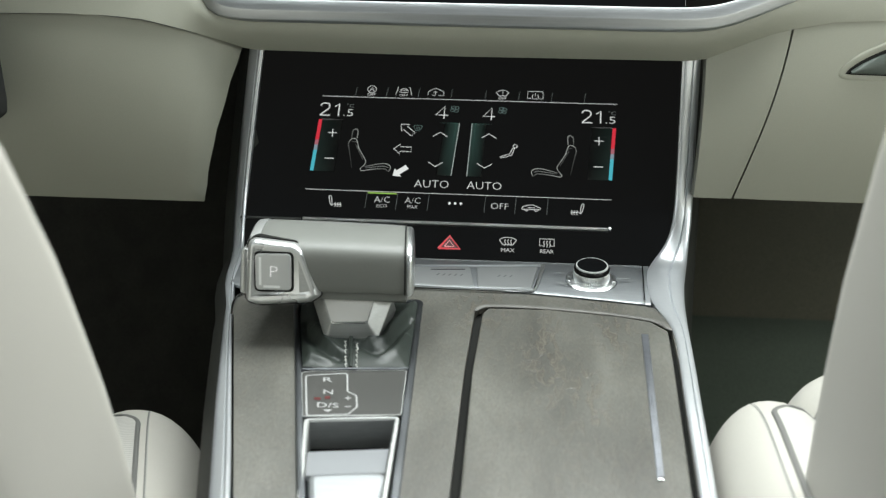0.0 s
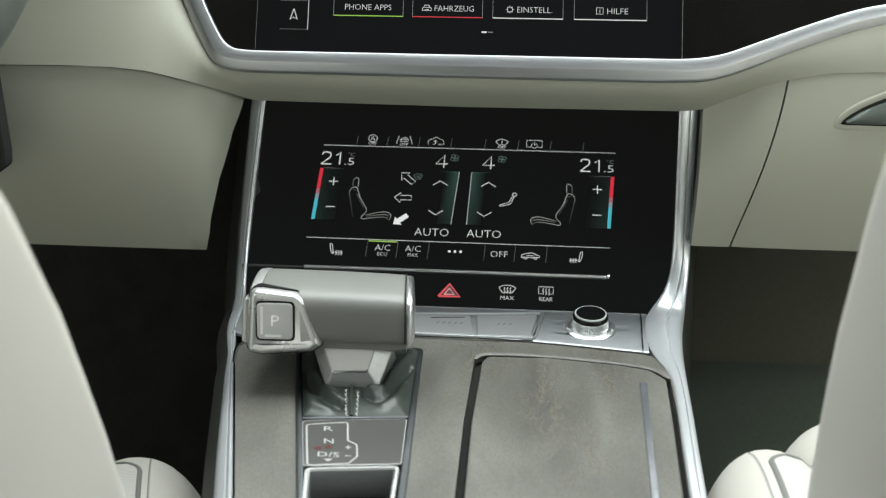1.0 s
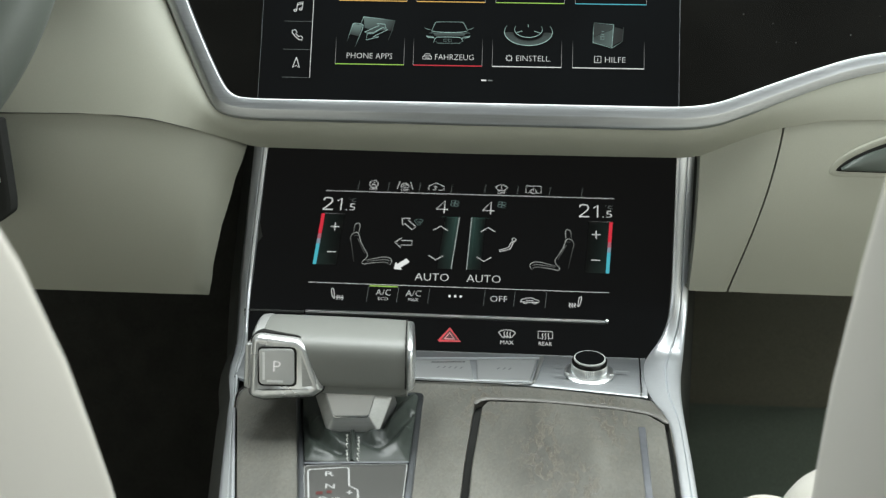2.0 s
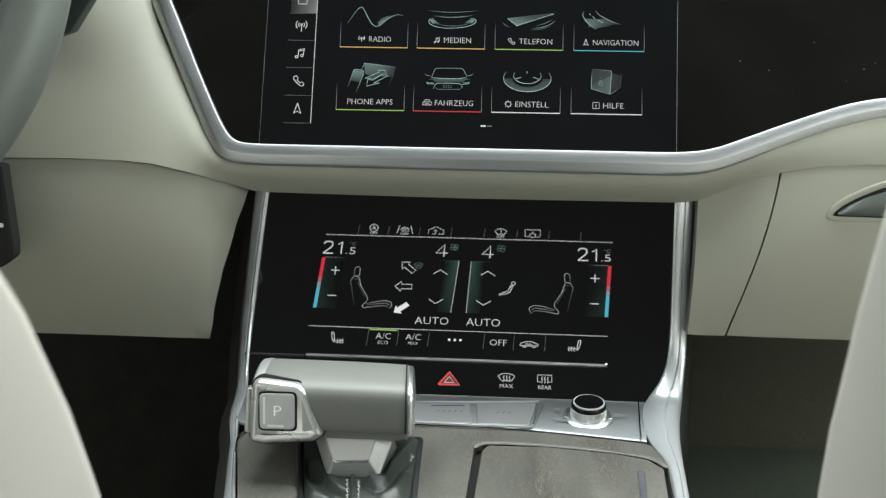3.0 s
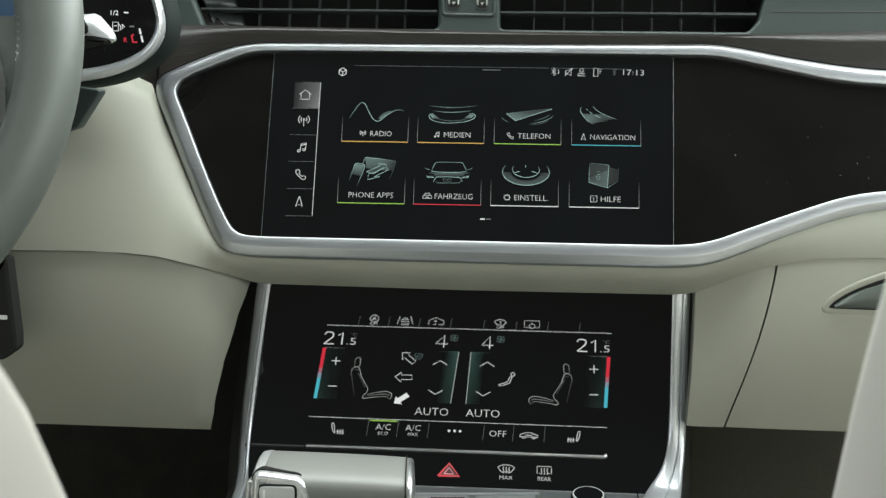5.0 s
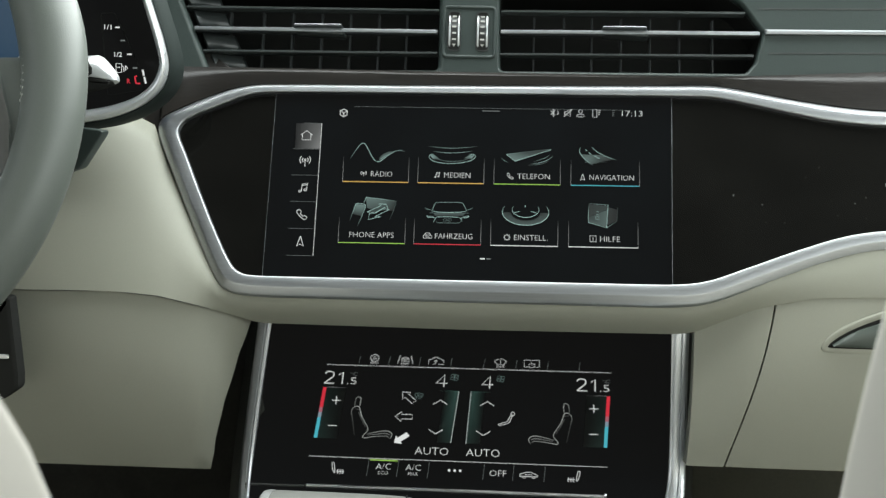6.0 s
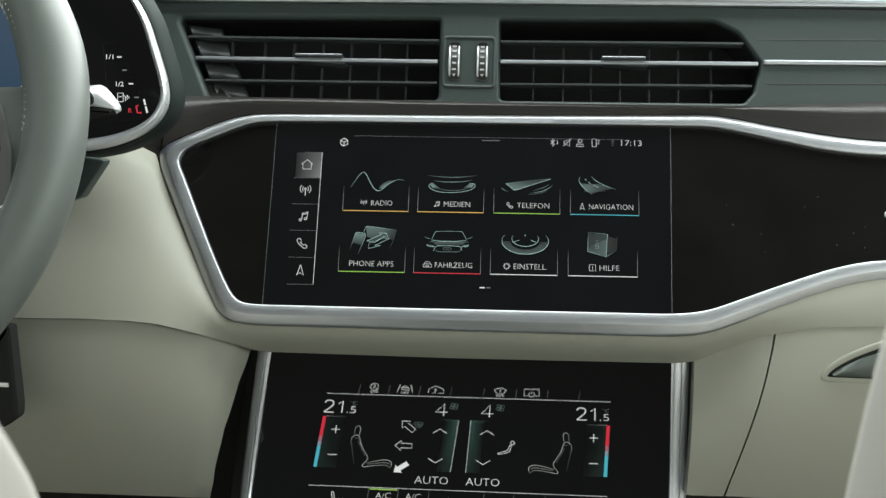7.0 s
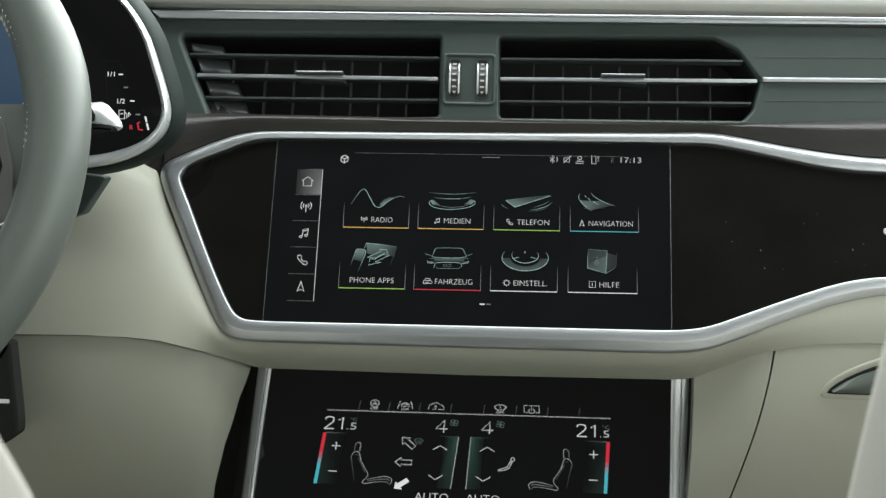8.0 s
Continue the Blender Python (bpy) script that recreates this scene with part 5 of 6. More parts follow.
# touch keys on the strip below
ui("hazard_key", [[(-13.2, -70.6), (-0.2, -70.6), (-6.7, -62.0), (-13.2, -70.6), (-8, -70.6)]], 1.5, PINK, "red hazard triangle")
bm = bmesh.new()
patch(bm, [(-12.6, -70.3), (-0.8, -70.3), (-6.7, -62.6)], Z2 * 0.5)
lit("hazard_fill", bm, HAZARD, climate, LOWER)
ui("hazard_inner", [[(-9.7, -69.2), (-3.7, -69.2), (-6.7, -65.0), (-9.7, -69.2), (-7, -69.2)]], 0.8, PINK_PALE)
for cx, word in ((28.7, "MAX"), (52.3, "REAR")):
    if word == "MAX":
        lines = [soft((-5.2, 1.2), (-2.6, 3.0), (2.6, 3.0), (5.2, 1.2)), [(5.2, 1.2), (2.9, -2.2)], [(-5.2, 1.2), (-2.9, -2.2)], soft((-2.9, -2.2), (0, -1.6), (2.9, -2.2))]
    else:
        lines = [[(-2.4, -2.0), (-4.4, -2.0), (-4.4, 2.8), (4.4, 2.8), (4.4, -2.0), (2.4, -2.0)]]
    k = ui("defrost_key", [[(cx + x, -64.6 + y) for x, y in line] for line in lines + [soft((d, -2.8), (d + 0.6, -1.2), (d - 0.2, 0.2), (d + 0.5, 1.6)) for d in (-1.9, -0.1, 1.7)]], 0.5, KEYLIGHT, f"key with the word {word}")
    lit("key_word", words(word, cx - 4.0, cx + 4.2, -71.6, 2.6, Z2, 0, 0.0), KEYLIGHT, k, LOWER)

# ---- centre console ----
console = thing("centre_console", "grey-brown veneered centre console with aluminium edges", "console")
RIGHT = [  # plane, outer x, inner x, y
    ("L", 150.2, 139.0, 82), ("L", 146, 135.6, 33), ("L", 142.4, 132.0, -17), ("L", 140.4, 129.4, -44), ("L", 138.0, 124.5, -62), ("L", 136.0, 113.5, -78),
    ("D", 132.5, 110.2, 118), ("D", 129.5, 109.2, 92), ("D", 128.0, 110.5, 74), ("D", 126.6, 118.8, 46), ("D", 125.0, 117.0, 0), ("D", 123.4, 115.3, -33), ("D", 119.2, 111.7, -127), ("D", 112, 105.5, -260)]
LEFT = [("L", -146, -136.2, 82), ("L", -144.6, -135.6, 25), ("L", -143, -134.4, -28), ("L", -141, -133.2, -56), ("L", -139, -131, -78),
        ("D", -136.5, -129, 108), ("D", -133, -126.8, 85), ("D", -126.5, -121.6, 56), ("D", -124.3, -119.2, 39), ("D", -110, -101.5, -51), ("D", -94, -83.8, -142), ("D", -74, -64, -260)]


def edge_trim(table, name, label, owner, metal):
    """The console's edge, that climbs beside the glass; its upper end is drawn towards the camera to fit the view."""
    pts = [np.array([*on(LOWER if p == "L" else DECK, o, v), *on(LOWER if p == "L" else DECK, i, v)]) for p, o, i, v in table]
    pts = chaikin(pts, 3, closed=False)
    if pts[0][0] < 0:  # beside the driver it slopes outwards, with a narrow raised lip along the glass
        section = ((0.0, -5.2), (0.04, -4.2), (0.12, -3.3), (0.30, -2.3), (0.50, -1.4), (0.62, -0.9), (0.66, -1.2), (0.70, -0.5), (0.76, 0.5), (0.84, 0.9), (0.93, 0.7), (1.0, 0.0))
    else:
        section = ((0.0, -1.2), (0.03, -0.2), (0.10, 0.5), (0.22, 0.85), (0.37, 0.95), (0.385, 0.0), (0.41, -0.5), (0.44, 0.0), (0.455, 1.05), (0.62, 1.35), (0.80, 1.35), (0.93, 1.0), (1.0, 0.2))
    loops = []
    for k, p in enumerate(pts):
        o, i = Vector(p[:3]), Vector(p[3:])
        a, b = pts[max(0, k - 2)], pts[min(len(pts) - 1, k + 2)]
        d = (Vector(b[:3]) - Vector(a[:3])).normalized()
        n = d.cross(i - o).normalized()
        if n.z < 0:
            n = -n
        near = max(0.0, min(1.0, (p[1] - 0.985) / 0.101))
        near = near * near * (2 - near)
        # shift towards the camera's eye, so the trim keeps its outline in the view
        eye_shift = Vector((-0.0105 if o.x > 0 else 0.0147, -0.080, 0.0128)) * near
        loops.append([o - n * (0.014 - 0.010 * near)] + [o.lerp(i, u) + n * h * 0.001 + eye_shift for u, h in section] + [i - n * (0.008 - 0.004 * near)])
    part(name, bridge(bmesh.new(), loops, closed=False), metal, owner, label)


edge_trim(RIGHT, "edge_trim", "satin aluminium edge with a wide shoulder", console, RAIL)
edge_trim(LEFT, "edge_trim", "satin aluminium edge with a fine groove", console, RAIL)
# flanks down to the floor
for table, side in ((LEFT, -1), (RIGHT, 1)):
    rows = [[], [], [], []]
    for p, o, i, v in table:
        e = on(LOWER if p == "L" else DECK, o, v, -1)
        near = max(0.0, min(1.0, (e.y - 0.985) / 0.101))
        # the same shift towards the camera as the trim above
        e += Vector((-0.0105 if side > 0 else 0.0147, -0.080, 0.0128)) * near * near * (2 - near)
        rows[0].append(e + Vector((-side * 0.001, 0, 0)))
        rows[1].append(e + Vector((side * (0.003 if side > 0 else 0.007), 0.008, -0.012)))
        rows[2].append(Vector((e.x + (0.010 if side > 0 else 0.004), e.y + 0.03, e.z - 0.10)))
        rows[3].append(Vector((e.x + (0.012 if side > 0 else 0.004), e.y + 0.04, 0.12)))
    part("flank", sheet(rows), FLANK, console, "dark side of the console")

LIP_LINE = [(11.2, 52), (11.6, 58.5), (13.6, 64.0), (19, 66.6), (52, 66.2), (91, 60.0), (107, 55.4), (112.5, 51.0), (117.6, 42.4)]
GAP = LIP_LINE + [(116.9, 0), (115.1, -37), (111.4, -126), (104.8, -252), (4.5, -252), (6.6, -127), (8.4, -15)]
TOP_EDGE = [(-121.4, 54), (-120.5, 66), (-115, 75), (-92, 82.6), (-55, 88), (-22, 91), (10, 89), (62, 82), (105, 74.4), (111, 71.8), (119, 46)]
base_outline = TOP_EDGE + [(117.6, 0), (116.0, -33), (112.4, -127), (106, -260), (-62.8, -260), (-82.6, -142), (-100.3, -51), (-118.0, 39)]
bm = bmesh.new()
edges = []
for ring in (fillet(base_outline, 3, 3), fillet([(-87.5, 58.5, 3), (-18.8, 68.4, 4), (-17.4, -18, 2), (-15.6, -140), (-15, -248), (-38.5, -248), (-55, -140), (-73.8, -23, 2)], 2, 3), fillet(GAP, 1.5, 3)):
    verts = [bm.verts.new((p[0], p[1], -0.6)) for p in ring]
    edges += [bm.edges.new((a, b)) for a, b in zip(verts, verts[1:] + verts[:1])]
bmesh.ops.triangle_fill(bm, edges=edges, use_beauty=True)
lowered = bmesh.ops.extrude_face_region(bm, geom=bm.faces[:])
for v in lowered["geom"]:
    if isinstance(v, bmesh.types.BMVert):
        v.co.z = -5
part("veneer_base", bm, VENEER, console, "grey-brown open-pored veneer", DECK, smooth=False)
part("corner_line", tube([on(DECK, x, y, 0.2) for x, y in chaikin([(-119.6, 40), (-121.8, 55), (-121.2, 65), (-116.4, 75.2), (-108, 78.6)], 2, closed=False)], 0.0008, 8), CHROME, console, "bright bevelled line at the veneer's corner")
LID = [(15.8, 55, 3), (19, 62.4, 3), (52, 63.2), (91, 57.2), (107, 51.8, 4), (115.2, 40.2, 3), (113.9, 0), (112.3, -38.7), (108.6, -127), (102.6, -250), (9.4, -250), (11, -127), (12.4, -16)]
lid_outline = fillet(LID, 2, 4)
part("lid_gap", plate(fillet(GAP, 1.5, 3), -7, -4.8), VOID, console, "dark gap round the lid", DECK)
ridge = chaikin(LIP_LINE[1:], 3, closed=False)
rounding = [0.0004 + 0.0016 * min(1.0, k / 9, (len(ridge) - 1 - k) / 6) for k in range(len(ridge))]
part("lid_lip", tube([on(DECK, p[0], p[1], -0.3) for p in ridge], rounding, 12, flat=0.50), LIP, console, "soft raised lip at the lid's far edge", None)
part("lid", plate(lid_outline, -5.4, 0.4, 1.2), VENEER, console, "sliding lid in grey-brown veneer with rusty flecks", DECK)
part("lid_strip", plate(fillet([(100.3, 34.4), (104.2, 34.4), (98.0, -114.6), (94.8, -114.6)], 0.5), 0, 1.0, 0.4), STRIP, console, "narrow satin strip set in the lid", DECK)
part("strip_end", plate(fillet([(95.2, -112.2), (98.2, -112.2), (98.0, -114.8), (94.9, -114.8)], 0.5), 0, 1.5, 0.4), CHROME, console, "bright end of the strip", DECK)

# silver bar with buttons and the knob
bar_xs = np.linspace(-128.5, 109, 40)
lower_line = along(bar_xs, [(-128.5, 84), (-115, 75.6), (-92, 83.2), (-55, 88.6), (-22, 91.6), (10, 89.6), (62, 82.6), (109, 74.6)])[:, 0]
rows = [[on(DECK, x, v, -1.5) for x, v in zip(bar_xs, lower_line)], [on(DECK, x, v, 0.2) for x, v in zip(bar_xs, lower_line)], [on(DECK, x, v + 2.0, 1.0) for x, v in zip(bar_xs, lower_line)],
        [on(LOWER, x * 1.04, -79.5, 0.9) for x in bar_xs], [on(LOWER, x * 1.04, -78.0, 0.4) for x in bar_xs], [on(LOWER, x * 1.04, -77.2, -2) for x in bar_xs]]
part("button_bar", sheet(rows), BAR_METAL, console, "satin aluminium button bar below the display")
BAR = slope(0, 0.9525, 0.5133, 3.4)
part("bar_seam", plate([(105.0, -38), (105.9, -38), (109.4, 19.5), (108.5, 19.5)], 0, 1.6, 0.3), CHROME, console, "bright seam at the bar's end", BAR)
for out, cx, cy, marks in (([(-46, -24.6), (10.2, -25.2), (6.8, 6.4), (-46, 1.6)], -4, -8, 5), ([(12.2, -25.2), (42.6, -24.6), (47.0, 11.2), (11.0, 7.4)], 28, -7, 3)):
    b = part("button", plate(fillet(out, 1.5, 3), -1, 0.95, 0.5), BUTTON, console, "flat satin grey push button", BAR)
    bm = bmesh.new()
    for k in range(marks):
        x = cx + (k - marks / 2) * 3.4
        patch(bm, [(x, cy - 1.6), (x + 1.1, cy - 1.6), (x + 2.5, cy + 1.8), (x + 1.4, cy + 1.8)], 1.05)
    part("symbol", bm, PRINT_DIM, b, "small unreadable print", BAR, smooth=False)
part("button_slot", plate([(-16, 0.2), (4.2, 2.4), (4.2, 1.4), (-16, -0.8)], 0, 1.02), VOID, console, "thin dark slot in the button", BAR)
part("button_edge", plate(fillet([(43.6, -27.4), (45.6, -25.4), (51.2, 13.2), (50.2, 15.4), (48.8, 13.4), (44.4, -23.4)], 0.8, 2), 0, 1.9, 0.6), ALU_DULL, console, "bright slanted edge of the button field", BAR)
part("button_edge", plate([(-50, -26.2), (8, -27.8), (43.8, -27.4), (43.8, -26.2), (8, -26.5), (-50, -24.9)], 0, 1.3, 0.4), RAIL, console, "", BAR)
part("button_edge", plate([(-50, 3.2), (10, 8.6), (50, 13.6), (50, 14.4), (10, 9.5), (-50, 4.1)], 0, 1.3, 0.3), RAIL, console, "", BAR)
for spots in (((57, 1), (60, 1)), ((57, -15), (60, -16), (63, -16.5)), ((92, -5), (95, -5), (98, -5))):
    (x, y), (x1, y1) = spots[0], spots[-1]
    bm = bmesh.new()
    patch(bm, [(x, y), (x1 + 1.8, y1), (x1 + 1.8, y1 + 1.5), (x, y + 1.5)], 1.1)
    part("bar_print", bm, PRINT_DIM, console, "small unreadable print beside the knob", BAR, smooth=False)

knob = thing("volume_knob", "knurled silver rotary knob with a black top", "knob")
KNOB = BAR @ Matrix.Translation((77.2, -8.6, 0.9)) @ pose(0, 0, 0, 8, 0, 0) @ Matrix.Diagonal((0.97, 0.97, 0.70, 1))
part("flange", lathe([(15.0, 0), (15.0, 0.6), (14.2, 1.3), (11.0, 2.2)], 48), ALU, knob, "round silver flange", KNOB)
bm = bmesh.new()
n = 120
loops = []
for h, r, k in ((1.4, 10.4, 0), (2.0, 10.7, 0.28), (8.8, 10.5, 0.28), (9.4, 10.1, 0)):
    loops.append([((r + (k if i % 2 else -k)) * math.cos(2 * math.pi * i / n), (r + (k if i % 2 else -k)) * math.sin(2 * math.pi * i / n), h) for i in range(n)])
part("knurled_ring", bridge(bm, loops, cap_first=True, cap_last=True), ALU, knob, "finely knurled silver ring", KNOB)
part("collar", lathe([(9.8, 9.2), (10.6, 9.8), (10.6, 12.2), (10.0, 13.0), (9.2, 13.2)], 48), GLOSS, knob, "black collar", KNOB)
part("ring", lathe([(9.6, 13.0), (9.6, 14.0), (9.3, 14.4), (8.3, 14.4)], 48), PRINT, knob, "thin silver ring", KNOB)
# the cap shares the display glass, with the glow that stands for its sheen
part("cap", lathe([(8.7, 13.4), (8.7, 14.5), (8.3, 14.6), (0.1, 14.6)], 48), SCREEN, knob, "glossy black cap", KNOB)
for s in (1, -1):
    part("wing", plate(fillet([(s * 12, -5), (s * 14.8, -3.4), (s * 14.8, 3.0), (s * 12, 5)], 1.5), 0, 2.2, 0.7), ALU, knob, "", KNOB)

# gear selector surround, gate panel, tray
gate = thing("selector_panel", "grey selector panel with silver frame, gate letters and a small tray", "panel")
FR_O = [(-89, 59.5, 3), (-17.2, 70, 4), (-15.6, -18, 2), (-13.6, -140), (-12.5, -250), (-40, -250), (-57.0, -140), (-75.5, -23, 2)]
FR_I = [(-85.8, 57.0, 3), (-20.6, 66.4, 4), (-19.6, -18, 2), (-18.0, -140), (-17.5, -246), (-37, -246), (-52.6, -140), (-71.6, -23, 2)]
part("frame", band(fillet(FR_O, 2, 3), fillet(FR_I, 2, 3), [(0, -2), (0.1, 0.6), (0.4, 1.2), (0.85, 0.9), (1, -0.2), (1, -4)]), GUNMETAL, gate, "narrow satin grey frame", DECK)
part("well", plate(fillet([(-86, 57, 3), (-20.6, 66.4, 4), (-19.6, -18, 2), (-71.8, -24, 2)], 2, 3), -6, -3.5), BLACK, gate, "", DECK)
part("cross_bar", plate([(-72.5, -20.6), (-19.2, -15.2), (-19.2, -17.0), (-71.8, -22.6)], -1, 0.9, 0.4), GUNMETAL, gate, "", DECK)
GP = fillet([(-71.6, -24.4, 3), (-20.2, -18.4, 1), (-19.2, -64.6, 1), (-64.4, -70.0, 1)], 1, 3)
part("gate_panel", plate(GP, -2, 0.3, 0.4), PANEL, gate, "dark satin panel with gate letters", DECK)
part("panel_edge", band(inset(GP, -0.4), inset(GP, 0.2), [(0, 0), (0.2, 0.6), (0.9, 0.6), (1, 0)]), ALU_DULL, gate, "", DECK)
ZG = 0.55
gate_line = fillet([(-69.0, -28.6), (-49.0, -24.4), (-46.6, -43.8), (-41.9, -47.6), (-40.4, -59.0), (-43.6, -66.2), (-62.6, -69.6)], 2.2, 3)
lit("gate_outline", strokes([list(gate_line) + list(gate_line[:2])], 0.8, ZG), PRINT, gate, DECK, "pale outline of the gate")
for word, x0, x1, y in (("R", -59.6, -55.0, -34.4), ("N", -57.8, -53.2, -47.2), ("D/S", -59.0, -48.8, -60.6)):
    lit("gate_letter", words(word, x0, x1, y, 4.6, ZG, -0.12, 0.004), PRINT, gate, DECK, f"letter {word}")
lit("gate_mark", strokes([[(-61.7, -52.2), (-58.4, -51.9)], [(-56.7, -50.7), (-54.1, -50.5)]], 2.6, ZG), GATE_RED, gate, DECK, "dim red mark")
lit("gate_mark", strokes([[(-47.1, -50.6), (-44.3, -50.4)], [(-45.8, -48.6), (-45.4, -52.4)], [(-46.2, -59.0), (-43.4, -58.8)]], 0.7, ZG), PRINT, gate, DECK)
bm = bmesh.new()
patch(bm, [(-55.9, -62.8), (-51.6, -62.3), (-53.4, -65.3)], ZG)
lit("gate_mark", bm, PRINT, gate, DECK)
TR = fillet([(-63.4, -72.6, 3), (-19.4, -67.0, 3), (-18.6, -250, 1), (-37, -250, 1), (-56.4, -140, 1)], 2, 3)
part("tray_rim", band(inset(TR, -0.2), inset(TR, 2.6), [(0, 0), (0.2, 1.0), (0.7, 1.0), (1, 0.2), (1, -14)]), ALU_DULL, gate, "bright silver tray rim", DECK)
part("tray_floor", plate(inset(TR, 2.2), -17, -15), VOID, gate, "dark tray floor", DECK)
rows = []
for k, (v, h) in enumerate(((-90.4, -14), (-90.8, -3.4), (-91.8, -2.2), (-94, -1.8), (-109.5, -2.6), (-111.0, -3.2), (-112.0, -5.0))):
    rows.append([on(DECK, x, v + 0.155 * (x + 20), h) for x in np.linspace(-57.8, -20.6, 6)])
part("tray_step", sheet(rows), TRAY, gate, "satin step in the tray")
part("tray_pad", plate(fillet([(-55.2, -119.6, 5), (-20.8, -114.4, 5), (-22, -150), (-24, -240), (-37, -240), (-50.5, -150)], 4, 4), -12, 0.2, 2.6), BAR_METAL, gate, "bright rounded tray pad", DECK)

# ---- gear selector ----
lever = thing("gear_selector", "grey leather gear selector lever with silver button housing", "gear selector")


GRIP = chaikin([(0.8510, 0.5320), (0.8494, 0.5345), (0.8490, 0.5420), (0.8494, 0.5500), (0.8510, 0.5538), (0.8560, 0.5568), (0.8700, 0.5594), (0.8830, 0.5600), (0.8960, 0.5570), (0.9055, 0.5505), (0.9085, 0.5430), (0.9050, 0.5350), (0.8950, 0.5310), (0.8750, 0.5300)], 1)


def grip_ring(x, s=1.0, dy=0.0, dz=0.0):
    cy, cz = 0.879, 0.546
    cant = 0.065 * max(0.0, min(1.0, (x + 0.06) / 0.034))  # the free end is cut at a slant
    return [(x - cant * (p[0] - 0.851), cy + (p[0] - cy) * s + dy, cz + (p[1] - cz) * s + dz) for p in GRIP]


xs_grip = [(-0.1010, 0.93), (-0.1002, 0.97), (-0.098, 1.0), (-0.075, 1.012), (-0.05, 1.015), (-0.036, 1.008), (-0.0245, 0.99), (-0.0226, 0.96)]
part("grip", bridge(bmesh.new(), [grip_ring(x, s, 0, -0.0010 * (x + 0.1) / 0.08) for x, s in xs_grip], cap_first=True, cap_last=True), LEVER_SKIN, lever, "grey leather grip")
part("end_cap", bridge(bmesh.new(), [grip_ring(x, s, 0.001, -0.002) for x, s in ((-0.0232, 0.90), (-0.0231, 0.99), (-0.0226, 1.012), (-0.0216, 1.012), (-0.0207, 0.995), (-0.0200, 0.96), (-0.0196, 0.91), (-0.0194, 0.84), (-0.0193, 0.7))], cap_first=True, cap_last=True), ALU, lever, "satin silver end cap")
part("end_cap", bridge(bmesh.new(), [grip_ring(x, s, 0.001, -0.0005) for x, s in ((-0.0995, 0.97), (-0.0998, 1.025), (-0.1020, 1.03), (-0.1045, 1.0), (-0.1056, 0.90))], cap_first=True, cap_last=True), ALU_WARM, lever, "satin silver end beside the button housing")
for x0, x1 in ((-0.0990, -0.0982), (-0.0241, -0.0233)):
    part("joint", bridge(bmesh.new(), [grip_ring(x0, 1.012, 0, -0.0006), grip_ring(x0, 1.022, 0, -0.0006), grip_ring(x1, 1.022, 0, -0.0006), grip_ring(x1, 1.012, 0, -0.0006)]), VOID, lever, "dark joint of the leather")
part("underside", bridge(bmesh.new(), [[(x, y, z) for y, z in ((0.8520 + d, 0.5325), (0.8530 + d, 0.5270), (0.8600, 0.5240), (0.9000, 0.5235), (0.9060, 0.5320))] for x, d in ((-0.100, 0.002), (-0.09, 0), (-0.03, 0), (-0.0235, 0.003))], cap_first=True, cap_last=True), LEVER_SKIN, lever, "dark underside of the grip")
FACE = pose(0, 0.8475, 0.5285, 84, 0, 0) @ Matrix.Scale(0.001, 4)
housing = fillet([(-106.0, -3.0, 4), (-104.8, 31.0, 6), (-80, 28.6, 6), (-75.0, 25.0, 5), (-66.2, 1.6, 2.5), (-72, -2.6, 3), (-98, -4.8, 4)], 3, 6)
levels = [(1.5, -35), (0.0, -7), (0.2, -3.4), (0.7, -1.4), (1.5, 0.3), (2.6, 1.3), (3.3, 1.45), (4.0, 1.3), (5.2, 0.7)]
h = part("button_housing", bridge(bmesh.new(), [[(p[0], p[1], z) for p in inset(housing, d)] for d, z in levels], cap_last=True), ALU_WARM, lever, "satin silver housing with rounded edges", FACE)
part("housing_gap", plate(inset(housing, -0.5), -35, -4.5), VOID, lever, "dark joint round the housing", FACE)
well = fillet([(-100.4, 3.2), (-80.1, 3.4), (-80.5, 24.4), (-101.0, 24.0)], 3.0, 4)
part("button_gap", plate(well, 0.2, 0.95, 0.1), VOID, h, "", FACE)
key = fillet([(-99.6, 4.2), (-81.2, 4.4), (-81.6, 23.4), (-100.2, 23.0)], 2.6, 4)
b = part("park_button", plate(key, 1.0, 2.1, 0.7), BUTTON_PALE, h, "satin grey button with the letter P", FACE)
# glints on the button's left and lower edges, drawn as pale strokes
part("edge_glint", strokes([[(-97.4, 21.4), (-97.2, 6.8)], [(-95.6, 6.2), (-87.0, 6.2)]], 1.3, 2.3), GLINT, b, "", FACE, smooth=False)
lit("letter", words("P", -92.2, -88.4, 11.2, 5.6, 2.25), GLYPH, b, FACE, "pale letter P")
# the housing's sloping side: its shade is put into a flat, duller plate
part("facet", plate(fillet([(-78.2, 24.4, 1.5), (-75.4, 22.6, 1.5), (-69.4, 5.0, 1), (-77.4, 3.2, 1)], 1, 3), 0.3, 1.15, 0.4), ALU_DULL, h, "flat plate in duller metal for the bevel's shaded side", FACE)
part("side_button", plate(fillet([(-108.6, 1.5), (-104.6, 0.5), (-104.6, 25), (-107.8, 24.5)], 1.2, 3), -16, -2, 1.2), ALU_DULL, lever, "narrow side button", FACE)
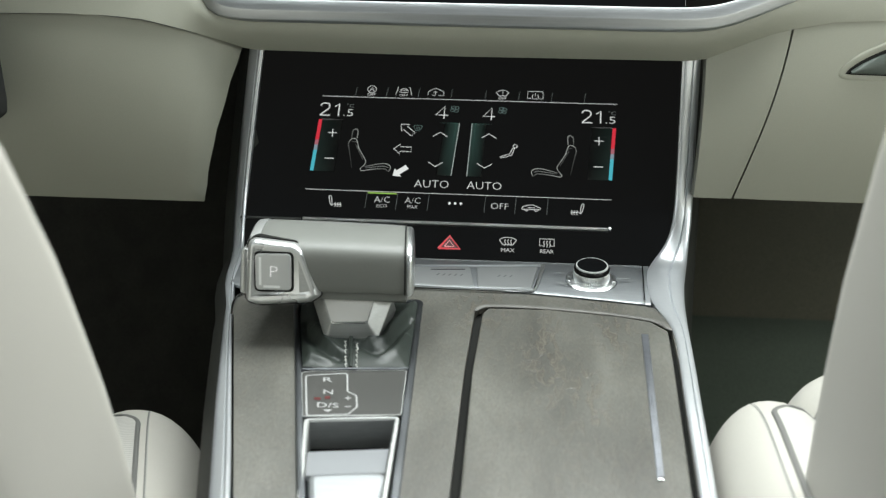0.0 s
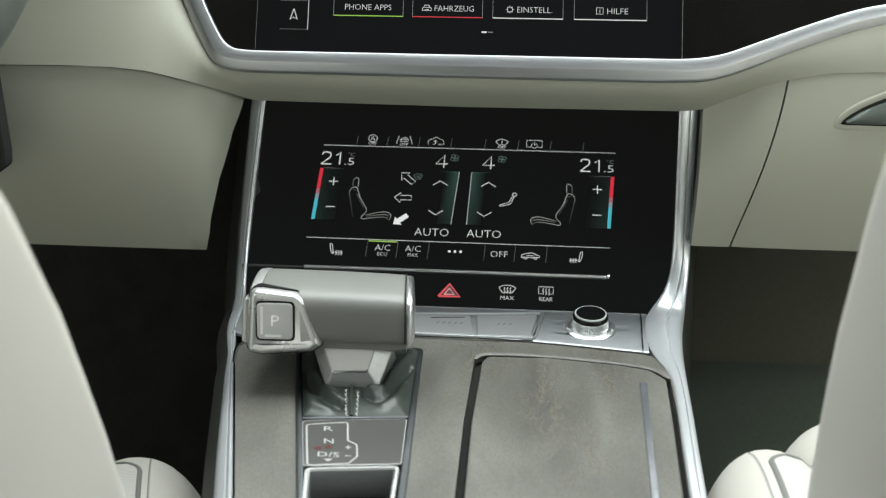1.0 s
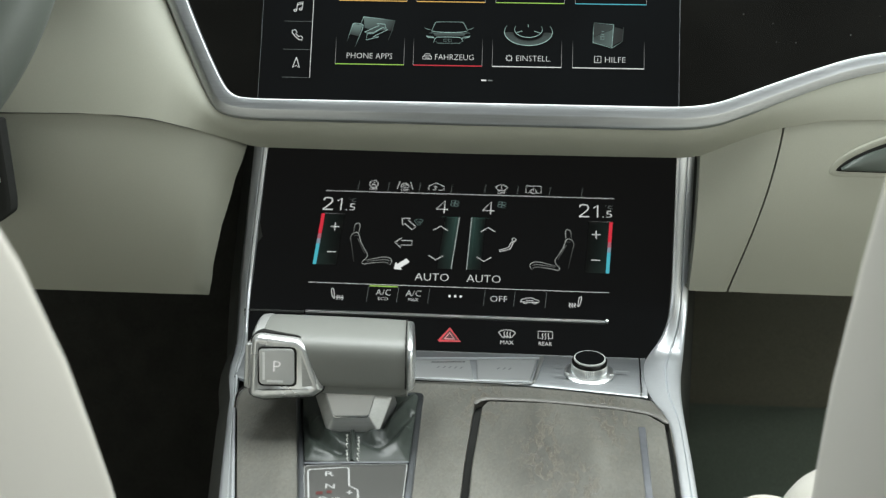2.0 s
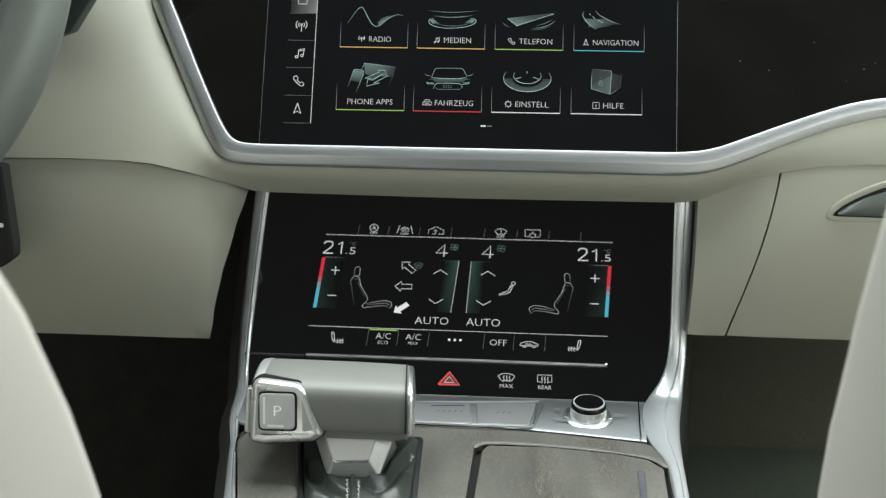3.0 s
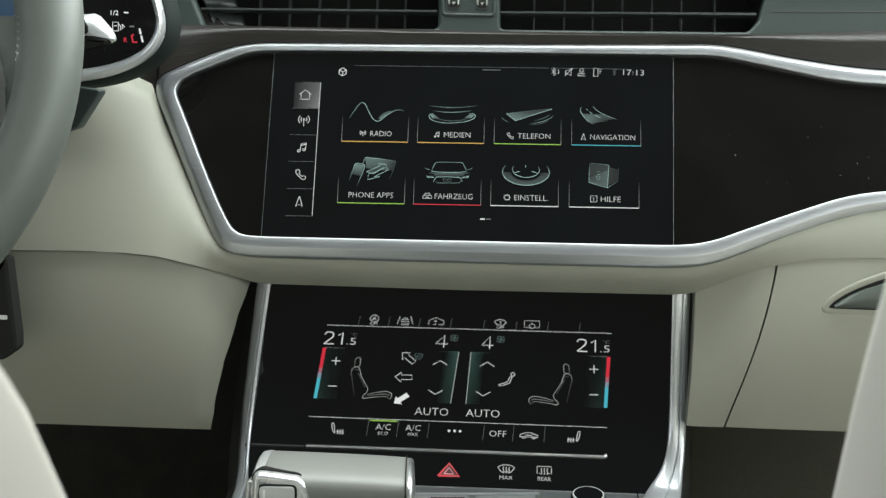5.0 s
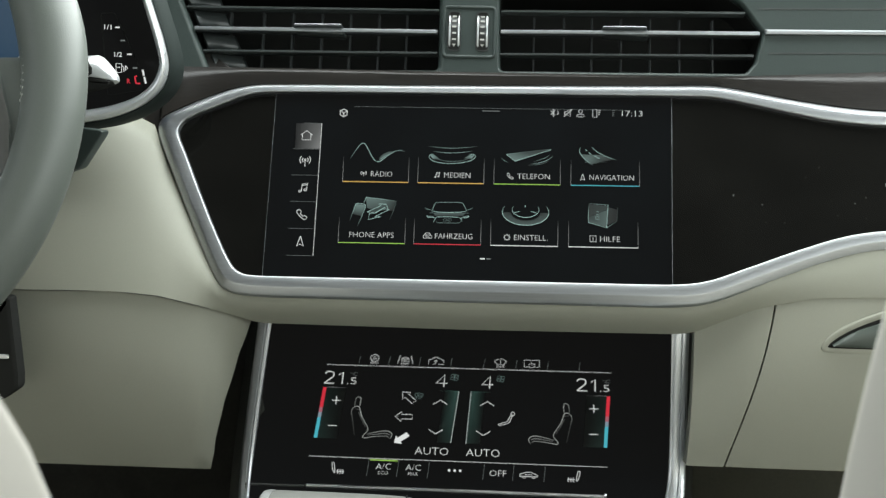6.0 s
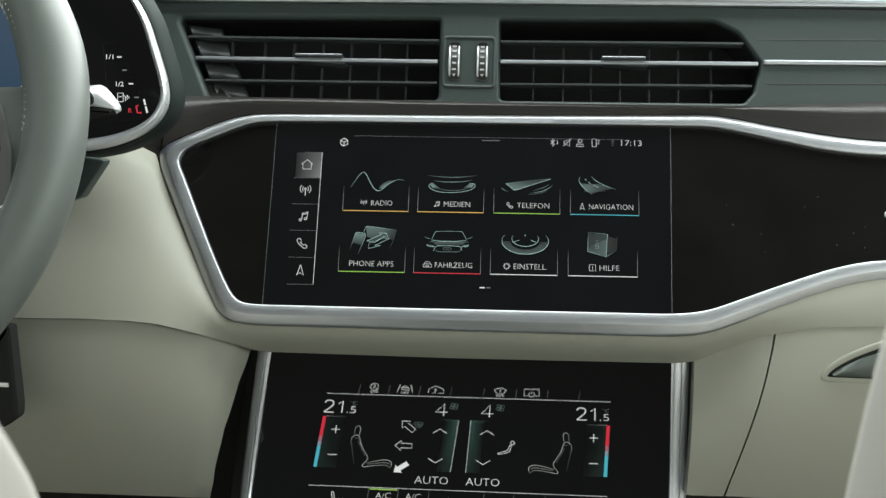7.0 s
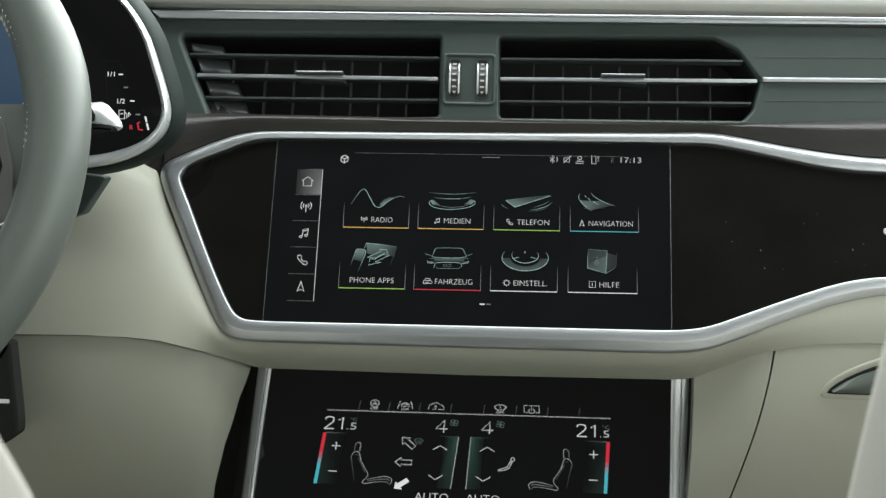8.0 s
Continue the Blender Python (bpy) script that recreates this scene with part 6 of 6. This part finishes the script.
# stem and boot
STEM = pose(0, 0.8520, 0.5170, 58, 0, 0) @ Matrix.Scale(0.001, 4)
outer_stem = [(-73.4, 13, 1.5), (-30.0, 13, 1.5), (-37.3, -10.6, 3), (-64.2, -11.4, 3)]
inner_stem = [(-67.6, 13, 1), (-38.6, 13, 1), (-42.5, -2.0, 1), (-61.4, -3.0, 1)]
at_height = lambda ring, z, r: [(p[0], p[1], z) for p in fillet(ring, r, 4)]
# duller metal than the face, which carries the shade of the bevelled sides
part("stem", bridge(bmesh.new(), [at_height(outer_stem, -26, 1), at_height(outer_stem, -3.2, 1), at_height([(p[0] * 0.98 - 1.0, p[1] + 0.4, p[2]) for p in outer_stem], -2.2, 1), at_height([(p[0] * 1.012 + 0.6, p[1] - 0.5, p[2]) for p in inner_stem], 2.4, 1), at_height(inner_stem, 2.6, 1)], cap_last=True), ALU_DULL, lever, "wedge-shaped satin stem with bevelled sides", STEM, smooth=False)
part("stem_face", plate(inset(fillet(inner_stem, 1, 4), 0.5), 2, 2.9, 0.2), STEM_BRIGHT, lever, "satin stem face, its bright reflection put into the colour", STEM)
part("stem_edge", tube([STEM @ Vector(p) for p in ((-61.0, -2.2, 2.7), (-60.0, -3.3, 2.6), (-43.6, -2.5, 2.6), (-42.6, -1.4, 2.7))], 0.0005, 8), CHROME, lever, "bright lower edge of the stem's face")
CREASES = [  # depth in mm, width in mm, line on the deck
    (-3.0, 3.4, [(-79, 30), (-71.5, 11), (-63.6, -2), (-55, -8)]), (2.2, 2.6, [(-71, 24), (-64.5, 7), (-57, -3)]), (1.6, 3.0, [(-76.5, 8), (-70, -7), (-61, -13)]),
    (2.8, 2.8, [(-21, 62), (-27.9, 38), (-32.7, 20), (-36, 9), (-41, 6)]), (-2.6, 2.4, [(-46, 3), (-37.7, -2.5), (-32.5, 0.6), (-29, 13), (-26, 28), (-23, 40)]), (1.4, 2.4, [(-24, 20), (-26, 2), (-33, -8)]), (1.2, 2.0, [(-34, 30), (-39, 18)])]


def crease(x, y):
    total = 0.0
    for depth, width, line in CREASES:
        near = 1e9
        for (ax, ay), (bx, by) in zip(line, line[1:]):
            s = max(0.0, min(1.0, ((x - ax) * (bx - ax) + (y - ay) * (by - ay)) / ((bx - ax) ** 2 + (by - ay) ** 2)))
            near = min(near, (x - ax - s * (bx - ax)) ** 2 + (y - ay - s * (by - ay)) ** 2)
        total += depth * math.exp(-near / width**2)
    return total


def boot_point(a, s):
    """The creased boot: a goes round, s from the frame to the stem."""
    c, d = math.cos(a), math.sin(a)
    q = 1 / max(abs(c), abs(d)) ** 0.97
    bx, by = -51.5 + 32.5 * c * q, 24.5 + 42.0 * d * q
    share = (1 - (bx + 51.5) / 32.5) / 2
    bx += share * (4.75 - 6.75 * (by - 24.5) / 42)
    low = on(DECK, bx, by, -0.4)
    top = Vector((-0.0500 + 0.0150 * c * q, 0.869 + 0.0165 * d * q, 0.5085))
    p = low.lerp(top, s)
    p.z = low.z + (top.z - low.z) * (s**1.6 * 0.8 + 0.2 * s)
    p.z += 0.0018 * math.sin(math.pi * s)
    p.z += 0.001 * crease(p.x * 1000, (p.y - 0.84) * 1000) * min(1.0, s * 5) * min(1.0, (1 - s) * 5)
    return p


n = 160
part("boot", bridge(bmesh.new(), [[boot_point(2 * math.pi * i / n, k / 30) for i in range(n)] for k in range(31)]), BOOT_SKIN, lever, "dark creased leather boot")
part("boot_seam", tube([boot_point(radians(265), s) + Vector((0, 0, 0.0004)) for s in np.linspace(0.02, 0.9, 12)], 0.0011, 8), BOOT_SKIN, lever, "raised seam")
for off in (-10.5, 0.7):
    for k in range(6):
        s = 0.03 + 0.125 * k
        p, q = boot_point(radians(270 + off + s * (off + 5)), s), boot_point(radians(270 + off + s * (off + 5)), s + 0.085)
        part("stitch", tube([p + Vector((0.0005, 0, 0.0002)), p.lerp(q, 0.5) + Vector((-0.0003, 0, 0.0009)), q + Vector((0.0005, 0, 0.0002))], 0.00032, 6), PALE_THREAD, lever)


# ---- front seats ----
def car_seat(side, x_in, z_top, front, edge, label):
    """side: -1 or 1; x_in: inner face of the backrest; edge: front line of its side, as (y, z) from low to high."""
    seat = thing("car_seat", label, "car seat", "front seats")
    w = 0.50
    # cushion bolster beside the console, swung rearwards; the driver's is enlarged away from the camera, outline kept
    bx, half, swing, mid, long, high = (-0.158, 0.054, 0.24, 0.8145, 0.483, 0.086) if side < 0 else (0.156, 0.040, 0.03, 0.733, 0.42, 0.075)
    middle = lambda y: bx - side * swing * (mid - y)
    round_off = lambda s: 1.0 if s < 0.76 else math.sqrt(max(0.0, 1 - ((s - 0.76) / 0.24) ** 2.3)) * 0.995 + 0.005
    loops = []
    for k in range(45):
        s = 1 - (1 - k / 44) ** 1.6
        y, r = front - long + long * s, round_off(s)
        loops.append([(middle(y) - side * half * (0.25 + 0.75 * r) * math.copysign(abs(math.cos(a)) ** 0.9, math.cos(a)), y, z_top - high + (high * math.sin(a) * (0.35 + 0.65 * r) if math.sin(a) > 0 else 0.12 * math.sin(a))) for a in [2 * math.pi * i / 48 for i in range(48)]])
    part("bolster", bridge(bmesh.new(), loops, cap_first=True, cap_last=True), SEAT, seat, "rounded pale leather bolster")
    # cushion insert
    cx0, cx1 = bx + side * 0.034, bx + side * 0.42
    rows = []
    for k in range(12):
        s = k / 11
        y = front - 0.47 + 0.44 * s
        drop = 0.0 if s < 0.7 else 0.09 * ((s - 0.7) / 0.3) ** 2.2
        rows.append([(cx0 + (cx1 - cx0) * c / 8, y, z_top - 0.040 - drop - 0.02 * math.sin(math.pi * c / 8)) for c in range(9)])
    rows.append([(p[0], p[1] - 0.02, p[2] - 0.12) for p in rows[-1]])
    thick(part("cushion", sheet(rows), SEAT_MESH, seat, "perforated pale leather cushion"), 0.03, 0.0)
    if side > 0:  # its outer half shows past the bolster
        lump = [(math.cos(radians(a)) ** 0.7, math.sin(radians(a)) ** 0.7) for a in range(0, 90, 6)] + [(0.002, 1.0)]
        part("thigh_rest", lathe(lump, 32), SEAT, seat, "rounded front of the thigh support", pose(bx + side * 0.056, front, z_top - 0.100) @ Matrix.Diagonal((0.046, 0.045, 0.089, 1)))
        part("piping", tube([(bx + side * (0.056 - 0.047 * math.cos(radians(a)) ** 0.7 * 0.80), front - 0.030 * math.cos(radians(a)) ** 0.7, z_top - 0.100 + 0.0895 * math.sin(radians(a)) ** 0.7) for a in range(2, 84, 4)], 0.0016, 8), PIPING, seat)

    def skin(off, s, lift):
        """A point on the bolster's top, off to the seat's middle."""
        y, r = front - long + long * s, round_off(s)
        wide_here = half * (0.25 + 0.75 * r)
        c = min(0.97, abs(off) / wide_here) ** (1 / 0.9)
        return (middle(y) + side * math.copysign(wide_here * c**0.9, off), y, z_top - high + high * math.sqrt(1 - c * c) * (0.35 + 0.65 * r) + lift)

    rib = -0.001 if side < 0 else -0.004
    curl = lambda s: rib + 0.042 * max(0.0, (s - 0.83) / 0.075) ** 2.2
    part("piping", tube([skin(curl(s), s, -0.0004) for s in np.linspace(0.1, 0.905, 90)], 0.0016, 8), PIPING, seat, "dark grey piping")
    part("insert", sheet([[skin(curl(s) + 0.001 + max(0.0005, 0.036 - curl(s)) * c / 8, s, 0.0005) for c in range(9)] for s in np.linspace(0.1, 0.902, 60)]), SEAT_MESH, seat, "perforated ribbed insert")
    for k in range(60):
        s = 0.35 + 0.56 * k / 60
        part("stitch", tube([skin(rib - 0.0058, s, -0.0002), skin(rib - 0.0058, s + 0.0062, -0.0002)], 0.00045, 5), THREAD, seat)
    part("seat_seam", tube([skin(rib - 0.0053, s, -0.0006) for s in np.linspace(0.35, 0.97, 60)], 0.0007, 6), PIPING, seat, "fine seam beside the piping")
    # backrest: a padded body whose inner front edge follows the line
    loops = []
    for k in range(17):
        s = k / 16
        ey = np.interp(s * (len(edge) - 1), range(len(edge)), [e[0] for e in edge])
        ez = np.interp(s * (len(edge) - 1), range(len(edge)), [e[1] for e in edge])
        shrink = 1 - 0.35 * max(0, (s - 0.86) / 0.14) ** 2
        x0 = x_in + side * 0.012 * max(0, (s - 0.8) / 0.2) ** 2
        x1 = x_in + side * w
        t = 0.17 * shrink
        ring = fillet([(x0, ey - t, 0.05), (x0, ey, 0.020), (x0 + side * 0.10, ey - 0.035, 0.03), ((x0 + x1) / 2, ey - 0.055, 0.05), (x1 - side * 0.10, ey - 0.035, 0.03), (x1, ey, 0.03), (x1, ey - t, 0.05)], 0.03, 5)
        loops.append([(p[0], p[1], ez + 0.30 * (ey - p[1]) * 0.55) for p in ring])
    part("backrest", bridge(bmesh.new(), loops, cap_first=True, cap_last=True), SEAT, seat, "pale leather backrest")
    return seat


car_seat(-1, -0.122, 0.4475, 0.951, [(0.790, 0.36), (0.722, 0.474), (0.690, 0.537), (0.638, 0.611), (0.592, 0.663), (0.560, 0.690), (0.49, 0.76), (0.42, 0.84)], "pale leather driver's seat beside the console")
car_seat(1, 0.152, 0.5060, 0.850, [(0.768, 0.36), (0.731, 0.487), (0.720, 0.540), (0.704, 0.592), (0.674, 0.652), (0.645, 0.700), (0.60, 0.76), (0.54, 0.84)], "pale leather passenger seat beside the console")

# ---- steering wheel and instruments ----
wheel = thing("steering_wheel", "grey-green leather steering wheel with silver spoke trim", "steering wheel")
WHEEL = pose(-0.382, 0.863, 0.761, 90 - 25, 0, 0)
loops = []
for k in range(128):
    a = 2 * math.pi * k / 128
    b0 = a if a < math.pi else a - 2 * math.pi
    bulge = 1 + 0.10 * math.exp(-((b0 - 0.30) / 0.22) ** 2)  # thumb rest above the spoke
    loops.append([((0.169 + 0.0160 * bulge * math.cos(b)) * math.cos(a), (0.169 + 0.0160 * bulge * math.cos(b)) * math.sin(a), 0.0185 * math.sin(b)) for b in [2 * math.pi * i / 28 for i in range(28)]])
part("rim", bridge(bmesh.new(), loops + loops[:1]), WHEEL_SKIN, wheel, "grey-green leather rim", WHEEL)
for k in range(44):
    a = radians(2 + 1.5 * k)
    ring = lambda b, q: ((0.169 + 0.0163 * math.cos(b)) * math.cos(q), (0.169 + 0.0163 * math.cos(b)) * math.sin(q), 0.0188 * math.sin(b))
    part("stitch", tube([ring(radians(176), a), ring(radians(158), a + 0.006), ring(radians(140), a + 0.012)], 0.0006, 5), PALE_THREAD, wheel, "", WHEEL)
spoke_outline = fillet([(0.166, 0.050), (0.157, 0.038), (0.149, 0.033), (0.06, 0.030), (0.05, -0.05), (0.10, -0.056), (0.150, -0.054), (0.166, -0.064)], 0.008, 4)
for flip in (1, -1):
    out = [(flip * p[0], p[1]) for p in spoke_outline]
    s = part("spoke", plate(out, -0.016, 0.006, 0.004), WHEEL_SKIN, wheel, "grey-green spoke", WHEEL)
    part("spoke_trim", plate([(flip * p[0], p[1]) for p in fillet([(0.151, -0.006), (0.141, 0.022), (0.07, 0.024), (0.06, -0.04), (0.143, -0.044), (0.155, -0.036)], 0.004, 3)], 0.004, 0.010, 0.002), CHROME, s, "silver trim of the spoke", WHEEL)
    part("key_field", plate([(flip * p[0], p[1]) for p in fillet([(0.145, -0.006), (0.136, 0.016), (0.07, 0.018), (0.064, -0.036), (0.141, -0.039)], 0.004, 3)], 0.008, 0.012, 0.001), GLOSS, s, "black key field", WHEEL)
part("lower_spoke", plate(fillet([(-0.02, -0.04), (0.02, -0.04), (0.03, -0.165), (-0.03, -0.165)], 0.01, 3), -0.016, 0.004, 0.004), WHEEL_SKIN, wheel, "grey-green lower spoke", WHEEL)
part("hub", plate(fillet([(-0.08, 0.035), (0.08, 0.035), (0.075, -0.04), (0.03, -0.075), (-0.03, -0.075), (-0.075, -0.04)], 0.02, 5), -0.03, 0.016, 0.008), WHEEL_SKIN, wheel, "grey-green hub pad", WHEEL)

cluster = thing("instrument_cluster", "dark instrument display with fuel scale in a silver frame", "instrument cluster")
CL = pose(0, 0.97, 0.0, 90, 0, 0) @ Matrix.Scale(0.001, 4)
outer_cl = chaikin([(-206, 858), (-192, 838), (-186, 820), (-179.5, 800), (-178, 786), (-185, 773), (-204, 761.5), (-230, 755.6), (-330, 745), (-520, 745), (-548, 790), (-530, 862), (-480, 884), (-380, 893), (-270, 890), (-232, 880)], 4)
inner_cl = chaikin([(-210.5, 857.8), (-197.2, 838), (-191.6, 820), (-185.5, 800), (-184, 789), (-190.5, 777), (-206, 768.5), (-230, 763), (-330, 752), (-516, 752), (-540, 790), (-524, 858), (-476, 878), (-380, 886), (-272, 883), (-237, 873)], 4)
part("frame", band(outer_cl, inner_cl, [(0, -20), (0, 1.5), (0.06, 3.6), (0.2, 5.4), (0.42, 6.2), (0.62, 5.8), (0.82, 4.2), (0.93, 2.2), (1, -1), (1, -22)]), BEZEL, cluster, "satin silver frame", CL)
wide_cl = inset(outer_cl, -4.6)
part("hood", band(wide_cl, inset(outer_cl, -0.2), [(0, -18), (0.02, -13), (0.2, -6.5), (0.45, -2.4), (0.7, -0.2), (0.93, 0.8), (1, 0), (1, -16)]), HOOD, cluster, "dark grey-green hood", CL)
part("display", plate(inset(inner_cl, -1), -16, -10), SCREEN, cluster, "black display glass", CL)
ZC = -9.5
for word, x0, x1, y, hue in (("1/1", -221.0, -215.7, 811.9, WHITE), ("1/2", -215.0, -209.4, 795.7, WHITE), ("R", -207.3, -204.3, 779.9, RED)):
    lit("fuel_word", words(word, x0 + 0.5, x1 - 0.3, y + 0.2, 2.8, ZC, 0.0, 0.012), hue, cluster, CL, f"fuel scale mark {word}")
for x, y, hue in ((-212.4, 813.4, WHITE), (-209.2, 805.6, DIM), (-205.2, 797.5, WHITE), (-201.8, 789.4, DIM)):
    lit("fuel_mark", strokes([[(x - 1.4, y), (x + 1.4, y)]], 0.9, ZC), hue, cluster, CL)
lit("fuel_level", strokes([[(-197.2, 788.4), (-196.4, 784.9)]], 1.2, ZC), WHITE, cluster, CL, "white fuel level bar")
lit("fuel_level", strokes([[(-196.2, 784.2), (-195.2, 780.2)]], 1.2, ZC), WHITE, cluster, CL, "white fuel level bar")
lit("fuel_level", strokes([[(-200.6, 784.6), (-202.0, 784.2), (-201.2, 780.2), (-198.6, 780.2)]], 1.0, ZC), RED, cluster, CL, "red reserve bar")
lit("pump", strokes([[(-213.4, 786.6), (-213.4, 791.8), (-210.0, 791.8), (-210.0, 786.6), (-213.4, 786.6)], [(-212.6, 789.6), (-210.8, 789.6)], [(-210, 790.8), (-208.6, 789.6), (-208.6, 787)], [(-207.6, 790.6), (-206.2, 789.2), (-207.6, 787.8), (-207.6, 790.6)]], 0.5, ZC), WHITE, cluster, CL, "fuel pump symbol")
bm = bmesh.new()
patch(bm, fillet([(-420, 765), (-264, 765), (-252, 800), (-258, 850), (-290, 872), (-420, 876)], 12, 5), ZC)
lit("gauge_field", bm, BLUE, cluster, CL, "blue lit map field")
part("panel_line", band(fillet([(-223, 822), (-214, 822), (-206, 806), (-200, 792), (-196, 776), (-219, 772)], 2, 3), inset(fillet([(-223, 822), (-214, 822), (-206, 806), (-200, 792), (-196, 776), (-219, 772)], 2, 3), 0.7), [(0, -10), (0.5, -9.6), (1, -10)]), VOID, cluster, "", CL)

stalk = thing("column_stalk", "dark stalk with a silver paddle tip behind the wheel", "stalk")
ST = pose(0, 0.915, 0, 90, 0, 0) @ Matrix.Scale(0.001, 4)
profile = [  # x, then upper edge, crest and lower edge
    (-250, 794.4, 782.2, 774.4), (-224, 794.6, 782.3, 774.6), (-211.5, 794.8, 782.4, 775.0), (-206.7, 795.3, 782.6, 776.2), (-204.0, 794.2, 782.3, 776.8), (-200.8, 791.2, 781.9, 777.8), (-196.8, 787.2, 781.2, 779.0), (-194.4, 784.2, 780.9, 780.0), (-193.5, 782.4, 781.2, 780.6)]
loops = []
for x, upper_z, crest_z, low_z in profile:
    span = (upper_z - low_z) / 20
    loops.append([(x, v, h * span ** 0.5) for v, h in chaikin([(upper_z - 1, -14), (upper_z, -9), (upper_z - 0.5, -3), (upper_z - 3 * span, 2.5), ((upper_z + crest_z) / 2, 5.5), (crest_z + 0.4, 6.5), (crest_z + 0.1, 5.0), (crest_z - 0.3, 1.0), ((crest_z + low_z) / 2, -5), (low_z, -12), (low_z + 1, -14)], 2)])
part("paddle", bridge(bmesh.new(), loops, cap_first=True, cap_last=True), BEZEL, stalk, "satin silver paddle with a rounded nose", ST)
part("grip", plate(fillet([(-250, 792.0), (-209.4, 791.9, 2), (-206.3, 788.0, 1), (-206.0, 784.8, 1), (-208, 783.4, 1), (-250, 783.0)], 1, 4), 1, 7.4, 0.5), VOID, stalk, "dark grip face", ST)
# shade on the paddle's lower half, added as a black plate
part("underside", plate(fillet([(-250, 783.2), (-206.2, 783.2, 1), (-200.8, 781.9, 1), (-196.2, 780.7, 1), (-197.6, 778.6, 1), (-204, 776.2, 1), (-211.5, 774.4, 1), (-250, 773.6)], 1, 4), -10, 5.8, 1.2), VOID, stalk, "black plate for the shade under the paddle", ST)
part("arm", tube([(-0.215, 0.925, 0.786), (-0.30, 0.95, 0.782), (-0.36, 0.96, 0.78)], 0.009, 10), DARK, stalk, "dark stalk arm")

column = thing("steering_column", "dark grey steering column cover below the instruments", "steering column")
CO = pose(0, 0.925, 0, 90, 0, 0) @ Matrix.Scale(0.001, 4)
part("cover", plate(fillet([(-530, 765), (-300, 762), (-203, 753.0, 2), (-217, 731.5, 4), (-225, 728.5, 3), (-300, 722), (-520, 722)], 4, 4), -8, 4, 1), GREY_SOFT, column, "grey-green lower cover", CO)
part("shroud", bridge(bmesh.new(), [[(-0.43, y, z0), (-0.30, y, z0), (-0.285, y, z1), (-0.445, y, z1)] for y, z0, z1 in ((0.86, 0.765, 0.705), (0.98, 0.775, 0.69), (1.1, 0.78, 0.68))], cap_first=True, cap_last=True), DARK, column, "dark shroud round the column")
key_panel = thing("knee_switch", "black switch block with a small silver key below the wheel", "switch")
KS = pose(0, 0.925, 0, 90, 0, 0) @ Matrix.Scale(0.001, 4)
part("block", plate(fillet([(-300, 660), (-257.6, 657, 2), (-253.0, 612), (-253.2, 604, 5), (-262, 597.5, 5), (-300, 593)], 4, 5), -4, 6, 2.5), VOID, key_panel, "black block", KS)
part("key", plate(fillet([(-270, 624), (-258.5, 624), (-258.5, 621.4), (-270, 621.4)], 0.6, 2), 5, 7, 0.5), ALU, key_panel, "small silver key", KS)
